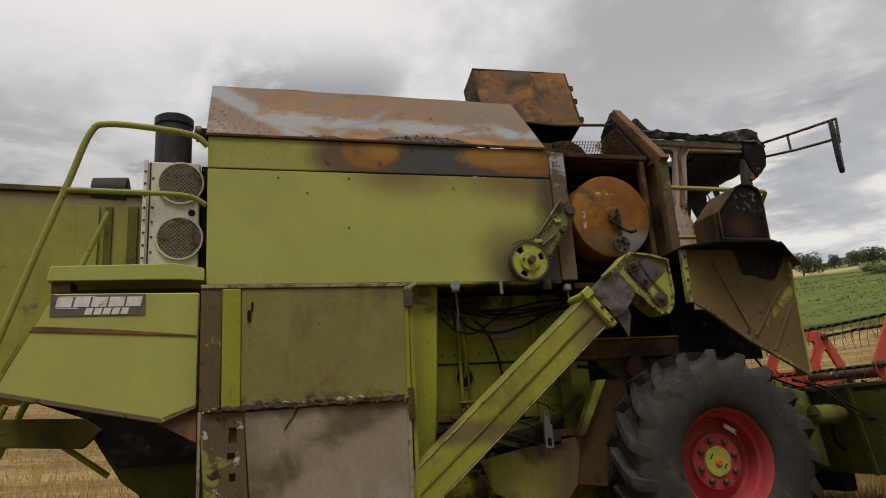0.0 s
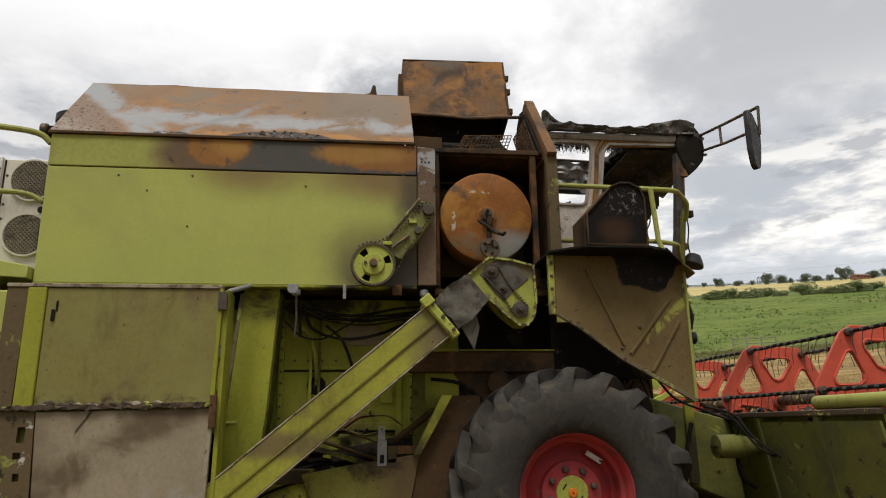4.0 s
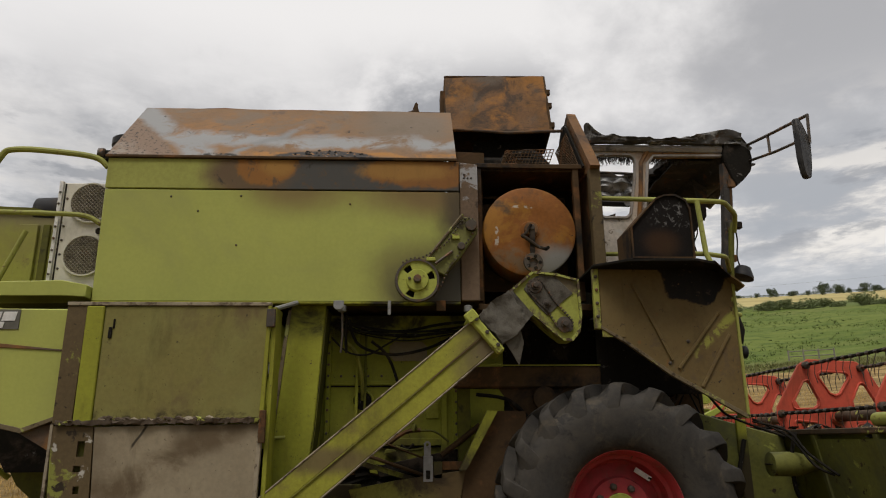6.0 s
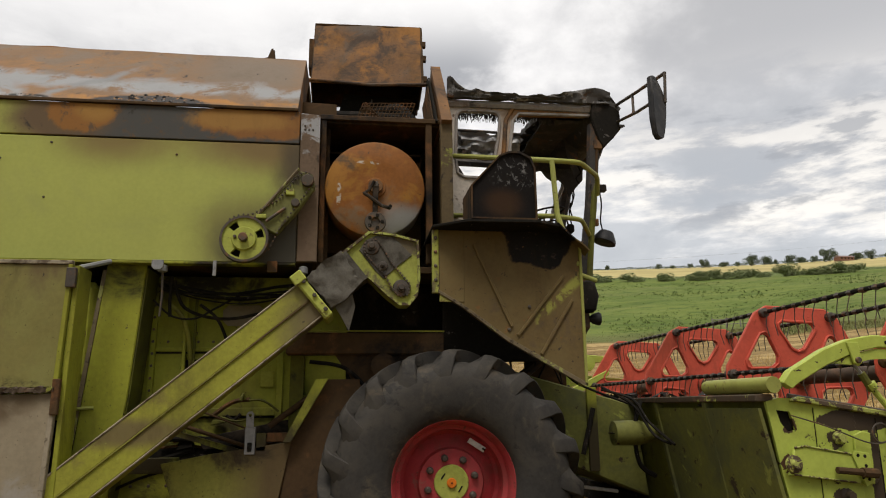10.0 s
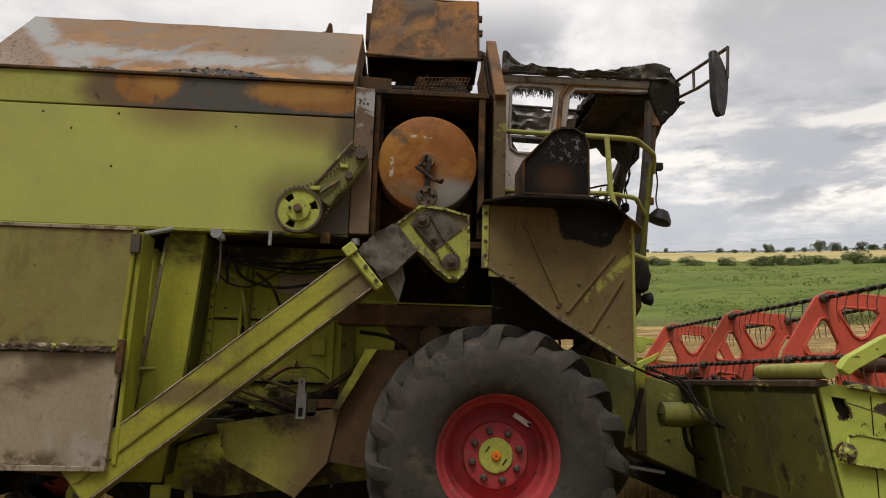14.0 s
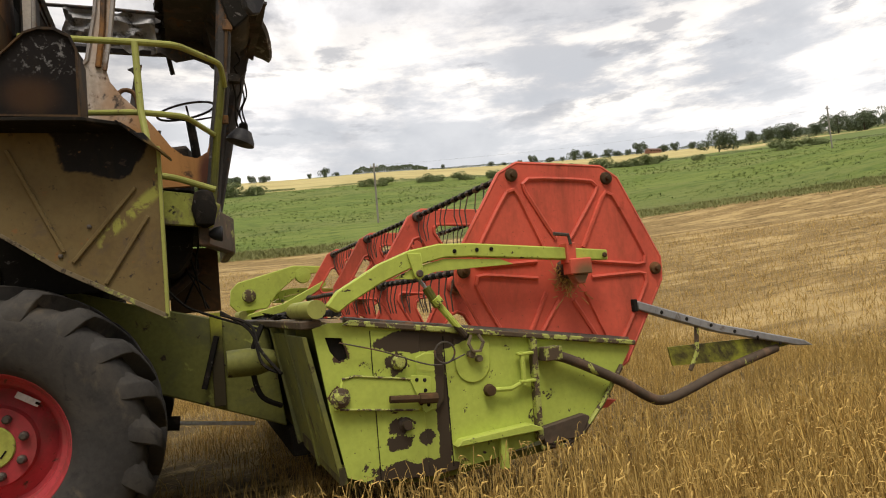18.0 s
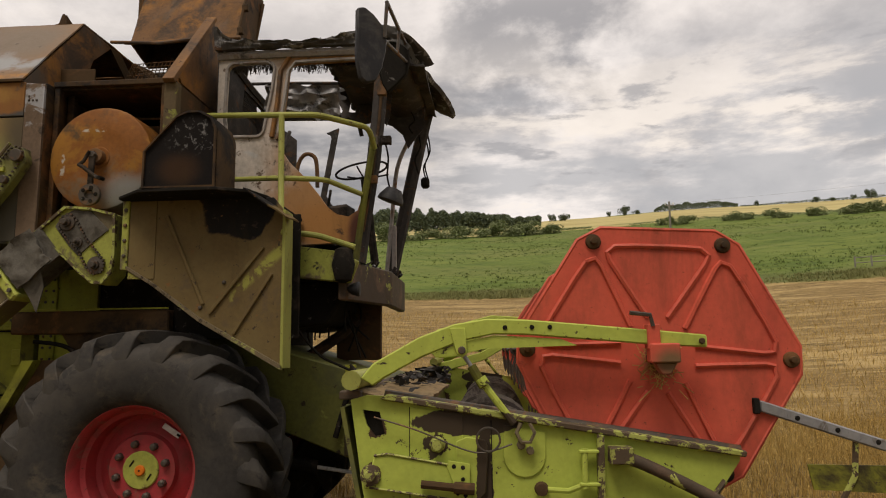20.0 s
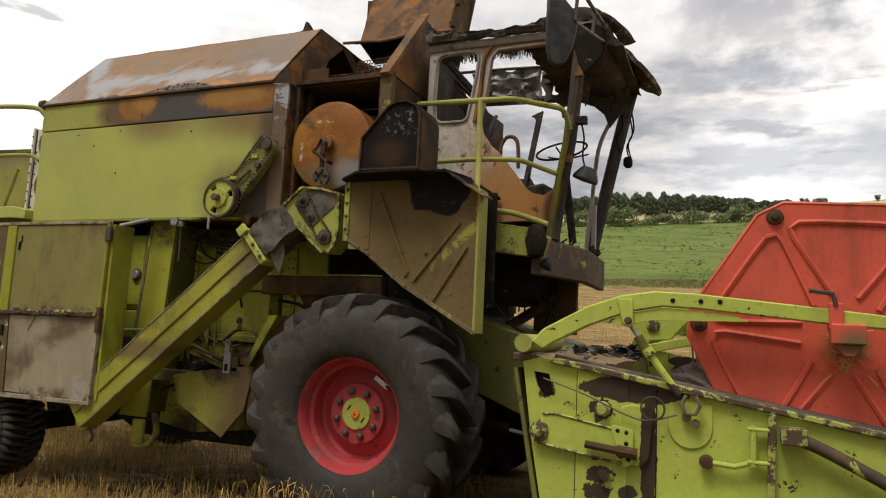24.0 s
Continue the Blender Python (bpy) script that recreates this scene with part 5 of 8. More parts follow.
GEAR = [(-0.77, 2.27), (-0.575, 2.435), (-0.40, 2.42), (-0.225, 2.375), (-0.215, 2.10), (-0.235, 1.98), (-0.29, 1.915), (-0.36, 1.915), (-0.45, 1.985), (-0.545, 2.075)]
gear = add("gear_casing", prism(B(), GEAR, "xz", -0.06, 0.12, 0.006), gear_paint, "scorched lime gear casing with chain and sprockets")
part("casing_plate", prism(B(), [(-0.60, 2.37), (-0.52, 2.41), (-0.40, 2.40), (-0.27, 2.27), (-0.36, 2.20), (-0.47, 2.10), (-0.53, 2.16), (-0.64, 2.30)], "xz", -0.069, -0.059, 0.002), cloth, gear, "grey-brown burnt cover plate")
cxg, czg = -0.46, 2.19
part("casing_rim", pierced(B(), [(cxg + (u - cxg) * 1.01, czg + (v - czg) * 1.01) for u, v in GEAR], [[(cxg + (u - cxg) * 0.94, czg + (v - czg) * 0.94) for u, v in GEAR]], "xz", -0.085, -0.055), edge_worn, gear)
for u, v, r in ((-0.555, 2.325, 0.058), (-0.475, 2.19, 0.034), (-0.345, 2.035, 0.06)):
    s = part("sprocket", lathe(B(), [(0.001, -0.095), (r * 0.5, -0.095), (r * 0.55, -0.08), (r * 0.9, -0.078), (r, -0.07), (r, -0.055)], (u, 0, v), 18), steel, gear)
    part("shaft_end", disc(B(), u, v, -0.125, -0.09, r * 0.38, 8), steel, gear)
bm = B()
loop = [(-0.60, 2.36), (-0.54, 2.385), (-0.495, 2.35), (-0.42, 2.22), (-0.285, 2.06), (-0.295, 1.99), (-0.36, 1.975), (-0.41, 2.03), (-0.47, 2.14), (-0.535, 2.20), (-0.61, 2.29), (-0.60, 2.36)]
for (u0, v0), (u1, v1) in zip(loop, loop[1:]):
    n = max(1, int(math.hypot(u1 - u0, v1 - v0) / 0.022))
    for k in range(n):
        disc(bm, u0 + (u1 - u0) * (k + 0.5) / n, v0 + (v1 - v0) * (k + 0.5) / n, -0.083, -0.066, 0.009, 6, 0.001)
part("chain", bm, steel, gear)

# guards low on the side
chute = add("lower_guard", prism(B(), [(-1.93, 0.87), (-1.84, 0.63), (-1.36, 0.39), (-1.15, 0.63), (-1.08, 1.0), (-1.30, 0.97), (-1.6, 0.93)], "xz", 0.17, 0.19, 0.004), guard_brown, "bent olive guard plate with soot")
part("guard_wing", prism(B(), [(-1.16, 0.64), (-0.90, 0.60), (-0.60, 0.9), (-0.62, 1.42), (-0.92, 1.42), (-1.08, 1.0)], "xz", 0.19, 0.21), rust_dark, chute)
part("guard_edge", prism(B(), [(-1.13, 1.0), (-1.08, 1.0), (-0.84, 1.42), (-0.92, 1.42)], "xz", 0.10, 0.19), olive, chute)
hitch = add("latch_post", box(B(), -1.39, -1.32, 0.16, 0.19, 0.92, 1.10, 0.003), greystep, "grey steel latch post")
part("latch_eye", pierced(B(), [(-1.385, 1.10), (-1.335, 1.10), (-1.335, 1.19), (-1.35, 1.205), (-1.37, 1.205), (-1.385, 1.19)], [[(-1.36 + 0.012 * math.cos(k), 1.18 + 0.012 * math.sin(k)) for k in range(6)]], "xz", 0.16, 0.175), greystep, hitch)
part("latch_slot", box(B(), -1.37, -1.34, 0.15, 0.162, 0.94, 1.0), soot, hitch)
part("latch_plate", box(B(), -1.315, -1.25, 0.17, 0.20, 0.94, 1.06), olive, hitch)
part("latch_bar", box(B(), -1.25, -1.08, 0.20, 0.24, 1.0, 1.06), rust_dark, hitch)
beam = add("axle_beam", box(B(), -1.15, 0.0, 0.28, 0.42, 1.60, 1.76, 0.01), rust_dark, "rusty cross beam above the wheel")
part("beam_edge", box(B(), -1.15, 0.0, 0.27, 0.28, 1.765, 1.775, 0.002), olive, beam)
part("gusset", prism(B(), [(-0.80, 1.60), (-0.20, 1.60), (-0.35, 1.1), (-0.45, 1.1)], "xz", 0.33, 0.36), rust_dark, beam)
part("beam_post", box(B(), -1.12, -1.02, 0.36, 0.42, 1.0, 1.60), olive_dark, beam)
add("axle", box(B(), -0.15, 0.15, 0.15, 2.65, 0.58, 0.86, 0.02), soot)
add("final_drive", box(B(), -0.3, 0.25, 0.40, 0.70, 0.45, 1.45, 0.04), soot)

# ---- wheels ----
def lug_mesh(y0, y1, r1, lean, which, slim):
    """One curved lug of a tractor tyre, round the y axis, that wraps over the shoulder; which: 0 outer row, 1 inner."""
    bm, mid = B(), (y0 + y1) / 2
    sgn, edge = ((-1, y0), (1, y1))[which]
    k = r1 / 0.875
    half = abs(edge - mid)
    # way out from the middle, turn, radius, normal out and up, depth, then the four edges across: foot, top, top, foot
    path = [(-0.015, 0.0, r1, 0.0, 1.0, 0.09, (-0.042, -0.028, 0.028, 0.042)), (half * 0.45, lean * 0.40, r1, 0.0, 1.0, 0.09, (-0.052, -0.036, 0.036, 0.054)),
            (half * 0.85, lean * 0.74, r1 - 0.004 * k, 0.2, 0.98, 0.09, (-0.062, -0.044, 0.044, 0.070)), (half + 0.020, lean * 0.90, r1 - 0.016 * k, 0.5, 0.86, 0.085, (-0.062, -0.047, 0.048, 0.090)),
            (half + 0.042, lean * 0.95, r1 - 0.058 * k, 0.9, 0.43, 0.065, (-0.055, -0.043, 0.055, 0.125)), (half + 0.060, lean * 0.985, r1 - 0.115 * k, 1.0, 0.1, 0.045, (-0.048, -0.036, 0.065, 0.165)),
            (half + 0.070, lean * 1.00, r1 - 0.165 * k, 1.0, 0.0, 0.028, (-0.036, -0.026, 0.075, 0.185)), (half + 0.070, lean * 1.01, r1 - 0.205 * k, 1.0, 0.0, 0.020, (-0.020, -0.012, 0.070, 0.17))]
    rows = []
    for d, da, rr, no, nu, dep, across in path:
        row = []
        for s, sink in zip(across, (1, 0, 0, 1)):
            rad, y = rr - nu * dep * k * sink, mid + sgn * (d - no * dep * k * sink)
            a = da + s * slim * k / r1
            row.append(bm.verts.new((rad * math.cos(a), y, rad * math.sin(a))))
        rows.append(row)
    for p, q in zip(rows, rows[1:]):
        for n in range(3):
            bm.faces.new((p[n], p[n + 1], q[n + 1], q[n]))
    bm.faces.new(rows[0][::-1]), bm.faces.new(rows[-1])
    bmesh.ops.recalc_face_normals(bm, faces=bm.faces)
    bmesh.ops.bevel(bm, geom=[e for e in bm.edges if len(e.link_faces) == 2 and e.calc_face_angle(0) > 0.6], offset=0.005, segments=1, affect="EDGES")
    return bm


def lugs(parent, cx, cz, y0, y1, r1, count, lean, slim=1.0):
    for which in (0, 1):
        first = part("tyre_lug", lug_mesh(y0, y1, r1, lean, which, slim), rubber, parent)
        for i in range(count):
            ob = first if i == 0 else new("tyre_lug", first.data)
            ob.parent = parent
            ob.matrix_basis = Matrix.Translation((cx, 0, cz)) @ Matrix.Rotation(2 * math.pi * (i + 0.5 * which) / count, 4, "Y")


def tyre_mesh(cx, cz, yo, out, width, r, r_rim):
    """yo: the rim's outer edge; out: -1 when the outer side looks towards -y."""
    prof = [(r_rim, 0.0), (r_rim + 0.014, -0.03), (r_rim + 0.045, -0.056), (r_rim + (r - r_rim) * 0.24, -0.076), (r_rim + (r - r_rim) * 0.42, -0.084), (r_rim + (r - r_rim) * 0.58, -0.080), (r - 0.155, -0.068), (r - 0.115, -0.045), (r - 0.088, -0.005), (r - 0.075, 0.05), (r - 0.07, width / 2),
            (r - 0.075, width - 0.05), (r - 0.088, width + 0.005), (r - 0.16, width + 0.045), (r_rim + 0.1, width + 0.05), (r_rim, width)]
    bm = lathe(B(), [(rr, yo - out * h) for rr, h in prof], (cx, 0, cz), 64, close=False)
    return bm


def drive_wheel(cx, cz, yo, out):
    o = lambda h: yo - out * h
    prof = [(0.43, 0.02), (0.452, -0.005), (0.452, -0.012), (0.43, -0.012), (0.408, 0.02), (0.398, 0.085), (0.368, 0.10), (0.358, 0.205), (0.332, 0.222), (0.242, 0.175), (0.228, 0.138), (0.125, 0.13), (0.12, 0.14)]
    rim = add("drive_wheel", lathe(B(), [(r * 0.952, o(h)) for r, h in prof], (cx, 0, cz), 64, close=False), rim_red, "red front drive wheel rim with a lime hub")
    part("tyre", tyre_mesh(cx, cz, yo, out, 0.50, 0.878, 0.408), rubber, rim, "big dusty chevron-lugged tractor tyre")
    lugs(rim, cx, cz, min(yo, yo - out * 0.50) - 0.005, max(yo, yo - out * 0.50) + 0.005, 0.888, 19, 0.30)
    part("hub_plate", lathe(B(), [(0.001, o(0.118)), (0.112, o(0.118)), (0.118, o(0.124)), (0.118, o(0.14))], (cx, 0, cz), 32), hub_lime, rim)
    part("hub_cap", lathe(B(), [(0.001, o(0.100)), (0.028, o(0.101)), (0.033, o(0.107)), (0.033, o(0.12))], (cx, 0, cz), 18), orange, rim)
    part("hub_pin", lathe(B(), [(0.001, o(0.096)), (0.006, o(0.097)), (0.006, o(0.101))], (cx, 0, cz), 8), soot, rim)
    for k in range(8):
        a = 2 * math.pi * (k + 0.35) / 8
        u, v = cx + 0.165 * math.cos(a), cz + 0.165 * math.sin(a)
        part("wheel_nut", lathe(B(), [(0.001, o(0.096)), (0.014, o(0.097)), (0.024, o(0.108)), (0.026, o(0.138))], (u, 0, v), 8), steel, rim)
    for a in (2.5, -0.6):
        part("hub_slot", tube(B(), [(cx + 0.075 * math.cos(a + 0.3), o(0.117), cz + 0.075 * math.sin(a + 0.3)), (cx + 0.075 * math.cos(a - 0.3), o(0.117), cz + 0.075 * math.sin(a - 0.3))], 0.005, 6), soot, rim)
    return rim


HUB = (0.0, 0.725)
near_wheel = drive_wheel(HUB[0], HUB[1], -0.135, -1)
tag = prism(B(), [(0.115, 0.985), (0.135, 1.015), (0.245, 0.945), (0.225, 0.915)], "xz", 0.012, 0.018, 0.002)
part("tape_strip", tag, white_paint, near_wheel, "torn white tape stuck on the rim")
part("tape_mark", prism(B(), [(0.215, 0.937), (0.222, 0.948), (0.242, 0.937), (0.235, 0.925)], "xz", 0.008, 0.012), soot, near_wheel)
drive_wheel(HUB[0], HUB[1], 2.93, 1)


def rear_wheel(cx, cz, yo, out):
    r, rr = 0.485, 0.285
    o = lambda h: yo - out * h
    prof = [(rr - 0.01, 0.02), (rr + 0.008, -0.006), (rr + 0.006, -0.014), (rr - 0.010, -0.012), (rr - 0.030, 0.012), (rr - 0.040, 0.06), (rr - 0.062, 0.072), (rr - 0.070, 0.135), (rr - 0.095, 0.150), (0.13, 0.135), (0.10, 0.118), (0.05, 0.112)]
    rim = add("steering_wheel_assembly", lathe(B(), [(q, o(h)) for q, h in prof], (cx, 0, cz), 40, close=False), rear_red, "orange-red rear wheel rim")
    part("tyre", tyre_mesh(cx, cz, yo, out, 0.30, r, rr), rubber, rim, "narrow ribbed rear tyre")
    lugs(rim, cx, cz, min(yo, yo - out * 0.30) - 0.005, max(yo, yo - out * 0.30) + 0.005, r, 40, 0.10, 0.62)
    part("hub_cap", lathe(B(), [(0.001, o(0.03)), (0.032, o(0.033)), (0.038, o(0.045)), (0.040, o(0.09)), (0.055, o(0.10)), (0.058, o(0.118))], (cx, 0, cz), 18), hub_lime, rim)
    for k in range(5):
        a = k * 1.257 + 0.3
        part("wheel_nut", disc(B(), cx + 0.088 * math.cos(a), cz + 0.088 * math.sin(a), min(o(0.118), o(0.095)), max(o(0.118), o(0.095)), 0.012, 6, 0.002), steel, rim)
        part("wheel_slot", tube(B(), [(cx + 0.165 * math.cos(a), o(0.140), cz + 0.165 * math.sin(a)), (cx + 0.165 * math.cos(a + 0.4), o(0.140), cz + 0.165 * math.sin(a + 0.4))], 0.012, 6), soot, rim)


rear_wheel(-4.05, 0.24, 0.0, -1)
rear_wheel(-4.05, 0.24, 2.75, 1)
bm = grid_sheet(B(), (-6.15, 0.68, 1.52), (0.72, 0, 0.02), (0.04, 0.06, -0.62), 14, 8, 0.012)
add("rear_rubber_curtain", crumple(crumple(bm, 0.06, 4), 0.05, 11), tarp, "dark torn rubber curtain below the straw hood")
add("rear_axle", box(B(), -4.2, -4.04, 0.2, 2.6, 0.14, 0.32, 0.02), soot)
add("rear_axle_frame", prism(B(), [(-4.5, 1.15), (-3.7, 1.1), (-3.9, 0.3), (-4.3, 0.3)], "xz", 0.9, 1.9), soot)

# ---- browned guard plate below the platform ----
GP = [(-0.09, 2.445), (0.86, 2.445), (0.93, 2.36), (0.935, 1.355), (0.39, 1.665), (0.08, 1.895), (-0.10, 2.005)]
guard = add("guard_plate", prism(B(), GP, "xz", -0.135, -0.120, 0.003), plate_brown, "large brown heat-stained guard plate with a black scorch patch")
part("plate_flange", box(B(), 0.925, 0.945, -0.15, 0.02, 1.355, 2.36, 0.003), rail_paint, guard)
part("plate_flange", prism(B(), [(0.93, 1.345), (0.39, 1.655), (0.08, 1.885), (-0.10, 1.995), (-0.10, 2.02), (0.08, 1.91), (0.40, 1.68), (0.945, 1.37)], "xz", -0.150, -0.118, 0.002), worn_lip, guard)
part("plate_post", box(B(), -0.135, -0.09, -0.15, -0.10, 1.99, 2.45, 0.004), gear_paint, guard)
part("plate_strip", box(B(), -0.085, 0.09, -0.141, -0.132, 1.93, 2.44, 0.002), plate_brown, guard)
for u0, v0, u1, v1 in ((0.16, 2.34, 0.42, 1.76), (0.80, 2.12, 0.46, 1.70), (0.86, 1.95, 0.62, 1.57)):
    d = math.hypot(u1 - u0, v1 - v0)
    px, pz = -(v1 - v0) / d * 0.011, (u1 - u0) / d * 0.011
    part("stiffener", prism(B(), [(u0 + px, v0 + pz), (u1 + px, v1 + pz), (u1 - px, v1 - pz), (u0 - px, v0 - pz)], "xz", -0.152, -0.133, 0.004), plate_brown, guard)
rivets("bolt", [(-0.112, -0.15, 2.08 + 0.1 * k) for k in range(4)] + [(0.40, -0.135, 1.74), (0.55, -0.135, 1.9)], steel, guard, 0.014, 0.01)
add("inner_guard", box(B(), 0.0, 0.9, 0.35, 0.38, 1.55, 2.43), soot)

plat = add("cab_step_platform", prism(B(), [(-0.14, -0.20), (0.08, -0.385), (0.57, -0.405), (0.757, -0.30), (0.82, -0.10), (0.82, 0.7), (-0.14, 0.7)], "xy", 2.440, 2.462, 0.004), soot, "sooty step platform beside the cab")
bm = grid_sheet(B(), (0.72, -0.32, 2.462), (0.25, 0.08, -0.17), (0.03, 0.19, 0.0), 8, 4, 0.010)
part("bent_lip", crumple(bm, 0.008, 9), plate_brown, plat)

BK = [(0.105, 2.465), (0.105, 2.70), (0.31, 2.925), (0.38, 2.955), (0.46, 2.955), (0.535, 2.915), (0.565, 2.84), (0.565, 2.465)]
bucket = add("burnt_battery_box", prism(B(), BK, "xz", -0.372, -0.36), ash_soot, "black charred hooded box on the platform")
part("box_rim", pierced(B(), BK, [[(0.335 + (u - 0.335) * 0.95, 2.68 + (v - 2.68) * 0.95) for u, v in BK]], "xz", -0.39, -0.06), rust_dark, bucket)
part("box_back", prism(B(), BK, "xz", -0.06, -0.045), rust_dark, bucket)

# ---- cab ----
def arc(cx, cz, r, a0, a1, n=5):
    return [(cx + r * math.cos(radians(a0 + (a1 - a0) * k / n)), cz + r * math.sin(radians(a0 + (a1 - a0) * k / n))) for k in range(n + 1)]


YC = 0.74
w1 = [(0.175, 3.30), (0.185, 3.66), *arc(0.255, 3.67, 0.07, 180, 90), (0.47, 3.742), *arc(0.505, 3.675, 0.065, 80, 0), (0.555, 3.52), (0.50, 3.22), *arc(0.43, 3.195, 0.065, -15, -90), (0.25, 3.132), (0.19, 3.17)]
side_outer = [(0.115, 2.46), (0.115, 3.80), (1.49, 3.84), (1.51, 3.60), (1.465, 3.56), (1.455, 3.64), *arc(1.385, 3.67, 0.07, 10, 90), (0.76, 3.725), *arc(0.75, 3.66, 0.065, 100, 175), (0.655, 3.35), (0.60, 3.14), (0.63, 3.02), (0.70, 2.92), (0.82, 2.80), (0.93, 2.66), (1.0, 2.56), (1.08, 2.495), (1.17, 2.475), (1.24, 2.52), (1.29, 2.66), (1.31, 2.64), (1.27, 2.28), (0.70, 2.26), (0.55, 2.46)]
cab = add("cab_side_wall", pierced(B(), side_outer, [w1], "xz", YC - 0.02, YC + 0.03), cab_panel, "gutted cab side with empty window openings, burnt to bare metal")
trim = [(u, v) for u, v in w1]
part("window_rim", tube(B(), [(u, YC - 0.025, v) for u, v in trim], 0.014, 6, True), bare_burnt, cab)
part("door_rim", tube(B(), [(0.60, YC - 0.03, 3.10), (0.645, YC - 0.03, 3.35), (0.685, YC - 0.03, 3.66), (0.74, YC - 0.03, 3.73), (1.0, YC - 0.03, 3.735), (1.385, YC - 0.03, 3.74), (1.445, YC - 0.03, 3.68), (1.465, YC - 0.03, 3.5)], 0.016, 6), bare_burnt, cab)
part("pillar_trim", tube(B(), [(0.56, YC - 0.03, 3.12), (0.60, YC - 0.03, 3.4), (0.62, YC - 0.03, 3.66), (0.69, YC - 0.03, 3.78)], 0.020, 6), rust, cab)
part("front_pillar", tube(B(), [(1.425, YC + 0.0, 3.66), (1.40, YC, 3.3), (1.36, YC, 2.9), (1.30, YC, 2.5), (1.25, YC, 2.12)], 0.055, 8), cab_soot, cab)
part("front_pillar_edge", tube(B(), [(1.44, YC - 0.05, 3.60), (1.41, YC - 0.05, 3.2), (1.36, YC - 0.05, 2.8), (1.29, YC - 0.05, 2.35)], 0.012, 6), rust_dark, cab)
part("pillar_hinge", box(B(), 1.40, 1.47, YC - 0.07, YC - 0.03, 3.42, 3.50), rust, cab)
part("pillar_hinge", box(B(), 1.33, 1.40, YC - 0.07, YC - 0.03, 2.72, 2.78), rust, cab)
far = add("cab_far_wall", pierced(B(), [(0.115, 2.2), (0.115, 3.73), (1.64, 3.73), (1.62, 3.63), (0.785, 3.63), (0.665, 2.96), (0.70, 2.90), (0.98, 2.5), (1.0, 2.2)],
          [[(0.36, 2.95), (0.36, 3.53), *arc(0.42, 3.53, 0.06, 180, 90, 3), *arc(0.655, 3.525, 0.06, 80, 0, 3), (0.61, 2.93)]], "xz", 2.08, 2.12), cab_soot)
part("far_pillar", tube(B(), [(1.70, 2.10, 3.90), (1.635, 2.10, 3.66), (1.53, 2.1, 3.2), (1.42, 2.1, 2.7), (1.29, 2.1, 2.1)], 0.062, 8), cab_soot, far)
part("far_rail", tube(B(), curve([(1.52, 1.95, 3.55), (1.50, 1.95, 3.46), (1.38, 1.95, 3.16), (1.325, 1.95, 2.62), (1.275, 1.95, 2.09)]), 0.020, 6), bare_burnt, far)
part("far_foot", box(B(), 1.33, 1.37, 1.94, 2.0, 2.2, 2.62), bare_burnt, far)
add("cab_rear_wall", pierced(B(), [(0.74, 2.3), (2.1, 2.3), (2.1, 3.8), (0.74, 3.8)], [[(1.20, 3.50), (1.74, 3.49), (1.80, 3.60), (1.78, 3.73), (1.24, 3.73)]], "yz", 0.10, 0.135), cab_soot)


def roof_bend(i, j):
    e = min(i, 1 - i, j, 1 - j) * 8
    up = 0.09 * smooth01(i, 0.18, 0.78)
    droop = -0.10 * smooth01(i, 0.80, 1.0) - 0.05 * math.exp(-e * 2)
    n = 0.05 * noise.noise((i * 8, j * 8, 4)) + 0.02 * noise.noise((i * 21, j * 22, 8))
    ragged = 0.16 * noise.noise((1, j * 9, 6)) * (1 - i) ** 3
    return (0.03 * noise.noise((i * 7, j * 13, 1)) + ragged, 0.04 * noise.noise((i * 10, j * 5, 2)), up + droop + n)


roof = add("cab_roof", grid_sheet(B(), (0.93, 0.74, 3.83), (0.61, 0, 0.02), (0, 1.45, 0.02), 24, 30, 0.04, roof_bend), roof_ash, "charred remains of the warped cab roof")
EDGE = [(0.10, 4.01), (0.25, 3.915), (0.5, 3.885), (0.87, 3.875), (1.1, 3.905), (1.3, 3.955), (1.48, 3.975), (1.58, 3.93)]


def edge_z(x):
    for (a, p), (b, q) in zip(EDGE, EDGE[1:]):
        if x <= b:
            return p + (q - p) * smooth01(x, a, b)
    return EDGE[-1][1]


def edge_bend(i, j):
    x = 0.10 + 1.46 * i
    return (0, 0.04 * noise.noise((i * 12, j * 3, 3)) - 0.03 * j, (edge_z(x) - 3.865) * j + 0.02 * j * noise.noise((i * 26, 1, 4)))


part("melted_roof_edge", grid_sheet(B(), (0.10, 0.70, 3.835), (1.46, 0, 0), (0, 0, 0.025), 60, 4, 0.05, edge_bend), roof_ash, roof, "thin melted black roof edge")
part("roof_rail", tube(B(), [(0.11, 0.72, 3.80), (0.6, 0.71, 3.80), (1.1, 0.71, 3.80), (1.46, 0.72, 3.80)], 0.035, 6), bare_burnt, roof)
part("far_roof_rail", tube(B(), [(0.12, 2.12, 3.78), (0.9, 2.12, 3.76), (1.7, 2.12, 3.78)], 0.04, 6), cab_soot, roof)
part("rear_roof_rail", tube(B(), [(0.13, 0.7, 3.86), (0.13, 1.4, 3.80), (0.13, 2.12, 3.78)], 0.04, 6), cab_soot, roof)
rng = random.Random(5)
bm = B()
for k in range(90):
    c = rng.choice((0.95, 1.05, 1.22, 1.3))
    p = Vector((c + rng.uniform(-0.07, 0.07), 0.7 + rng.uniform(-0.05, 0.4), 3.86 + rng.uniform(-0.01, 0.03)))
    tube(bm, [p, p + Vector((rng.uniform(-0.03, 0.03), rng.uniform(-0.03, 0.03), rng.uniform(0.02, 0.05)))], 0.003, 3)
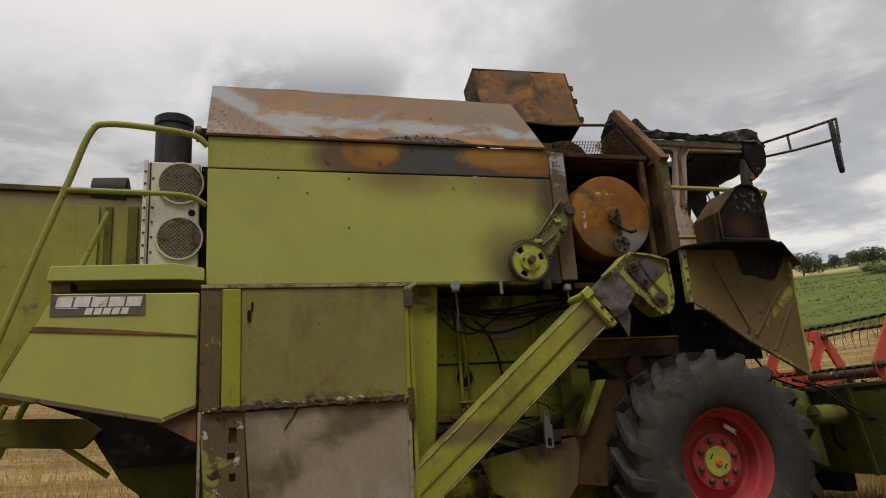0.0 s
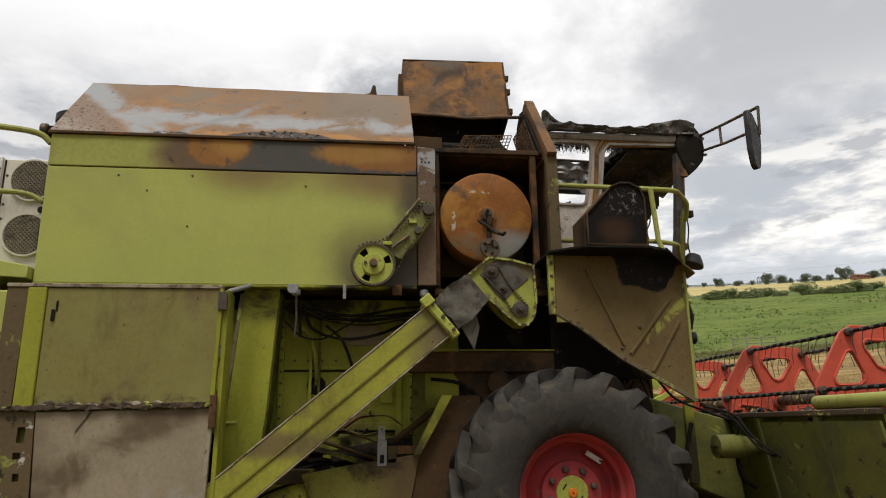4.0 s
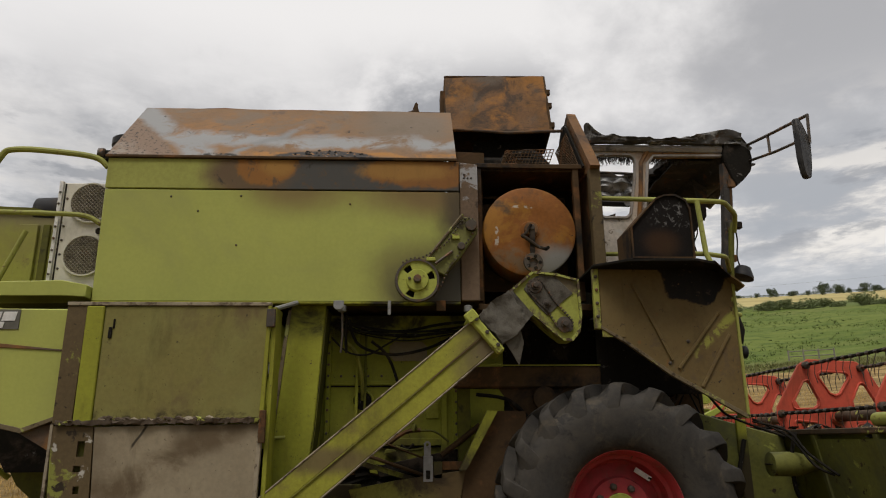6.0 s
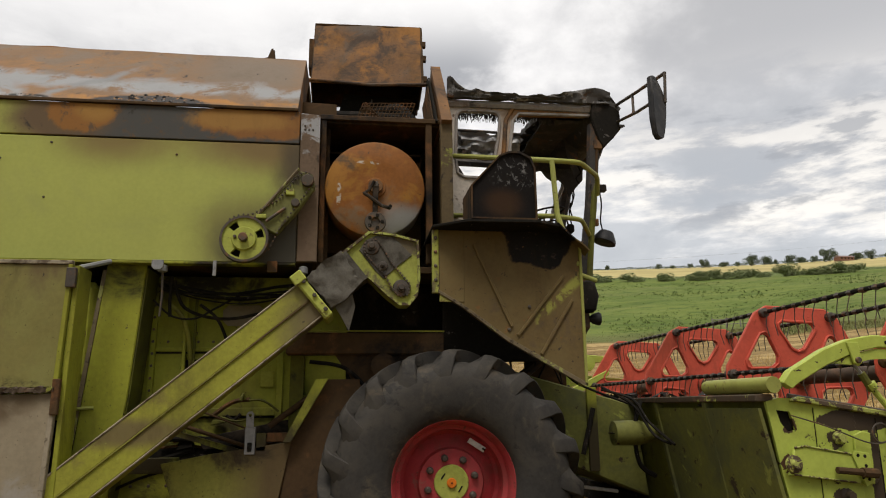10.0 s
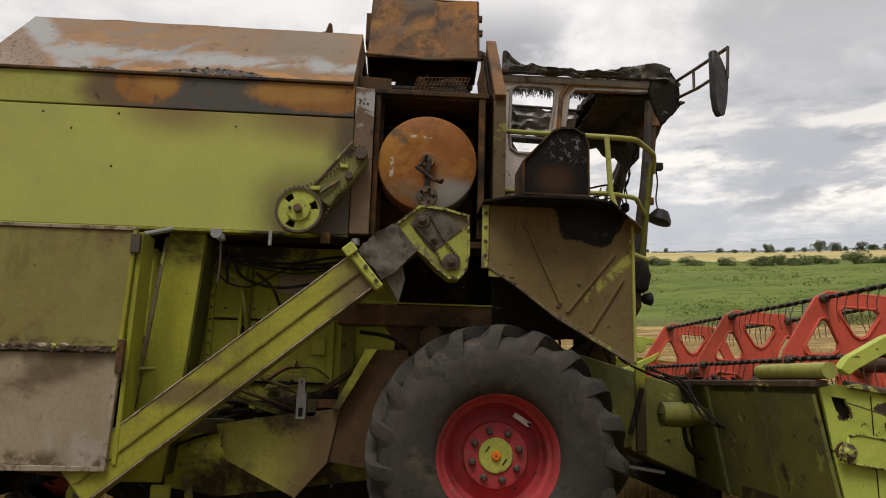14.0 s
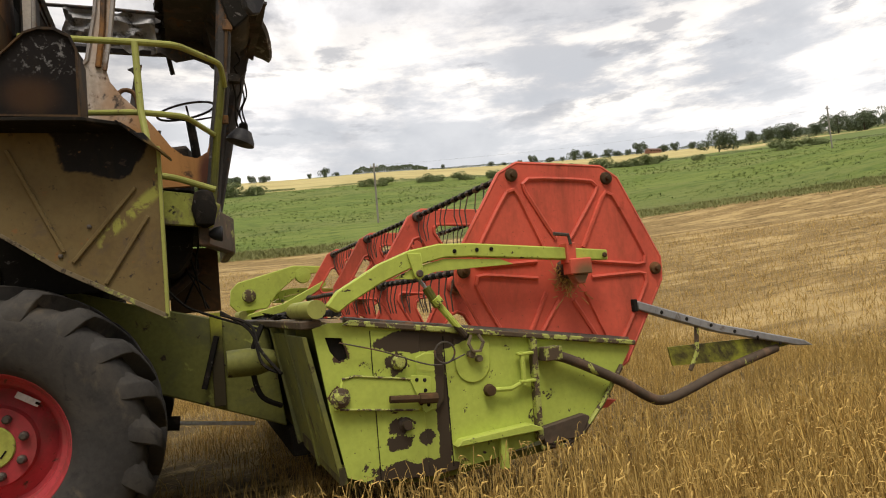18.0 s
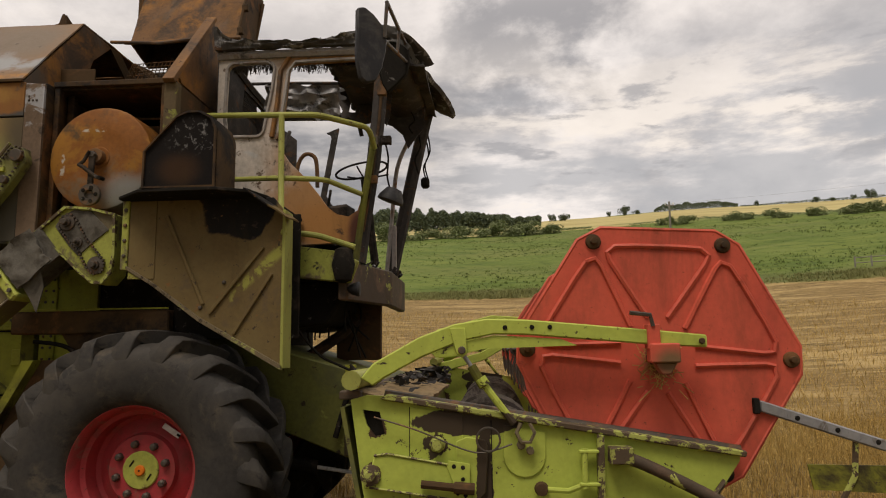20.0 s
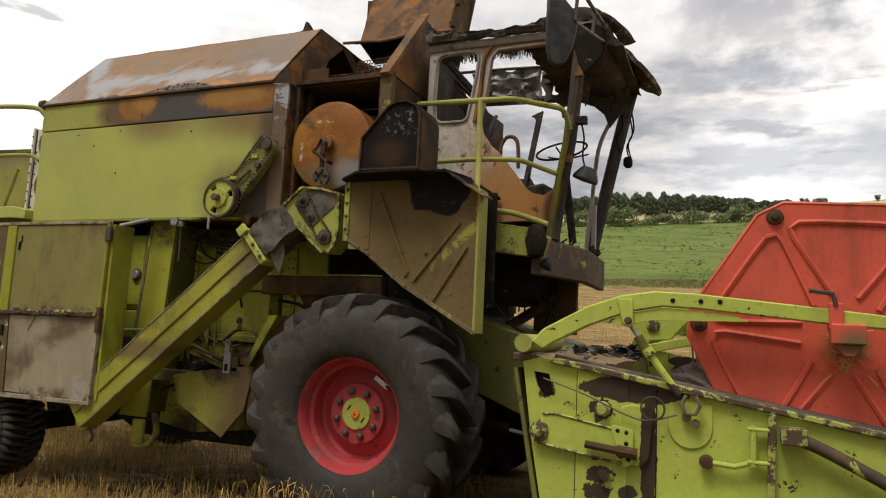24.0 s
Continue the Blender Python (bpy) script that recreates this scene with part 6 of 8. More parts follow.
for k in range(520):
    p = Vector((rng.uniform(0.2, 1.1), YC + 0.04 + rng.uniform(0, 0.06), 3.76))
    tube(bm, [p, p - Vector((rng.uniform(-0.03, 0.03), 0, rng.uniform(0.01, 0.085)))], 0.003, 3)
tagged(part("charred_fluff", bm, cab_soot, roof), kind="stuff")


def visor_bend(i, j):
    return (0.27 * i * smooth01(j, 0.0, 1.0) + 0.02 * noise.noise((i * 6, j * 9, 1)), 0, -0.07 * i * j + 0.03 * math.sin(j * math.pi) + 0.015 * noise.noise((i * 9, j * 12, 6)))


visor = add("cab_front_visor", grid_sheet(B(), (1.44, 0.66, 3.93), (0.20, 0.0, -0.16), (0, 1.52, 0.02), 8, 20, 0.04, visor_bend), roof_ash, "blackened drooping front visor of the cab")
part("visor_side", prism(B(), [(1.38, 3.72), (1.42, 3.94), (1.50, 3.965), (1.58, 3.92), (1.645, 3.82), (1.655, 3.70), (1.63, 3.58), (1.56, 3.50), (1.48, 3.43), (1.44, 3.5)], "xz", 0.66, 0.72, 0.01), soot, visor)
part("visor_lip", crumple(tube(B(), curve([(1.44, 0.72, 3.95), (1.50, 0.82, 4.00), (1.59, 0.98, 4.00), (1.68, 1.14, 3.97), (1.735, 1.283, 3.91)]), 0.065, 8, False, 0.45), 0.015, 9), roof_ash, visor, "warped raised lip with grey ash")
part("visor_hump", crumple(lathe(B(), [(0.02, 0.72), (0.15, 0.75), (0.18, 0.9), (0.20, 1.6), (0.19, 2.1), (0.05, 2.16)], (1.48, 0, 3.79), 14), 0.03, 6), cab_soot, visor)
part("visor_under", grid_sheet(B(), (1.00, 0.80, 3.72), (0.75, 0, -0.03), (0, 1.3, 0.02), 12, 14, 0.02, lambda i, j: (0, 0, 0.05 * noise.noise((i * 7, j * 6, 3)))), cab_soot, visor)
lining = add("hanging_roof_lining", crumple(pierced(B(), [(0.86, 3.95), (0.84, 3.80), (0.89, 3.70), (0.87, 3.60), (0.95, 3.63), (1.08, 3.55), (1.22, 3.58), (1.37, 3.52), (1.46, 3.44), (1.503, 3.31), (1.57, 3.40), (1.655, 3.49), (1.68, 3.90), (1.30, 3.92)], [[(0.95, 3.68), (0.99, 3.80), (1.04, 3.72), (1.01, 3.66)]], "xz", 1.75, 1.77), 0.02, 5), cab_soot, "black roof lining hanging down inside the cab")
part("lining_shred", crumple(prism(B(), [(1.28, 3.72), (1.44, 3.72), (1.43, 3.42), (1.38, 3.34), (1.33, 3.5)], "xz", 1.2, 1.21), 0.03, 7), cab_soot, lining)
bm = grid_sheet(B(), (0.27, 1.38, 3.825), (0.66, 0.03, -0.01), (0.0, 0.07, -0.24), 26, 10, 0.008, lambda i, j: (0.04 * noise.noise((i * 3, j * 2, 7)), 0.05 * math.sin(i * 31) * j * 0.5 + 0.05 * noise.noise((i * 6, j * 5, 2)), 0.06 * j * noise.noise((i * 5, 1, 3)) - 0.06 * j * i))
add("sagging_foil", crumple(bm, 0.012, 9), foil, "crumpled grey foil sheet sagging from a rail under the roof")
add("foil_rail", tube(B(), [(0.14, 1.38, 3.835), (0.6, 1.39, 3.83), (1.05, 1.40, 3.815)], 0.014, 6), cab_soot)
add("rear_lining", crumple(prism(B(), [(0.14, 3.62), (0.30, 3.60), (0.40, 3.45), (0.36, 3.10), (0.40, 2.9), (0.14, 2.8)], "xz", 1.6, 1.62), 0.03, 6), cab_soot)
for p, q in (((0.35, 1.9, 3.55), (0.30, 1.6, 3.1)), ((1.0, 1.9, 3.7), (1.04, 1.95, 3.50))):
    add("bent_bar", tube(B(), [p, q], 0.02, 6), cab_soot)
add("wire_screen", mesh_grid((0.118, 1.20, 3.49), (0, 0.40, 0.02), (0, 0, 0.24), 11, 7, 0.007), cab_soot)

wheel = add("cab_steering_wheel", tube(B(), [(1.125 + 0.225 * math.cos(a * math.pi / 16), 1.5 + 0.225 * math.sin(a * math.pi / 16), 3.04 + 0.05 * math.cos(a * math.pi / 16)) for a in range(32)], 0.010, 6, True), soot, "bare burnt steering wheel ring")
for a in (0.4, 2.5, 4.6):
    part("spoke", tube(B(), [(1.15, 1.5, 2.96), (1.15 + 0.22 * math.cos(a), 1.5 + 0.22 * math.sin(a), 3.02)], 0.008, 6), soot, wheel)
part("column", tube(B(), [(1.15, 1.5, 2.97), (1.20, 1.52, 2.55), (1.24, 1.55, 2.2)], 0.035, 8), soot, wheel)
seat = add("burnt_seat_frame", tube(B(), curve([(0.62, 1.3, 2.7), (0.60, 1.3, 3.0), (0.66, 1.3, 3.14), (0.76, 1.3, 3.10), (0.78, 1.3, 2.85)]), 0.018, 8), rust, "burnt bent seat frame tube")
part("seat_base", crumple(box(B(), 0.5, 0.85, 1.1, 1.6, 2.25, 2.52, 0.03), 0.03, 5), soot, seat)
part("seat_lever", tube(B(), [(0.86, 1.2, 2.4), (0.92, 1.2, 2.8)], 0.012, 6), soot, seat)
add("control_console", crumple(box(B(), 0.85, 1.15, 0.95, 1.15, 2.25, 2.62, 0.03), 0.04, 6), soot)

floor_beam = add("cab_floor_beam", prism(B(), [(0.70, 2.24), (1.12, 2.18), (1.30, 2.10), (1.24, 1.94), (0.72, 2.0)], "xz", 0.48, 0.52, 0.008), gear_paint, "lime sill beam under the cab door")
part("sill_front", prism(B(), [(1.14, 0.50), (1.21, 0.50), (1.43, 1.28), (1.42, 2.2), (1.35, 2.2), (1.36, 1.3)], "xy", 1.82, 2.11, 0.012), header_bare, floor_beam)
part("sill_cylinder", lathe(B(), [(0.02, -0.13), (0.06, -0.11), (0.085, 0.0), (0.06, 0.11), (0.02, 0.13)], (1.19, 0.46, 2.07), 16, "z"), soot, floor_beam)
part("cab_floor", prism(B(), [(0.1, 0.54), (1.13, 0.54), (1.35, 1.3), (1.34, 2.2), (0.1, 2.2)], "xy", 1.98, 2.10), soot, floor_beam)
rng = random.Random(8)
bm = B()
for k in range(40):
    p = Vector((rng.uniform(1.1, 1.22) + 0.2 * k / 40, 0.6 + 1.4 * k / 40, 2.10))
    q = p + Vector((rng.uniform(-0.08, 0.08), rng.uniform(-0.08, 0.08), rng.uniform(0.02, 0.10)))
    tube(bm, [p, q], rng.uniform(0.006, 0.018), 5)
part("charred_rubble", bm, char, floor_beam)
for k in range(16):
    p = Vector((rng.uniform(0.55, 1.2), rng.uniform(0.7, 1.9), 1.9))
    add("hanging_hose", tube(B(), curve([p, p + Vector((rng.uniform(-0.1, 0.1), 0, -0.15)), p + Vector((rng.uniform(-0.2, 0.2), 0.05, -rng.uniform(0.25, 0.5)))], 4), 0.008, 5), soot)
add("cab_underbody", prism(B(), [(0.55, 1.98), (1.12, 1.98), (1.10, 1.80), (1.0, 1.66), (0.65, 1.62)], "xz", 0.72, 2.0, 0.02), soot)
add("slanted_stay", tube(B(), [(0.72, 1.25, 1.40), (1.0, 1.35, 1.60), (1.12, 1.4, 1.72)], 0.045, 8), rust_dark)
add("under_cab_plate", box(B(), 0.92, 1.30, 1.48, 1.56, 1.38, 1.9), rust_dark)

# handrails
def bent(pts, r=0.07):
    """A tube line of straight runs with short bends."""
    pts = [Vector(p) for p in pts]
    out = [pts[0]]
    for a, b, c in zip(pts, pts[1:], pts[2:]):
        p, q = b + (a - b).normalized() * r, b + (c - b).normalized() * r
        out += [p.lerp(b, t).lerp(b.lerp(q, t), t) for t in (0.0, 0.25, 0.5, 0.75, 1.0)]
    return out + [pts[-1]]


rail = add("platform_handrail", tube(B(), bent([(0.125, 0.51, 3.24), (0.83, 0.09, 3.075), (1.07, 0.125, 3.08), (1.36, 0.53, 3.11), (1.385, 0.64, 2.98)]), 0.021, 10), rail_paint, "olive tubular handrail round the cab platform")
part("rail_mid", tube(B(), bent([(0.15, 0.72, 2.79), (0.83, 0.075, 2.625), (1.10, 0.25, 2.65), (1.31, 0.66, 2.62)]), 0.019, 10), rail_paint, rail)
part("rail_post", tube(B(), [(0.83, 0.09, 3.075), (0.845, 0.06, 2.63), (0.88, -0.04, 2.38), (0.93, -0.13, 2.2)], 0.021, 10), rail_paint, rail)
part("rail_foot", tube(B(), bent([(0.75, 0.45, 2.32), (1.0, 0.45, 2.29), (1.27, 0.47, 2.20)]), 0.022, 10), rail_paint, rail)
part("rail_clamp", box(B(), 1.35, 1.41, 0.64, 0.70, 3.01, 3.09), steel, rail)
part("front_post", tube(B(), [(1.38, 0.66, 3.07), (1.31, 0.63, 2.60), (1.25, 0.60, 2.1)], 0.026, 8), olive_dark, rail)

# mirrors and lamps
arm = add("mirror_arm", tube(B(), [(1.62, 0.72, 3.84), (1.62, 0.2, 3.745), (1.62, -0.30, 3.66)], 0.014, 8), steel, "black tubular mirror arm")
part("arm_tube", tube(B(), [(1.63, 0.72, 3.69), (1.60, 0.2, 3.56), (1.557, -0.315, 3.45)], 0.013, 8), steel, arm)
part("arm_tube", tube(B(), [(1.62, 0.30, 3.763), (1.61, 0.28, 3.58)], 0.012, 8), steel, arm)
part("arm_tube", tube(B(), [(1.62, -0.30, 3.66), (1.605, -0.30, 3.42)], 0.012, 8), steel, arm)
HEAD = [(-0.12, 0.23), (-0.06, 0.25), (0.02, 0.215), (0.09, 0.16), (0.125, 0.07), (0.12, -0.03), (0.085, -0.13), (0.03, -0.22), (-0.05, -0.25), (-0.10, -0.22), (-0.13, -0.10), (-0.125, 0.10)]
bm = prism(B(), HEAD, "xz", -0.02, 0.02, 0.010)
bmesh.ops.transform(bm, matrix=Matrix.Translation((1.524, -0.335, 3.345)) @ Matrix.Rotation(radians(38), 4, "Z") @ Matrix.Diagonal((0.86, 1, 1, 1)), verts=bm.verts)
part("mirror_head", crumple(bm, 0.008, 9), black_plastic, arm, "melted black mirror head")
lamp = add("hanging_lamp", tube(B(), curve([(1.44, 0.74, 3.10), (1.47, 0.77, 2.95), (1.46, 0.79, 2.80), (1.48, 0.80, 2.70)]), 0.007, 6), soot, "work lamp hanging by its cable")
part("lamp_bracket", box(B(), 1.42, 1.50, 0.70, 0.76, 3.04, 3.10), soot, lamp)
bm = lathe(B(), [(0.02, -0.08), (0.06, -0.07), (0.10, 0.0), (0.105, 0.03), (0.02, 0.035)], (0, 0, 0), 16, "z")
bmesh.ops.transform(bm, matrix=Matrix.Translation((1.49, 0.80, 2.63)) @ Matrix.Rotation(radians(200), 4, "Y"), verts=bm.verts)
part("lamp_head", bm, black_plastic, lamp)
for x0, y0, z0, ln_ in ((1.58, 1.9, 3.55, 0.45), (1.65, 2.15, 3.6, 0.5), (1.56, 1.6, 3.6, 0.2), (1.63, 2.2, 3.55, 0.45)):
    add("dangling_wire", tube(B(), curve([(x0, y0, z0), (x0 + 0.03, y0, z0 - ln_ * 0.4), (x0 - 0.02, y0, z0 - ln_ * 0.7), (x0 + 0.01, y0, z0 - ln_)]), 0.008, 5), soot)
add("burnt_fitting", box(B(), 1.59, 1.67, 2.1, 2.2, 3.02, 3.12, 0.02), soot)
add("side_lamp", lathe(B(), [(0.015, 0.44), (0.04, 0.455), (0.045, 0.48), (0.02, 0.52)], (1.22, 0, 2.03), 16), soot)
add("low_lamp", lathe(B(), [(0.015, -0.03), (0.04, 0.0), (0.055, 0.05), (0.05, 0.06), (0.02, 0.065)], (1.24, 0.52, 1.90), 16, "x"), black_plastic)

# feeder house down to the header
feeder = add("feeder_house", prism(B(), [(-0.1, 1.72), (0.68, 1.47), (1.58, 1.22), (1.66, 0.52), (0.80, 0.86), (-0.1, 1.15)], "xz", 0.62, 2.1, 0.01), header_back, "sooty olive feeder house")
part("feeder_strip", box(B(), 1.18, 1.26, 0.59, 0.62, 0.72, 1.36), olive, feeder)
part("feeder_strip", tube(B(), [(1.22, 0.57, 1.2), (1.12, 0.57, 0.85)], 0.02, 6), soot, feeder)
for c in (curve([(0.8, 0.45, 1.7), (1.0, 0.48, 1.45), (1.15, 0.52, 1.36), (1.5, 0.45, 1.22)]),):
    add("hydraulic_hose", tube(B(), c, 0.010, 6), soot)
ram = add("lift_cylinder", tube(B(), [(0.2, 0.75, 0.72), (0.95, 0.75, 0.62)], 0.05, 10), soot)
# white colour stands in for the shine of the chrome rod
part("ram_rod", tube(B(), [(0.95, 0.75, 0.62), (1.45, 0.75, 0.55)], 0.014, 8), white_paint, ram, "chrome ram rod coloured white for its shine")

# ---- rear of the machine ----
rear = add("rear_side_panel", prism(B(), [(-3.945, 1.37), (-3.945, 2.145), (-4.86, 2.15), (-5.16, 1.52), (-4.17, 1.29)], "xz", -0.06, -0.035, 0.01), lime_side, "lime rear side panel with a dark sticker and rubbed-off paint")
part("panel_crease", prism(B(), [(-4.98, 1.90), (-3.96, 1.84), (-3.96, 1.85), (-4.5, 1.905), (-4.96, 1.935)], "xz", -0.068, -0.058, 0.002), rust, rear)
part("panel_bottom_lip", prism(B(), [(-3.95, 1.36), (-4.17, 1.275), (-5.17, 1.505), (-5.16, 1.535), (-4.17, 1.31), (-3.95, 1.39)], "xz", -0.068, 0.0, 0.003), worn_lip, rear)
part("panel_return", prism(B(), [(-4.85, 2.15), (-4.88, 2.15), (-5.19, 1.52), (-5.16, 1.52)], "xz", -0.06, 0.4), olive, rear)
part("sticker", box(B(), -4.87, -4.29, -0.066, -0.0605, 1.995, 2.140, 0.001), sign_grey, rear)
for x0, x1, z0, z1 in ((-4.845, -4.315, 2.056, 2.122), (-4.67, -4.395, 2.004, 2.048)):
    n = 5
    for k in range(n):
        a, b = x0 + (x1 - x0) * k / n + 0.006, x0 + (x1 - x0) * (k + 1) / n - 0.006
        part("sticker_block", prism(B(), [(a, z0), (b, z0), (b + 0.012, z1), (a + 0.012, z1)], "xz", -0.0695, -0.0665), white_paint, rear)
part("sticker_bar", box(B(), -4.83, -4.70, -0.0695, -0.0665, 2.045, 2.050, 0.0), white_paint, rear)
part("sticker_bar", box(B(), -4.82, -4.60, -0.0695, -0.0665, 2.124, 2.128, 0.0), white_paint, rear)
add("rear_inner_panel", prism(B(), [(-3.95, 2.2), (-4.90, 2.2), (-5.10, 1.50), (-4.74, 1.36), (-4.5, 1.0), (-3.95, 1.0)], "xz", 0.44, 0.48), soot)
add("rear_frame_beam", prism(B(), [(-6.6, 1.45), (-4.72, 1.355), (-4.60, 1.27), (-4.72, 1.15), (-6.6, 1.30)], "xz", 0.40, 0.46, 0.006), olive_dark, "olive frame beam darkened as in shade below the rear side panel")
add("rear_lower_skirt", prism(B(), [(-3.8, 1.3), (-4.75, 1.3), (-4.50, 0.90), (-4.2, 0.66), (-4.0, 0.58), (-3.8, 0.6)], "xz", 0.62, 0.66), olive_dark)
add("rear_burnt_bracket", prism(B(), [(-3.95, 1.35), (-4.2, 1.28), (-3.95, 1.14)], "xz", -0.03, 0.0), rust)
step = add("rear_platform", prism(B(), [(-4.95, 2.27), (-4.93, 2.375), (-4.12, 2.395), (-3.93, 2.36), (-3.93, 2.265), (-4.10, 2.275)], "xz", 0.10, 0.40, 0.006), lime_side, "lime maintenance platform at the rear")
part("platform_deck", box(B(), -4.9, -3.94, 0.40, 0.95, 2.30, 2.36), olive_dark, step)
part("platform_bracket", box(B(), -4.92, -4.80, 0.12, 0.3, 2.19, 2.28), rust_dark, step)
hand = add("rear_handrail", tube(B(), curve([(-3.93, 0.20, 3.35), (-4.02, 0.18, 3.42), (-4.25, 0.15, 3.45), (-4.62, 0.12, 3.46), (-4.74, 0.12, 3.38), (-4.86, 0.12, 3.0), (-5.02, 0.12, 2.5), (-5.24, 0.14, 1.8), (-5.4, 0.2, 1.3)]), 0.024, 10), rail_paint, "olive tubular handrail of the rear ladder")
part("rail_bar", tube(B(), curve([(-3.93, 0.20, 2.87), (-4.05, 0.18, 2.93), (-4.3, 0.14, 2.935), (-4.88, 0.12, 2.94)]), 0.020, 10), rail_paint, hand)
part("rail_stay", tube(B(), [(-4.66, 0.5, 2.90), (-4.86, 0.5, 2.38)], 0.020, 10), rail_paint, hand)
ladder = add("access_ladder", tube(B(), [(-5.1, 0.45, 1.5), (-5.7, 0.62, 0.15)], 0.024, 8), olive, "olive tubular access ladder")
part("ladder_rail", tube(B(), [(-5.35, 0.85, 1.5), (-5.95, 1.0, 0.15)], 0.024, 8), olive, ladder)
for f in (0.15, 0.4, 0.66, 0.92):
    p, q = Vector((-5.1, 0.45, 1.5)).lerp((-5.7, 0.62, 0.15), f), Vector((-5.35, 0.85, 1.5)).lerp((-5.95, 1.0, 0.15), f)
    part("ladder_rung", tube(B(), [p, q], 0.022, 8), olive, ladder)
part("ladder_brace", tube(B(), [(-5.1, 0.5, 1.35), (-4.6, 0.7, 0.95)], 0.022, 8), olive, ladder)

fan = add("cooler_cabinet", box(B(), -4.40, -4.0, 0.46, 0.72, 2.37, 3.31, 0.01), cream_paint, "dirty cream cooler cabinet with two round fan grilles")
for z in (3.13, 2.68):
    c = (-4.14, 0.455, z)
    part("fan_recess", disc(B(), c[0], z, 0.45, 0.462, 0.165, 28), fan_grey, fan)
    bm = lathe(B(), [(0.158, 0.448), (0.163, 0.435), (0.175, 0.435), (0.178, 0.455)], (c[0], 0, z), 32, close=False)
    part("fan_rim", bm, cream_paint, fan)
    bm = B()
    for k in range(-7, 8):
        d = k * 0.022
        h = math.sqrt(max(0, 0.16 ** 2 - d * d))
        for s in (1, -1):
            tube(bm, [(c[0] + (d - h * s) * 0.7071, 0.44, z + (d * s + h) * 0.7071), (c[0] + (d + h * s) * 0.7071, 0.44, z + (d * s - h) * 0.7071)], 0.005, 4)
    part("fan_grille", bm, fan_grey, fan)
    part("fan_motor", disc(B(), c[0], z, 0.442, 0.456, 0.05, 14), steel, fan)
part("cabinet_hole", disc(B(), -4.055, 2.89, 0.452, 0.462, 0.028, 14), soot, fan)
part("cabinet_edge", box(B(), -4.415, -4.385, 0.44, 0.72, 2.37, 3.32, 0.004), white_paint, fan)
part("edge_gap", box(B(), -4.372, -4.362, 0.453, 0.463, 2.4, 3.3, 0.0), soot, fan)
rivets("rivet", [(-4.40, 0.44, 2.42 + 0.1 * k) for k in range(9)] + [(-4.345, 0.46, 2.45 + 0.12 * k) for k in range(7)], steel, fan, 0.011)
part("cabinet_latch", tube(B(), [(-4.18, 0.45, 3.26), (-4.155, 0.45, 3.29), (-4.13, 0.45, 3.26)], 0.006, 6), steel, fan)
# gap beside the cabinet filled with black as its shadow
add("cabinet_shadow_fill", box(B(), -3.99, -3.93, 0.5, 0.8, 2.4, 3.3), soot)
stack = add("air_intake_stack", lathe(B(), [(0.02, 3.2), (0.155, 3.2), (0.165, 3.24), (0.165, 4.12), (0.155, 4.15), (0.02, 4.16)], (-4.32, 1.50, 0), 32, "z"), black_plastic, "black cylindrical air intake stack")
part("stack_cap", lathe(B(), [(0.16, 4.06), (0.178, 4.08), (0.178, 4.15), (0.15, 4.17), (0.01, 4.17)], (-4.32, 1.50, 0), 32, "z"), black_plastic, stack)
part("stack_foot", lathe(B(), [(0.12, 2.3), (0.13, 3.25)], (-4.32, 1.50, 0), 24, "z"), black_plastic, stack)
motor = add("rear_motor", lathe(B(), [(0.02, -0.16), (0.13, -0.15), (0.14, 0.12), (0.03, 0.14)], (-4.75, 1.1, 3.26), 20, "x"), black_plastic)
part("motor_mount", box(B(), -4.82, -4.5, 1.05, 1.2, 2.4, 3.14), soot, motor)
straw = add("straw_hood", prism(B(), [(-3.95, 2.2), (-3.95, 3.02), (-4.3, 3.20), (-7.4, 3.30), (-8.2, 2.6), (-8.0, 1.5), (-5.3, 1.6)], "xz", 1.0, 2.3, 0.02), straw_paint, "large olive straw hood at the rear")
part("hood_fold", box(B(), -4.98, -4.82, 0.96, 1.0, 2.2, 3.1), straw_paint, straw)
part("hood_fold", box(B(), -4.6, -4.52, 0.96, 1.0, 2.2, 3.1), olive_dark, straw)
part("hood_rim", prism(B(), [(-3.95, 3.02), (-4.3, 3.20), (-7.4, 3.30), (-7.4, 3.34), (-4.3, 3.24), (-3.95, 3.06)], "xz", 0.97, 1.03), olive_dark, straw)
part("hood_top_sheet", prism(B(), [(-4.3, 3.203), (-7.4, 3.303), (-7.4, 3.325), (-4.3, 3.225)], "xz", 1.03, 2.31), rust_dark, straw)
part("hood_fold", box(B(), -4.78, -4.72, 0.97, 1.0, 2.2, 3.1), olive_dark, straw)
add("tank_bracket", box(B(), -4.02, -3.93, 0.2, 0.3, 3.42, 3.50), soot)
add("bracket_knob", lathe(B(), [(0.02, -0.03), (0.05, -0.02), (0.05, 0.02), (0.02, 0.03)], (-4.0, 0.22, 3.47), 12, "x"), steel)
# ---- cutting header ----
header = thing("cutting_header", (2.3, 1.4, 0.42), "lime green grain header with a red reel and chipped paint", "header")


def hp(name, bm, material, label="", smooth=True):
    return part(name, bm, material, header, label, smooth)


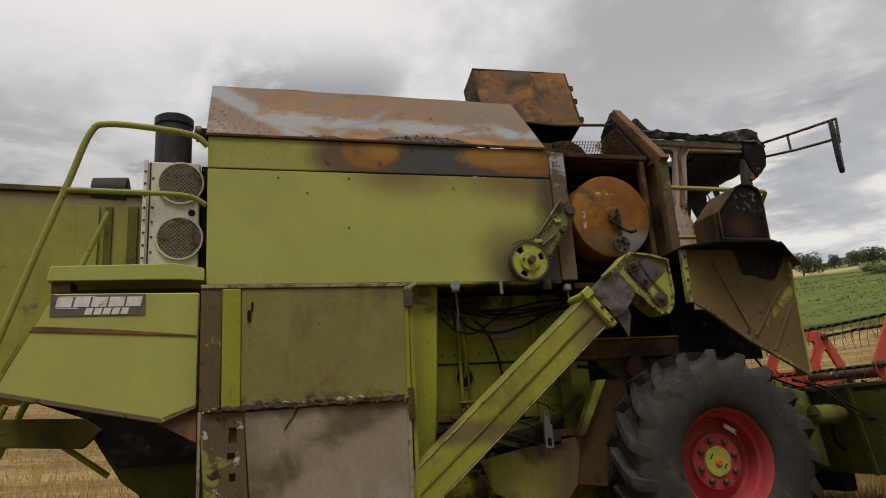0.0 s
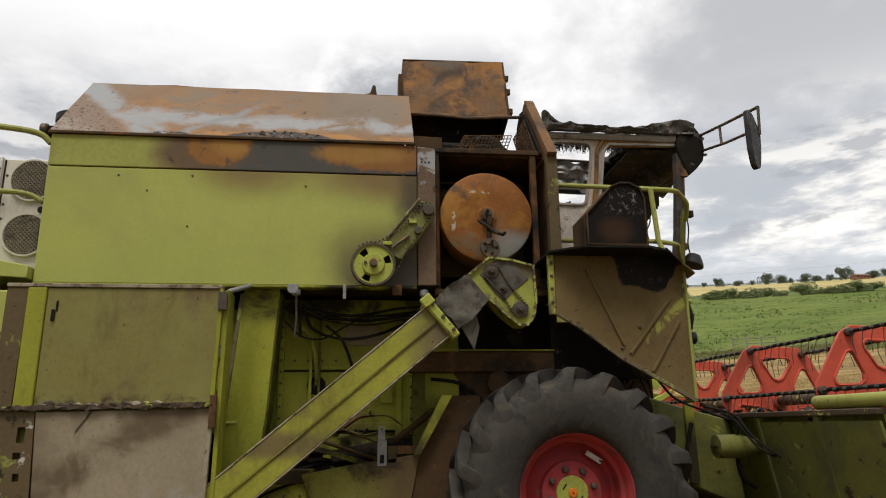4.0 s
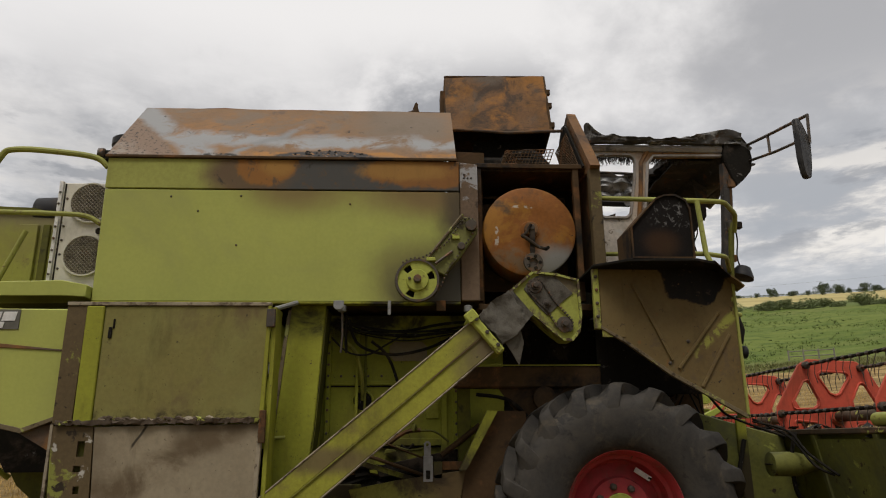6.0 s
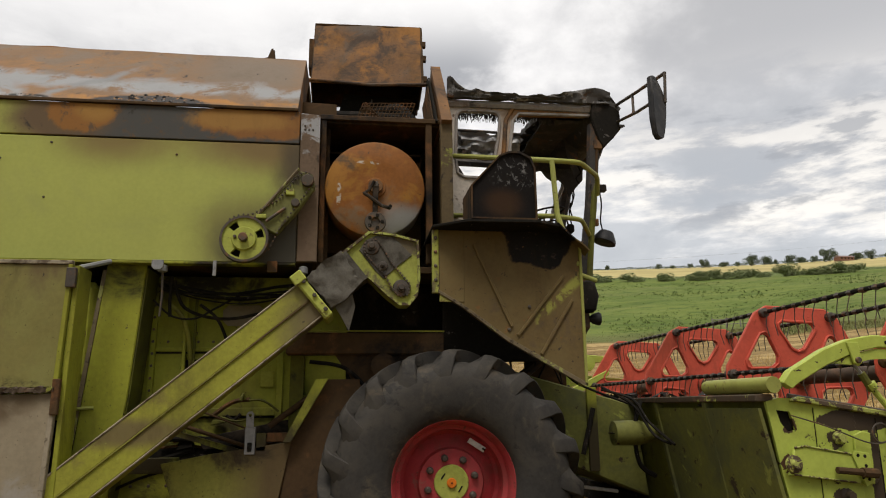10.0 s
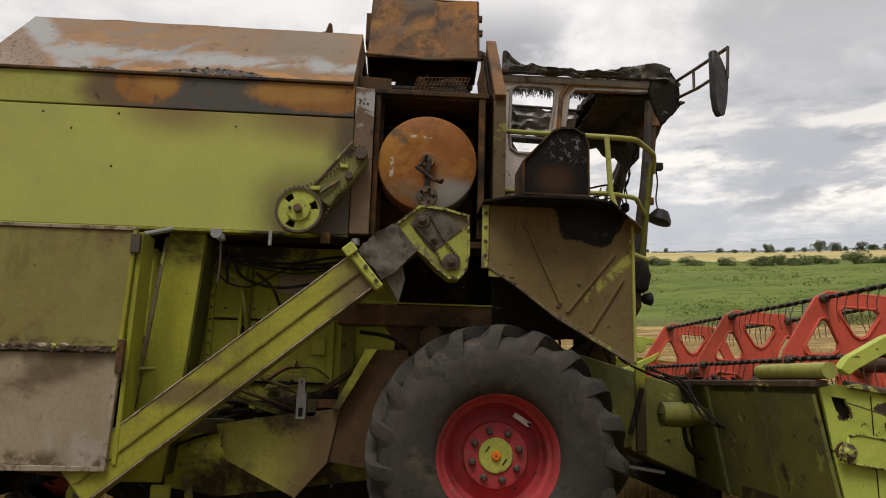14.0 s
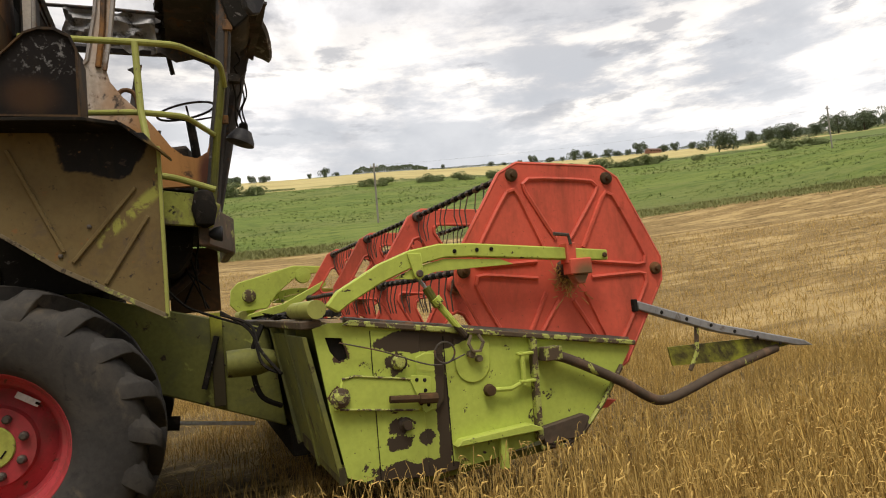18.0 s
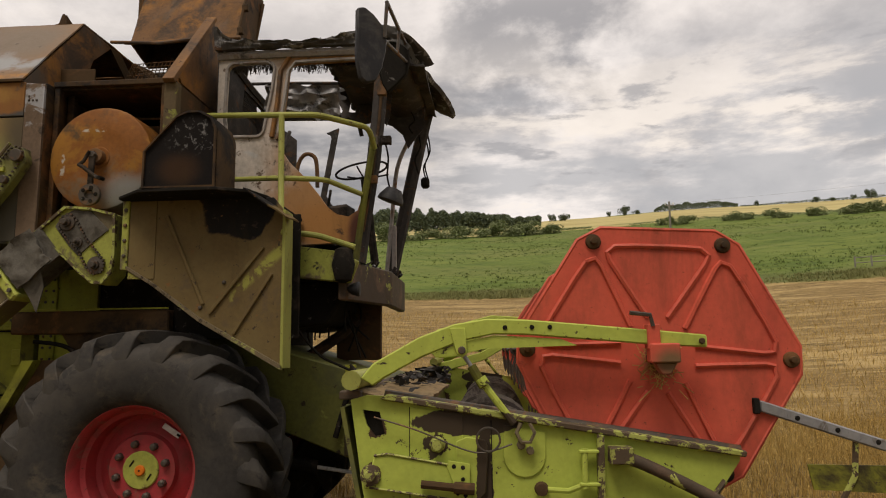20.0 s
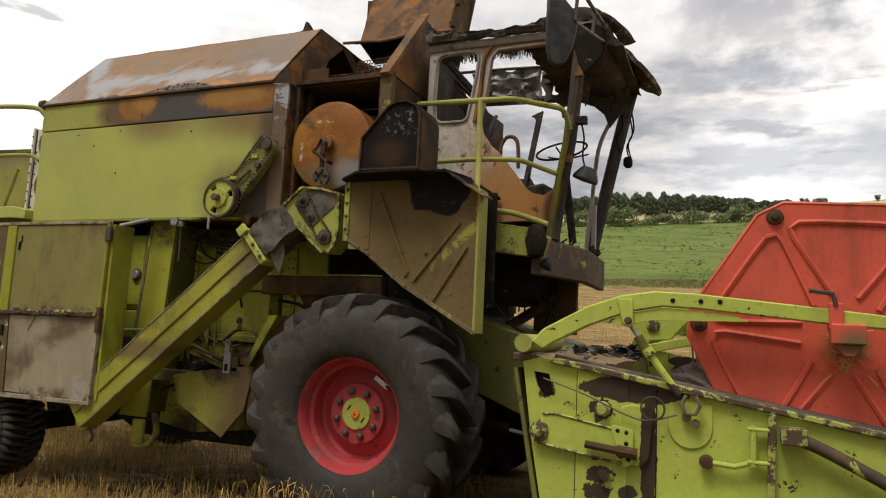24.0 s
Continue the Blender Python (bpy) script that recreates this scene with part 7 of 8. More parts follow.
Y0, Y1 = -1.2, 4.0
SIDE = [(1.585, 1.235), (1.66, 1.255), (1.76, 1.25), (3.32, 0.995), (3.315, 0.96), (3.20, 0.80), (2.95, 0.56), (2.70, 0.55), (2.45, 0.50), (2.1, 0.47), (1.81, 0.485), (1.70, 0.53), (1.64, 0.85)]
hole = [(1.64, 1.19), (1.72, 1.18), (1.745, 1.08), (1.70, 1.07), (1.66, 1.12)]
end = hp("end_panel", pierced(B(), SIDE, [hole], "xz", Y0, Y0 + 0.02), header_lime, "lime end panel of the header with rust chips")
part("hole_back", prism(B(), [(1.62, 1.21), (1.76, 1.2), (1.76, 1.05), (1.62, 1.05)], "xz", Y0 + 0.03, Y0 + 0.05), soot, end)
part("top_edge", prism(B(), [(1.72, 1.238), (1.76, 1.262), (3.34, 1.005), (3.335, 0.978)], "xz", Y0 - 0.035, Y0 + 0.03, 0.006), edge_worn, end)
part("edge_tube", tube(B(), [(1.74, Y0 + 0.03, 1.262), (2.5, Y0 + 0.03, 1.14), (3.33, Y0 + 0.03, 1.005)], 0.018, 8), steel, end)
part("panel_band", prism(B(), [(1.86, 0.49), (2.10, 0.475), (2.10, 1.17), (1.86, 1.20)], "xz", Y0 - 0.008, Y0 - 0.001, 0.002), header_lime, end)
part("panel_seam", box(B(), 1.856, 1.861, Y0 - 0.0035, Y0 - 0.0005, 0.50, 1.20, 0.0), soot, end)
part("panel_seam", box(B(), 2.226, 2.231, Y0 - 0.0035, Y0 - 0.0005, 0.50, 1.14, 0.0), soot, end)
part("link_bar", prism(B(), [(1.655, 0.845), (1.70, 0.985), (1.76, 0.995), (2.12, 0.935), (2.12, 0.82), (2.06, 0.80), (1.72, 0.845)], "xz", Y0 - 0.035, Y0 - 0.010, 0.006), header_lime, end, "")
part("link_edge", tube(B(), [(1.70, Y0 - 0.037, 0.99), (1.76, Y0 - 0.037, 0.998), (2.06, Y0 - 0.037, 0.947)], 0.006, 6), edge_worn, end)
part("link_edge", tube(B(), [(1.68, Y0 - 0.037, 0.852), (2.06, Y0 - 0.037, 0.80)], 0.006, 6), edge_worn, end)
part("link_bolt", lathe(B(), [(0.001, Y0 - 0.075), (0.022, Y0 - 0.074), (0.026, Y0 - 0.055), (0.045, Y0 - 0.05), (0.048, Y0 - 0.035)], (1.685, 0, 0.905), 16), edge_worn, end)
part("link_bolt", lathe(B(), [(0.001, Y0 - 0.055), (0.022, Y0 - 0.054), (0.026, Y0 - 0.03), (0.036, Y0 - 0.02), (0.036, Y0)], (1.985, 0, 1.035), 14), edge_worn, end)
part("link_bolt", lathe(B(), [(0.001, Y0 - 0.05), (0.022, Y0 - 0.049), (0.026, Y0 - 0.02), (0.04, Y0 - 0.01), (0.04, Y0)], (2.0, 0, 0.735), 14), header_lime, end)
part("paddle", prism(B(), [(2.06, 0.86), (2.07, 1.05), (2.12, 1.07), (2.20, 1.055), (2.215, 1.02), (2.20, 0.83), (2.165, 0.79), (2.09, 0.79)], "xz", Y0 - 0.026, Y0 - 0.009, 0.004), header_lime, end)
part("slotted_plate", prism(B(), [(2.03, 0.94), (2.035, 0.97), (2.13, 0.955), (2.13, 0.80), (2.09, 0.78)], "xz", Y0 - 0.048, Y0 - 0.037, 0.002), header_lime, end)
rivets("plate_hole", [(2.06, Y0 - 0.0485, 0.945), (2.10, Y0 - 0.0485, 0.94), (2.075, Y0 - 0.0485, 0.83), (2.11, Y0 - 0.0485, 0.82), (2.10, Y0 - 0.0485, 0.89)], soot, end, 0.010, 0.002)
part("adjuster_bolt", tube(B(), [(1.915, Y0 - 0.065, 0.872), (2.06, Y0 - 0.065, 0.858)], 0.018, 8), rust_dark, end)
part("adjuster_nut", tube(B(), [(2.06, Y0 - 0.065, 0.858), (2.15, Y0 - 0.06, 0.85)], 0.026, 8), rust_dark, end)
part("round_cover", prism(B(), [(2.28, 1.12), (2.47, 1.09), (2.47, 1.0), *arc(2.375, 0.985, 0.095, 0, -180, 8), (2.28, 1.0)], "xz", Y0 - 0.010, Y0 - 0.001, 0.003), header_lime, end)
part("wire_loop", tube(B(), [(2.215 + 0.052 * math.cos(k * math.pi / 10), Y0 - 0.05, 1.06 + 0.052 * math.sin(k * math.pi / 10)) for k in range(20)], 0.005, 6, True), steel, end)
part("wire_stay", tube(B(), curve([(1.70, Y0 - 0.04, 1.16), (1.9, Y0 - 0.045, 1.10), (2.10, Y0 - 0.05, 1.02), (2.2, Y0 - 0.05, 1.005), (2.32, Y0 - 0.045, 1.04)]), 0.004, 6), steel, end)
part("shackle", tube(B(), [(2.36, Y0 - 0.05, 1.13), (2.34, Y0 - 0.06, 1.09), (2.36, Y0 - 0.06, 1.05), (2.40, Y0 - 0.06, 1.05), (2.42, Y0 - 0.06, 1.09), (2.40, Y0 - 0.05, 1.13)], 0.009, 6), worn_lip, end)
part("shackle_nut", disc(B(), 2.36, 1.035, Y0 - 0.05, Y0 - 0.01, 0.02, 8), worn_lip, end)
part("shackle_nut", disc(B(), 2.40, 1.01, Y0 - 0.05, Y0 - 0.01, 0.018, 8), worn_lip, end)
part("corner_post", prism(B(), [(2.685, 0.56), (2.715, 0.56), (2.725, 1.075), (2.695, 1.08)], "xz", Y0 - 0.05, Y0, 0.004), edge_worn, end)
part("latch_rod", tube(B(), [(2.635, Y0 - 0.04, 0.85), (2.637, Y0 - 0.04, 1.02)], 0.014, 8), header_lime, end)
part("latch_eye", box(B(), 2.61, 2.70, Y0 - 0.055, Y0 - 0.02, 1.0, 1.015), header_lime, end)
part("latch_eye", box(B(), 2.61, 2.70, Y0 - 0.055, Y0 - 0.02, 0.86, 0.875), header_lime, end)
part("swivel_arm", tube(B(), [(2.46, Y0 - 0.035, 0.845), (2.56, Y0 - 0.04, 0.84), (2.63, Y0 - 0.04, 0.865)], 0.012, 8), header_lime, end)
part("swivel_eye", lathe(B(), [(0.012, Y0 - 0.055), (0.026, Y0 - 0.053), (0.032, Y0 - 0.02), (0.012, Y0 - 0.005)], (2.445, 0, 0.845), 14), rust_dark, end)
part("lower_ledge", prism(B(), [(2.23, 0.60), (2.26, 0.63), (2.64, 0.655), (2.70, 0.63), (2.70, 0.615)], "xz", Y0 - 0.07, Y0, 0.004), header_lime, end)
part("lower_strut", box(B(), 2.47, 2.51, Y0 - 0.05, Y0 - 0.01, 0.45, 0.62, 0.004), header_lime, end)
part("skid_shoe", prism(B(), [(2.70, 0.62), (2.96, 0.66), (3.0, 0.64), (2.94, 0.545), (2.72, 0.53)], "xz", Y0 - 0.045, Y0 - 0.005, 0.006), header_bare, end)
part("skid_edge", tube(B(), [(2.71, Y0 - 0.02, 0.52), (2.85, Y0 - 0.02, 0.51), (2.95, Y0 - 0.02, 0.55), (3.10, Y0 - 0.02, 0.70), (3.24, Y0 - 0.02, 0.88)], 0.013, 6), edge_worn, end)
part("divider_tube", tube(B(), curve([(2.75, Y0 - 0.055, 1.00), (2.9, Y0 - 0.06, 0.95), (3.2, Y0 - 0.06, 0.80), (3.34, Y0 - 0.06, 0.71), (3.45, Y0 - 0.05, 0.665), (3.62, Y0 - 0.02, 0.68), (4.0, Y0 + 0.05, 0.76), (4.45, Y0 + 0.1, 0.84)]), 0.027, 16), header_bare, end, "bent brown steel divider tube")
part("tube_clamp", box(B(), 2.74, 2.84, Y0 - 0.10, Y0 - 0.01, 0.96, 1.03, 0.004), edge_worn, end)
div = hp("crop_divider", prism(B(), [(3.44, 1.165), (3.445, 1.215), (4.0, 1.03), (4.65, 0.87), (4.72, 0.83), (4.6, 0.84), (3.98, 0.985)], "xz", Y0 + 0.06, Y0 + 0.12, 0.006), greystep, "grey perforated divider rail pointing forward")
rivets("rail_hole", [(3.6 + 0.17 * k, Y0 + 0.06, 1.135 - 0.053 * k) for k in range(6)], soot, div, 0.012, 0.003)
part("rail_cap", box(B(), 3.415, 3.44, Y0 + 0.055, Y0 + 0.125, 1.155, 1.225), soot, div)
part("divider_blade", prism(B(), [(3.64, 0.93), (3.66, 0.82), (4.1, 0.80), (4.55, 0.85), (4.5, 0.90), (4.2, 0.92)], "xz", Y0 + 0.09, Y0 + 0.10), olive, div)
part("divider_post", tube(B(), [(3.86, Y0 + 0.09, 1.06), (3.84, Y0 + 0.09, 0.88), (3.78, Y0 + 0.09, 0.78)], 0.014, 6), edge_worn, div)
part("cutter_guard", prism(B(), [(3.02, 0.66), (3.16, 0.70), (3.22, 0.69), (3.16, 0.655)], "xz", Y0 + 0.03, Y0 + 0.09, 0.004), reel_red, end, "small red guard at the knife")
far_end = hp("end_panel", prism(B(), SIDE, "xz", Y1, Y1 + 0.02), header_lime)
# added black plate, closes the far end so the ground under the header stays dark
part("far_shade_plate", prism(B(), [(1.74, 0.50), (2.95, 0.56), (2.80, 0.20), (1.90, 0.12)], "xz", Y1 - 0.10, Y1 - 0.06, 0.006), soot, far_end)
part("far_link", prism(B(), [(1.50, 1.45), (1.52, 1.62), (1.60, 1.70), (2.25, 1.86), (2.64, 1.83), (2.66, 1.76), (2.30, 1.74), (2.05, 1.55), (1.92, 1.38), (1.58, 1.36)], "xz", Y1 - 0.10, Y1 - 0.04, 0.008), header_lime, far_end)
part("far_brace", prism(B(), [(1.60, 1.30), (2.10, 1.42), (2.60, 1.66), (2.62, 1.60), (2.15, 1.33), (1.64, 1.20)], "xz", Y1 - 0.16, Y1 - 0.11, 0.008), header_lime, far_end)
part("far_wheel", lathe(B(), [(0.02, Y1 - 0.12), (0.09, Y1 - 0.11), (0.10, Y1 - 0.07), (0.02, Y1 - 0.06)], (2.36, 0, 1.74), 18), header_lime, far_end)
part("far_wheel", lathe(B(), [(0.02, Y1 - 0.14), (0.07, Y1 - 0.13), (0.08, Y1 - 0.10), (0.02, Y1 - 0.09)], (1.72, 0, 1.54), 18), edge_worn, far_end)

wall_b = hp("back_wall", prism(B(), [(1.585, 1.235), (1.62, 1.235), (1.76, 0.5), (1.72, 0.48)], "xz", Y0 + 0.02, Y1), olive_dark, "green back wall of the header darkened as in shade")
part("top_beam", box(B(), 1.53, 1.63, Y0, Y1, 1.235, 1.275, 0.006), header_bare, wall_b)
for y in (-0.62, 0.1, 2.6, 3.3):
    part("wall_rib", prism(B(), [(1.53, 1.23), (1.59, 1.23), (1.71, 0.5), (1.66, 0.48)], "xz", y, y + 0.04), header_back, wall_b)
part("wall_skin", prism(B(), [(1.535, 1.2), (1.555, 1.2), (1.69, 0.52), (1.67, 0.5)], "xz", Y0 + 0.002, -0.62), header_back, wall_b)
part("wall_skin", prism(B(), [(1.545, 1.2), (1.565, 1.2), (1.70, 0.52), (1.68, 0.5)], "xz", -0.58, 0.1), header_back, wall_b)
for k in range(2):
    part("hose", tube(B(), curve([(1.25, 0.45, 1.34 + 0.02 * k), (1.42, 0.25, 1.26 - 0.04 * k), (1.46, 0.08 - 0.06 * k, 1.10 - 0.08 * k), (1.56, -0.1 + 0.05 * k, 0.95)]), 0.010, 6), soot, wall_b)
# added black beam that blocks the lit stubble beneath the trough
part("trough_shade_beam", box(B(), 1.67, 1.80, 0.5, Y1, 0.32, 0.495, 0.01), soot, wall_b)
part("wall_flange", prism(B(), [(1.66, 0.58), (1.69, 0.58), (1.70, 0.50), (1.665, 0.50)], "xz", Y0, -0.1), olive, wall_b)
part("drive_knob", lathe(B(), [(0.02, -0.06), (0.088, -0.05), (0.092, 0.14), (0.05, 0.30)], (1.312, 0.276, 1.018), 24, "x"), header_back, wall_b)
part("knob_slot", box(B(), 1.244, 1.252, 0.21, 0.34, 1.013, 1.023), soot, wall_b)
for y in (0.3,):
    part("hose", tube(B(), curve([(1.5, y, 1.25), (1.42, y - 0.05, 1.05), (1.46, y, 0.8), (1.6, y + 0.05, 0.7)]), 0.018, 6), soot, wall_b)
hp("header_floor", prism(B(), [(1.72, 0.50), (2.1, 0.44), (2.9, 0.50), (2.95, 0.53), (2.9, 0.54), (2.1, 0.47), (1.75, 0.53)], "xz", Y0 + 0.02, Y1), olive_dark)
bm = B()
for k in range(66):
    y = Y0 + 0.08 + k * 0.077
    prism(bm, [(2.90, 0.525), (3.06, 0.545), (2.90, 0.555)], "xz", y, y + 0.02)
hp("knife_fingers", bm, steel)
auger = hp("feed_auger", lathe(B(), [(0.02, Y0 + 0.05), (0.155, Y0 + 0.05), (0.155, Y1 - 0.05), (0.02, Y1 - 0.05)], (2.22, 0, 0.84), 28), auger_metal, "burnt steel feed auger with spiral flights")
for a0, a1, sgn in ((Y0 + 0.06, 0.9, 1), (1.9, Y1 - 0.06, -1)):
    bm = B()
    n = int((a1 - a0) / 0.42 * 24)
    prev = None
    for k in range(n + 1):
        y, t = a0 + (a1 - a0) * k / n, sgn * 2 * math.pi * k / 24
        vs = [bm.verts.new((2.22 + r * math.cos(t), y + d, 0.84 + r * math.sin(t))) for r, d in ((0.15, -0.004), (0.31, -0.003), (0.31, 0.003), (0.15, 0.004))]
        if prev:
            for q in range(3):
                bm.faces.new((prev[q], prev[q + 1], vs[q + 1], vs[q]))
        prev = vs
    part("auger_flight", bm, auger_metal, auger)
rng = random.Random(11)
bm = B()
for k in range(170):
    c = Vector((rng.uniform(1.62, 1.85), rng.uniform(-0.9, 2.4), rng.uniform(1.20, 1.30)))
    s = rng.uniform(0.02, 0.09)
    m0 = len(bm.verts)
    vs = [bm.verts.new(c + Vector((rng.uniform(-s, s), rng.uniform(-s, s), rng.uniform(-s, s) * 0.5))) for _ in range(4)]
    for a, b, d in ((0, 1, 2), (0, 2, 3), (0, 3, 1), (1, 3, 2)):
        bm.faces.new((vs[a], vs[b], vs[d]))
tagged(hp("charred_debris", bm, char, "black and grey charred debris lying on the header", smooth=False), kind="stuff")
bm = grid_sheet(B(), (1.60, Y0 + 0.05, 1.262), (0.34, 0, -0.05), (0, 1.6, 0.0), 8, 20, 0.015)
hp("straw_mat", crumple(bm, 0.02, 9), paint("packed_brown_straw", (0.22, 0.155, 0.08), [((0.06, 0.045, 0.03), ("noise", 9, 0.5, 0.66))], rough=0.9, bump=0.6))

# reel
RX, RZ, RR = 3.005, 1.425, 0.60
reel = hp("reel", tube(B(), [(RX, Y0 + 0.02, RZ), (RX, Y1 - 0.02, RZ)], 0.055, 14), header_bare, "red pick-up reel with tine bars")


def hexa(r, turn=-3.0, n=6):
    return [(RX + r * math.cos(radians(turn + 60 * k)), RZ + r * math.sin(radians(turn + 60 * k))) for k in range(n)]


def hex_cut(r, cut):
    out = []
    for k in range(6):
        for s in (-cut, cut):
            a = radians(-3 + 60 * k + s)
            out.append((RX + r * math.cos(a), RZ + r * math.sin(a)))
    return out


disc_plate = part("reel_end_plate", prism(B(), hex_cut(0.645, 5.5), "xz", -1.115, -1.095, 0.004), reel_red, reel, "solid red six-sided reel end plate with pressed ribs")
disc_plate.name = "reel_end_plate"
bm = B()
for k in range(6):
    a = radians(27 + 60 * k)
    e = (math.cos(a), math.sin(a))
    t = (-e[1], e[0])
    pt = lambda u, v: (RX + e[0] * u + t[0] * v, -1.118, RZ + e[1] * u + t[1] * v)
    loop = [pt(0.50, -0.20), pt(0.505, -0.10), pt(0.505, 0.10), pt(0.50, 0.20), pt(0.47, 0.235), pt(0.43, 0.22), pt(0.25, 0.10), pt(0.17, 0.045)]
    tube(bm, loop, 0.013, 6)
    loop2 = [pt(0.17, -0.045), pt(0.25, -0.10), pt(0.43, -0.22), pt(0.47, -0.235), pt(0.50, -0.20)]
    tube(bm, loop2, 0.013, 6)
part("pressed_ribs", bm, reel_red, reel)
bm = tube(B(), [(u, -1.108, v) for u, v in hex_cut(0.645, 5.5)], 0.011, 6, True)
part("plate_rim", bm, reel_red, reel)
for u, v in hexa(0.60):
    part("tine_bar_bearing", lathe(B(), [(0.001, -1.155), (0.014, -1.153), (0.017, -1.135), (0.034, -1.130), (0.038, -1.115)], (u, 0, v), 14), rust_dark, reel)


def spider(y):
    holes = []
    for k in range(6):
        a = radians(27 + 60 * k)
        e, t = (math.cos(a), math.sin(a)), (-math.sin(a), math.cos(a))
        pt = lambda u, v: (RX + e[0] * u + t[0] * v, RZ + e[1] * u + t[1] * v)
        holes.append([pt(0.43, -0.15), pt(0.455, -0.12), pt(0.455, 0.12), pt(0.43, 0.15), pt(0.40, 0.15), pt(0.25, 0.05), pt(0.23, 0.0), pt(0.25, -0.05), pt(0.40, -0.15)])
    s = part("reel_spider", pierced(B(), hex_cut(0.635, 5.5), holes, "xz", y, y + 0.02), reel_red, reel, "red reel spider plate with cut-out windows")
    bm = B()
    for h in holes:
        cu, cv = sum(p[0] for p in h) / 9, sum(p[1] for p in h) / 9
        tube(bm, [(cu + (u - cu) * 1.12, y - 0.004, cv + (v - cv) * 1.12) for u, v in h], 0.011, 6, True)
    tube(bm, [(u, y + 0.01, v) for u, v in hex_cut(0.635, 5.5)], 0.012, 6, True)
    part("spider_ribs", bm, reel_red, reel)
    part("spider_hub", lathe(B(), [(0.07, y - 0.04), (0.085, y - 0.02), (0.085, y + 0.04), (0.07, y + 0.05)], (RX, 0, RZ), 18), reel_red, reel)
    for u, v in hexa(0.60):
        part("bar_bearing", lathe(B(), [(0.02, y - 0.05), (0.04, y - 0.04), (0.042, y + 0.05), (0.02, y + 0.06)], (u, 0, v), 10), steel, reel)


for y in (0.55, 2.15, 3.85):
    spider(y)
tines = []
for k in range(3):
    bm = lathe(B(), [(0.019, -0.025), (0.024, 0), (0.019, 0.025)], (0, 0, 0), 6)
    tines.append(part("tine", tube(bm, [(0, 0, 0), (-0.03 + 0.01 * k, 0.01, -0.11), (-0.02 + 0.015 * k, 0.02 - 0.01 * k, -0.21)], 0.0045, 4), steel, reel))
for k, (u, v) in enumerate(hexa(0.605)):
    bar = part("tine_bar", tube(B(), [(u, -1.1 + 5.0 * i / 20, v + 0.012 * noise.noise((i * 0.6, k, 2))) for i in range(21)], 0.017, 7), soot, reel)
    for i in range(40):
        ob = new("tine", tines[(i * 7 + k) % 3].data) if i * 6 + k > 2 else tines[i * 6 + k]
        ob.parent = reel
        ob.location = (u, -1.0 + i * 0.123, v)
        ob.rotation_euler = (0, 0.18 * noise.noise((i * 0.9, k * 3, 5)), 0)

for yy, sgn in ((-1.25, 1), (4.02, 1)):
    ARM = [(1.645, 1.335), (1.70, 1.40), (1.91, 1.515), (2.07, 1.572), (2.22, 1.595), (2.40, 1.588), (2.95, 1.535), (3.185, 1.51), (3.185, 1.455), (2.95, 1.47), (2.40, 1.52), (2.25, 1.525), (2.10, 1.495), (1.92, 1.425), (1.75, 1.335), (1.70, 1.30)]
    a = hp("reel_arm", prism(B(), ARM, "xz", yy - 0.03, yy + 0.03, 0.006), header_lime, "lime green curved reel lift arm")
    part("arm_web", prism(B(), [(1.98, 1.44), (2.10, 1.49), (2.25, 1.52), (2.55, 1.50), (2.62, 1.47), (2.2, 1.46), (2.08, 1.43)], "xz", yy - 0.018, yy + 0.018), header_lime, a)
    part("arm_lug", prism(B(), [(2.05, 1.555), (2.12, 1.555), (2.13, 1.44), (2.105, 1.42), (2.08, 1.44)], "xz", yy - 0.042, yy - 0.028, 0.003), header_lime, a)
    part("arm_bolt", disc(B(), 2.105, 1.455, yy - 0.055, yy + 0.04, 0.018, 10), steel, a)
    part("ram_rod", tube(B(), [(2.105, yy, 1.44), (2.16, yy, 1.36)], 0.010, 8), greystep, a)
    part("ram_head", tube(B(), [(2.145, yy, 1.385), (2.20, yy, 1.29)], 0.022, 10), olive_dark, a)
    part("ram_body", tube(B(), [(2.175, yy, 1.335), (2.33, yy, 1.13)], 0.017, 10), header_lime, a)
    part("ram_clamp", tube(B(), [(2.185, yy - 0.01, 1.33), (2.205, yy - 0.01, 1.30)], 0.026, 10), header_lime, a)
    part("bearing_block", box(B(), 2.93, 3.06, yy - 0.065, yy + 0.02, 1.39, 1.475, 0.006), reel_red, a)
    part("bearing_cap", prism(B(), [(2.95, 1.39), (3.05, 1.39), (3.02, 1.34), (2.98, 1.34)], "xz", yy - 0.04, yy + 0.02, 0.004), reel_red, a)
    part("clamp_plate", box(B(), 2.925, 2.98, yy - 0.05, yy + 0.03, 1.45, 1.56, 0.004), reel_red, a)
    part("clamp_handle", tube(B(), [(2.95, yy - 0.05, 1.55), (2.94, yy - 0.05, 1.60), (2.85, yy - 0.06, 1.61)], 0.010, 6), steel, a)
    part("end_bolt", disc(B(), 3.16, 1.483, yy - 0.045, yy - 0.03, 0.014, 8), rust_dark, a)
    for x in (2.42, 2.50, 2.30):
        part("arm_hole", disc(B(), x, 1.553, yy - 0.036, yy - 0.03, 0.011, 8), soot, a)
hp("arm_pivot_tube", tube(B(), [(1.60, -1.27, 1.325), (1.60, -0.55, 1.325)], 0.045, 12), rail_paint)
hp("arm_pivot_tube", tube(B(), [(1.60, 3.3, 1.325), (1.60, 4.1, 1.325)], 0.045, 12), rail_paint)
bm = B()
rng = random.Random(3)
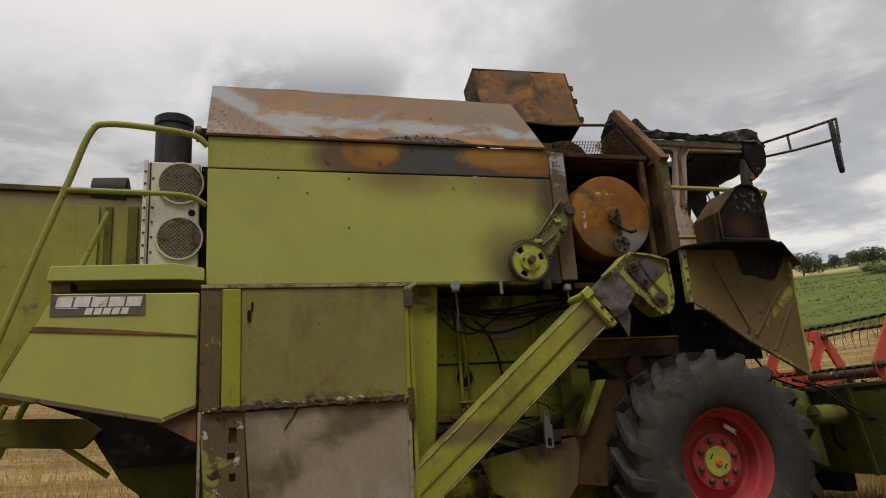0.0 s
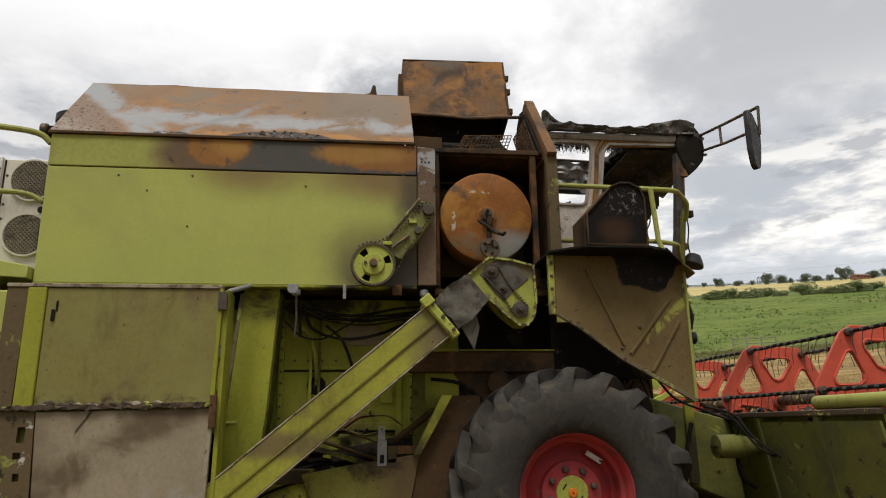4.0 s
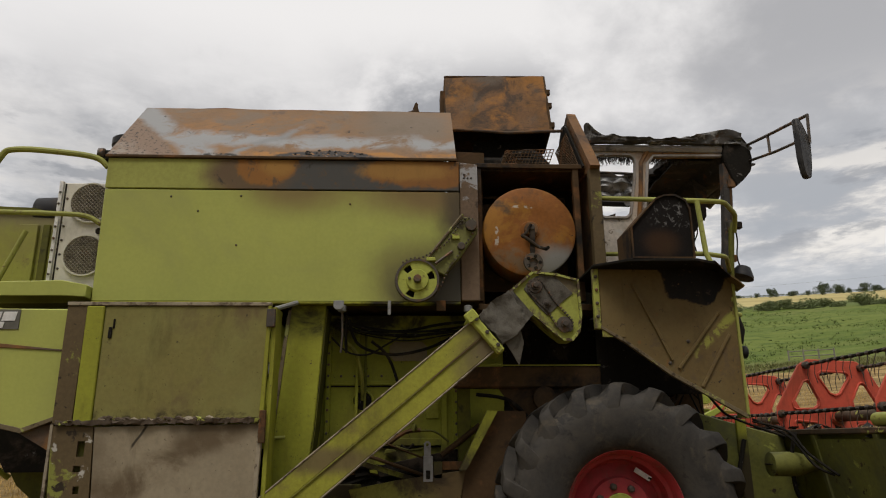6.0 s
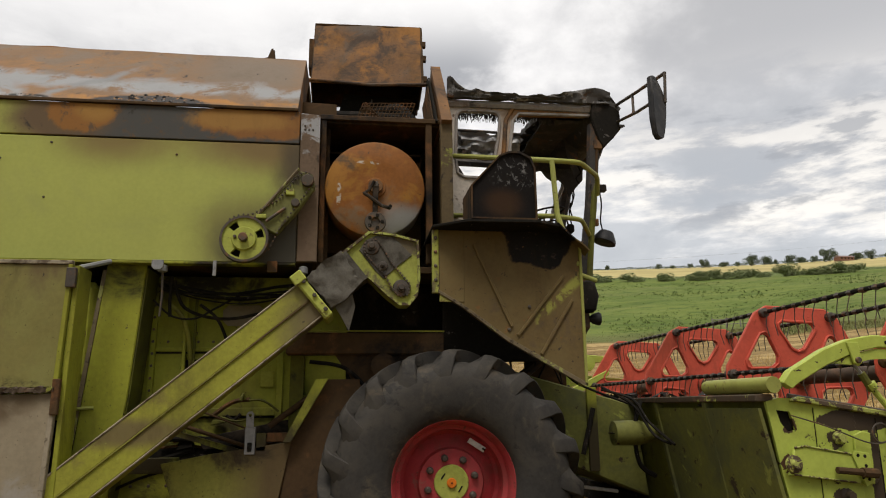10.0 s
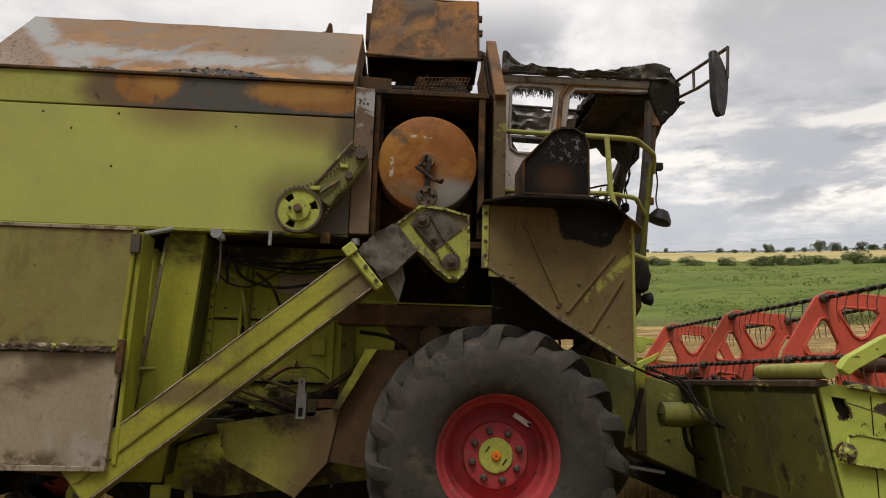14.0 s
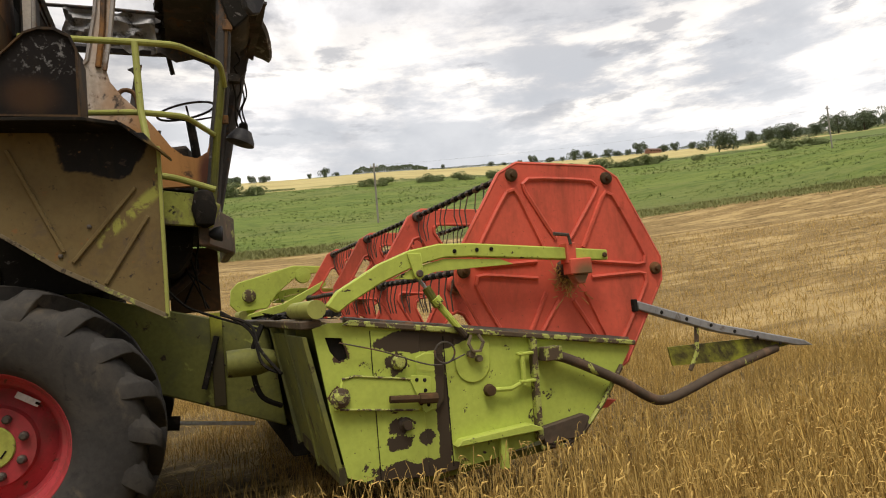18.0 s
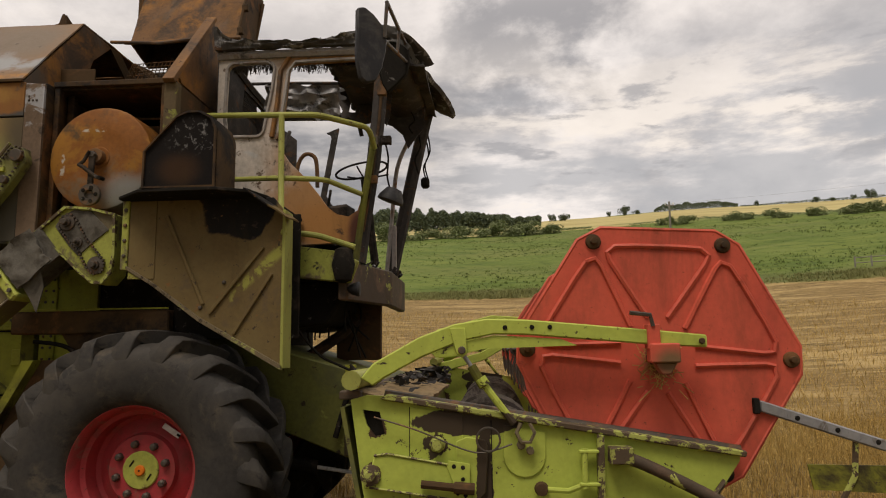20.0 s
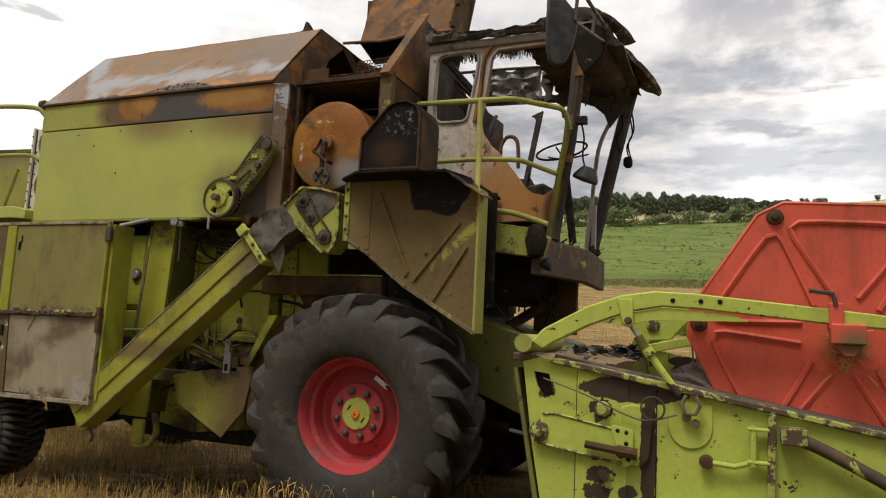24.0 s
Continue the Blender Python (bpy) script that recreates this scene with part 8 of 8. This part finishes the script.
for k in range(120):
    p = Vector((RX + rng.gauss(0, 0.045), -1.13 - rng.uniform(0, 0.04), RZ - 0.04 + rng.gauss(0, 0.05)))
    tube(bm, [p, p + Vector((rng.uniform(-0.06, 0.06), rng.uniform(-0.02, 0.01), rng.uniform(-0.06, 0.05)))], 0.0022, 3)
tagged(hp("caught_straw", bm, straw_mat, "straw caught round the reel bearing"), kind="stuff")

# ---- trees, hedges, pole ----
def clump_cloud(seed, count, shape, leaf, flat=0.9):
    """Many small tilted leaf sprays inside a lumpy outline."""
    rng = random.Random(seed)
    verts, faces = [], []
    lobes = [(Vector((rng.uniform(-0.55, 0.55), rng.uniform(-0.55, 0.55), rng.uniform(0.15, 0.85))), rng.uniform(0.22, 0.42)) for _ in range(shape)]
    for k in range(count):
        c, r = rng.choice(lobes)
        d = Vector((rng.gauss(0, 1), rng.gauss(0, 1), rng.gauss(0, 1))).normalized() * r * rng.uniform(0.55, 1.0) ** 0.5
        p = c + Vector((d.x, d.y, d.z * flat))
        n = len(verts)
        for _ in range(3):
            verts.append(p + Vector((rng.uniform(-leaf, leaf), rng.uniform(-leaf, leaf), rng.uniform(-leaf, leaf))))
        faces.append((n, n + 1, n + 2))
    return verts, faces


def tree_model(seed, h, w):
    base = thing("tree", (0, 0, 0), "dark green broadleaf tree on the far field edge", "tree", "trees on the skyline")
    rng = random.Random(seed)
    bm = B()
    lathe(bm, [(0.035 * h, -0.04 * h), (0.025 * h, 0.12 * h), (0.015 * h, 0.45 * h), (0.004 * h, 0.75 * h)], (0, 0, 0), 8, "z")
    for k in range(6):
        a, z = rng.uniform(0, 6.28), rng.uniform(0.22, 0.5) * h
        tube(bm, [(0, 0, z), (0.16 * w * math.cos(a), 0.16 * w * math.sin(a), z + 0.12 * h), (0.32 * w * math.cos(a), 0.32 * w * math.sin(a), z + 0.22 * h)], 0.008 * h, 5)
    part("trunk", bm, bark, base)
    verts, faces = clump_cloud(seed, 4200, 16, 0.05)
    me = bpy.data.meshes.new("crown")
    me.from_pydata([(v.x * w * 0.62, v.y * w * 0.62, 0.02 * h + v.z * h * 0.78) for v in verts], [], faces)
    me.materials.append(tree_leaf)
    ob = new("crown", me)
    ob.parent = base
    return base


def at_view(az, r):
    return CX + r * math.sin(radians(az)), CY + r * math.cos(radians(az))


models = [tree_model(1, 9, 9), tree_model(2, 8, 11), tree_model(3, 7, 6)]
TREES = [(5.5, 600, 0.9), (6.5, 600, 1.0), (10.1, 620, 0.8), (11.3, 620, 1.15), (12.2, 630, 0.6), (21.1, 640, 0.75), (25.1, 620, 0.6), (26.2, 620, 0.5), (27.5, 620, 0.7), (28.6, 610, 1.0), (30.0, 620, 0.75), (31.0, 620, 0.7),
         (31.9, 610, 1.25), (32.8, 610, 1.1), (33.6, 620, 0.7), (34.6, 610, 0.95), (35.4, 610, 0.8), (36.2, 600, 0.9), (37.2, 600, 1.4), (38.9, 590, 1.0), (39.8, 590, 1.2), (41.0, 580, 0.8), (43.0, 300, 1.3), (45.2, 430, 1.3), (46.6, 420, 1.1),
         (48.0, 430, 1.5), (49.6, 420, 1.3), (51.0, 410, 1.5), (52.6, 400, 1.7), (54.4, 400, 1.4), (57.0, 380, 1.5)]
for k, (a, r, s) in enumerate(TREES):
    x, y = at_view(a, r)
    m = pose(x, y, ground_z(x, y) - 0.1, 0, 0, k * 77) @ Matrix.Diagonal((s, s, s, 1))
    if k < 3:
        models[k].matrix_basis = m
    else:
        c = copy_thing(models[k % 3], m)
        c.scale = (s, s, s)


def wood(name, a0, a1, r, depth, height, count, seed, leaf_mat, label):
    rng = random.Random(seed)
    verts, faces = [], []
    for k in range(count):
        a, rr = rng.uniform(a0, a1), r + rng.uniform(0, depth)
        x, y = at_view(a, rr)
        edge = min(1.0, (a - a0) / (0.12 * (a1 - a0)), (a1 - a) / (0.26 * (a1 - a0)))
        top = height * (0.68 + 0.34 * noise.noise((a * 0.55, seed, 0)) + 0.22 * noise.noise((a * 1.9, seed, 3)) + 0.10 * noise.noise((a * 4.3, seed, 1))) * (0.35 + 0.65 * max(0, edge))
        z = ground_z(x, y) + top * rng.uniform(0.0, 1.0) ** 0.6
        s = height * (0.058 if height > 5 else 0.17)
        n = len(verts)
        for _ in range(3):
            verts.append((x + rng.uniform(-s, s), y + rng.uniform(-s, s), z + rng.uniform(-s, s)))
        faces.append((n, n + 1, n + 2))
    me = bpy.data.meshes.new(name)
    me.from_pydata(verts, [], faces)
    me.materials.append(leaf_mat)
    return tagged(new(name, me), label, "woodland", kind="stuff")


wood("far_wood", -27, 4.6, 425, 30, 18.0, 70000, 4, hazed_wood_leaf, "dark green wood along the far field edge")
wood("far_wood", 13.6, 19.8, 640, 30, 9, 14000, 6, tree_leaf, "low dark wood on the skyline")
wood("far_wood", 44.0, 60.0, 440, 40, 8, 20000, 9, tree_leaf, "dark trees on the near hill")
wood("far_hedge", 20, 60, 640, 6, 3.0, 12000, 12, tree_leaf, "thin hedge along the skyline")
wood("field_hedge", 12, 60, 212, 5, 1.0, 14000, 15, bush_leaf, "low green hedge between pasture and harvested field")
wood("field_hedge", -25, 9, 212, 8, 1.6, 12000, 16, bush_leaf, "low green hedge between pasture and harvested field")

bush = thing("bush", (0, 0, 0), "rounded green hedge bush at the pasture edge", "bush", "bushes in the pasture")
verts, faces = clump_cloud(21, 4200, 14, 0.055, 0.7)
me = bpy.data.meshes.new("foliage")
me.from_pydata([(v.x * 3.6, v.y * 3.6, v.z * 3.4 - 0.9) for v in verts], [], faces)
me.materials.append(bush_leaf)
ob = new("foliage", me)
ob.parent = bush
part("stems", tube(B(), [(0, 0, -0.3), (0.05, 0.02, 0.4), (0.1, 0.05, 0.8)], 0.06, 6), bark, bush)
BUSH = [(a, 190, s * (1.08 if a < 8 else 0.68)) for a, s in [(-7.3, 1.75), (-10.5, 1.3), (-4.7, 1.0), (-2.2, 1.3), (0.5, 1.1), (2.3, 1.4), (4.3, 1.15), (6.0, 0.8), (14.8, 1.05), (16.2, 1.2), (19.6, 1.0), (20.5, 1.3), (22.9, 1.25), (25.5, 1.1), (27.7, 1.15), (28.5, 1.4),
                                 (29.8, 1.1), (31.1, 1.5), (32.4, 1.1), (34.5, 1.6), (36.0, 0.9), (37.1, 1.4), (38.3, 1.2), (41.5, 0.8), (47.5, 1.6), (49.5, 1.2)]]
for k, (a, r, s) in enumerate(BUSH):
    x, y = at_view(a, r)
    m = pose(x, y, ground_z(x, y), 0, 0, k * 53) @ Matrix.Diagonal((s * 1.25, s * 1.25, s, 1))
    if k:
        c = copy_thing(bush, m)
        c.scale = (s * 1.25, s * 1.25, s)
bush.matrix_basis = pose(*at_view(BUSH[0][0], BUSH[0][1]), ground_z(*at_view(BUSH[0][0], BUSH[0][1]))) @ Matrix.Diagonal((2.0, 2.0, 1.66, 1))

px, py = at_view(15.9, 92)
pz = ground_z(px, py)
pole = thing("telegraph_pole", (px, py, pz), "weathered wooden telegraph pole in the pasture", "telegraph pole")
part("pole_shaft", tube(B(), [(px, py, pz - 0.3), (px, py, pz + 8.0)], 0.13, 8), pole_wood, pole)
part("crossarm", box(B(), px - 0.55, px + 0.55, py - 0.06, py + 0.06, pz + 7.45, pz + 7.58), pole_wood, pole)
for d in (-0.48, 0.0, 0.48):
    part("insulator", lathe(B(), [(0.05, 7.58), (0.09, 7.62), (0.07, 7.85), (0.02, 7.9)], (px + d, py, pz), 8, "z"), white_paint, pole)
x2, y2 = at_view(50.6, 150)
z2 = ground_z(x2, y2)
pole2 = thing("telegraph_pole", (x2, y2, z2), "weathered wooden telegraph pole in the pasture", "telegraph pole")
part("pole_shaft", tube(B(), [(x2, y2, z2 - 0.3), (x2, y2, z2 + 8.0)], 0.13, 8), pole_wood, pole2)
part("crossarm", box(B(), x2 - 0.55, x2 + 0.55, y2 - 0.06, y2 + 0.06, z2 + 7.45, z2 + 7.58), pole_wood, pole2)
wire = part("overhead_wire", tube(B(), [(px + (x2 - px) * k / 12, py + (y2 - py) * k / 12, pz + 7.7 + (z2 - pz) * k / 12 - 1.2 * math.sin(math.pi * k / 12)) for k in range(13)], 0.006, 4), steel)
tagged(wire, "thin overhead wire between two poles", "cable")

fence = thing("field_fence", (*at_view(29.0, 78), ground_z(*at_view(29.0, 78))), "short weathered wooden rail fence at the pasture edge", "fence")
ends = []
for a in (28.4, 29.4, 30.4, 31.4):
    u, v = at_view(a, 78)
    w = ground_z(u, v)
    ends.append(Vector((u, v, w)))
    part("fence_post", box(B(), u - 0.06, u + 0.06, v - 0.06, v + 0.06, w - 0.2, w + 1.1, 0.01), pole_wood, fence)
for h in (0.45, 0.95):
    for p, q in zip(ends, ends[1:]):
        part("fence_rail", tube(B(), [p + Vector((0, 0, h)), q + Vector((0, 0, h))], 0.05, 6), pole_wood, fence)

bx, by = at_view(38.1, 585)
bz = ground_z(bx, by)
barn = thing("barn", (bx, by, bz), "low reddish farm building among trees on the skyline", "building")
part("barn_wall", box(B(), bx - 6, bx + 6, by - 3, by + 3, bz - 0.5, bz + 2.4, 0.02), paint("barn_brick", (0.26, 0.13, 0.09), rough=0.9, bump=0.1), barn)
part("barn_roof", prism(B(), [(by - 3.4, bz + 2.35), (by, bz + 4.0), (by + 3.4, bz + 2.35), (by, bz + 2.45)], "yz", bx - 6.3, bx + 6.3), paint("barn_roof_sheet", (0.24, 0.17, 0.15), rough=0.9, bump=0.1), barn)
for d in (-4, -1.3, 1.4, 4.1):
    part("barn_window", box(B(), bx + d - 0.6, bx + d + 0.6, by - 3.06, by - 2.98, bz + 0.9, bz + 1.9, 0.0), soot, barn)


# ---- rough grass in the pasture ----
def tussocks(name, count, spread, size, seed, material, label):
    """Tufts of five blades each, one mesh; spread(rng) gives a compass turn and a distance."""
    rng = random.Random(seed)
    verts, faces = [], []
    for k in range(count):
        a, r = spread(rng)
        x, y = at_view(a, r)
        if noise.noise((x * 0.05, y * 0.09, seed)) < rng.uniform(-0.45, 0.25):
            continue
        z, h = ground_z(x, y) - 0.05, size * rng.uniform(0.5, 1.3) * (r / 100) ** 0.5
        for j in range(5):
            t, w = rng.uniform(0, 6.28), h * rng.uniform(0.3, 0.7)
            n = len(verts)
            u, v = x + rng.uniform(-h, h), y + rng.uniform(-h, h)
            verts += [(u - w * 0.5 * math.cos(t), v - w * 0.5 * math.sin(t), z), (u + w * 0.5 * math.cos(t), v + w * 0.5 * math.sin(t), z), (u + rng.uniform(-w, w), v + rng.uniform(-w, w), z + h)]
            faces.append((n, n + 1, n + 2))
    me = bpy.data.meshes.new(name)
    me.from_pydata(verts, [], faces)
    me.materials.append(material)
    return tagged(new(name, me), label, "grass", kind="stuff")


rush_leaf = leafy("dark_rushes", (0.090, 0.118, 0.036), 0.35)
tussocks("pasture_grass", 13000, lambda g: (g.uniform(-26, 60), 72 + 130 * g.uniform(0, 1) ** 1.2), 0.20, 3, grass_leaf, "rough tufted pasture grass")
tussocks("pasture_rushes", 6000, lambda g: (g.uniform(-26, 60), 72 + 125 * g.uniform(0, 1) ** 1.2), 0.22, 8, rush_leaf, "dark rushes scattered in the pasture")
tussocks("verge_grass", 9000, lambda g: (lambda a: (a, 64.0 + 0.19 * a + 6.5 * g.uniform(0, 1)))(g.uniform(-27, 60)), 0.30, 5, leafy("seeding_grass", (0.215, 0.215, 0.080), 0.3), "long seeding grass along the field edge")

# ---- stubble, straw and standing crop ----
def blades(name, pts, heights, widths, lean, material, label, seed):
    """Thin three-sided straws, one mesh."""
    rs = np.random.RandomState(seed)
    n = len(pts)
    base = np.array(pts)
    ang = rs.uniform(0, 2 * np.pi, n)
    tilt = rs.normal(0, lean, (n, 2))
    h = np.array(heights)
    w = np.array(widths)
    mid = base + np.stack([tilt[:, 0] * h * 0.5, tilt[:, 1] * h * 0.5, h * 0.6], 1)
    top = base + np.stack([tilt[:, 0] * h * 1.5, tilt[:, 1] * h * 1.5, h * (1 - 0.35 * np.minimum(1, np.abs(tilt).sum(1)))], 1)
    rows = []
    for c, s in ((base, 1.0), (mid, 0.9), (top, 0.75)):
        for k in range(3):
            a = ang + 2 * np.pi * k / 3
            rows.append(c + np.stack([np.cos(a), np.sin(a), 0 * a], 1) * (w * s)[:, None])
    v = np.stack(rows, 1).reshape(-1, 3)
    i = (np.arange(n) * 9)[:, None]
    quads = [i + np.array(q) for q in ((0, 1, 4, 3), (1, 2, 5, 4), (2, 0, 3, 5), (3, 4, 7, 6), (4, 5, 8, 7), (5, 3, 6, 8))]
    f = np.stack(quads, 1).reshape(-1, 4)
    me = bpy.data.meshes.new(name)
    me.vertices.add(len(v))
    me.vertices.foreach_set("co", v.astype(np.float32).ravel())
    me.loops.add(f.size)
    me.loops.foreach_set("vertex_index", f.astype(np.int32).ravel())
    me.polygons.add(len(f))
    me.polygons.foreach_set("loop_start", np.arange(0, f.size, 4, dtype=np.int32))
    me.polygons.foreach_set("loop_total", np.full(len(f), 4, dtype=np.int32))
    me.update(calc_edges=True)
    me.materials.append(material)
    return tagged(new(name, me), label, "stubble", kind="stuff")


def gz_fast(x, y):
    return ground_z(x, y) + 0.03 * noise.noise((x * 0.9, y * 0.9, 3)) - 0.02


rs = np.random.RandomState(4)
pts, hs, ws = [], [], []
for x, y in zip(rs.uniform(-9, 9, 70000), rs.uniform(-3.6, 7.5, 70000)):
    y = round(y / 0.13) * 0.13 + rs.normal(0, 0.018)
    if noise.noise((x * 0.7, y * 0.7, 11)) < -0.35 or (-3.7 < x < 1.6 and 0.1 < y < 2.7 and rs.uniform() < 0.6):
        continue
    pts.append((x, y, gz_fast(x, y)))
    hs.append(rs.uniform(0.10, 0.24)), ws.append(rs.uniform(0.002, 0.0038))
blades("stubble", pts, hs, ws, 0.16, straw_mat, "short cut golden stubble in drilled rows", 1)
pts, hs, ws = [], [], []
for k in range(60000):
    a, r = rs.uniform(-42, 62), 11 + 40 * rs.uniform(0, 1) ** 1.8
    x, y = at_view(a, r)
    pts.append((x, y, gz_fast(x, y)))
    hs.append(rs.uniform(0.10, 0.26)), ws.append(rs.uniform(0.0025, 0.006) * (r / 14) ** 0.5)
blades("stubble", pts, hs, ws, 0.3, straw_mat, "golden stubble and loose straw beyond the machine", 2)
pts, hs, ws = [], [], []
for k in range(16000):
    x, y = rs.uniform(-9, 9), rs.uniform(-3.6, 8)
    if -3.7 < x < 1.6 and 0.1 < y < 2.7 and k % 3:
        continue
    pts.append((x, y, gz_fast(x, y) + 0.03))
    hs.append(rs.uniform(0.05, 0.16)), ws.append(rs.uniform(0.0018, 0.003))
blades("loose_straw", pts, hs, ws, 1.3, loose_mat, "loose chopped straw lying on the stubble", 3)
pts, hs = [], []
for k in range(22000):
    x, y = rs.uniform(0.3, 7.5), rs.uniform(-3.0, -1.5)
    if noise.noise((x * 1.3, y * 1.3, 2)) + 0.3 * (x - 1.0) < rs.uniform(-0.3, 0.5):
        continue
    pts.append((x, y, gz_fast(x, y)))
    hs.append(rs.uniform(0.30, 0.68))
for k in range(5200):
    x, y = rs.uniform(3.3, 10), rs.uniform(-1.4, 8)
    pts.append((x, y, gz_fast(x, y)))
    hs.append(rs.uniform(0.2, 0.45))


def barley(name, pts, heights, seed, material, label):
    """Thin stems that bend over near the top, with a drooping ear; one mesh of six-sided outlines swept along each stem."""
    rs = np.random.RandomState(seed)
    n = len(pts)
    base, h = np.array(pts), np.array(heights)[:, None]
    way = rs.uniform(0, 2 * np.pi, n)
    d = np.stack([np.cos(way), np.sin(way), 0 * way], 1)
    nod = rs.uniform(0.1, 1.0, n)[:, None]
    lean = rs.normal(0, 0.07, (n, 2))
    up = np.array([0, 0, 1.0])
    tilt = np.stack([lean[:, 0], lean[:, 1], 0 * way], 1)
    c0 = base
    c1 = base + h * (0.5 * up + 0.5 * tilt)
    c2 = base + h * (0.86 * up + tilt)
    c3 = c2 + h * 0.12 * up + d * (0.02 + 0.015 * nod)
    c4 = c3 + d * 0.035 * nod + up * (0.03 - 0.045 * nod)
    c5 = c4 + d * 0.020 * nod - up * (0.075 * nod - 0.03)
    rings = []
    side = np.stack([-d[:, 1], d[:, 0], 0 * way], 1)
    ear = np.where(rs.uniform(0, 1, n) < 0.45, 0.0042, 0.0016)[:, None]
    for c, w in ((c0, 0.0026), (c1, 0.0023), (c2, 0.0018), (c3, 0.0016), (c4, ear), (c5, 0.0010)):
        for k in range(3):
            a = 2 * np.pi * k / 3
            rings.append(c + side * (w * np.cos(a)) + (d * 0.7 + up * 0.7) * (w * np.sin(a)))
    v = np.stack(rings, 1).reshape(-1, 3)
    i = (np.arange(n) * 18)[:, None]
    quads = [i + np.array((3 * r + k, 3 * r + (k + 1) % 3, 3 * r + 3 + (k + 1) % 3, 3 * r + 3 + k)) for r in range(5) for k in range(3)]
    f = np.stack(quads, 1).reshape(-1, 4)
    me = bpy.data.meshes.new(name)
    me.from_pydata(v.tolist(), [], f.tolist())
    me.materials.append(material)
    return tagged(new(name, me), label, "crop", kind="stuff")


barley("standing_crop", pts, hs, 4, crop_mat, "uncut ripe barley stems with nodding ears")
rng = random.Random(14)
for u, v in ((-2.55, -1.2), (-2.05, -1.35)):
    bm = bmesh.new()
    bmesh.ops.create_icosphere(bm, subdivisions=2, radius=0.09)
    crumple(bm, 0.05, 9)
    bmesh.ops.scale(bm, vec=(1.2, 0.9, 0.7), verts=bm.verts)
    bmesh.ops.translate(bm, vec=(u, v, ground_z(u, v) + 0.05), verts=bm.verts)
    tagged(part("charred_clod", bm, char), "black charred lump lying in the stubble", "debris")
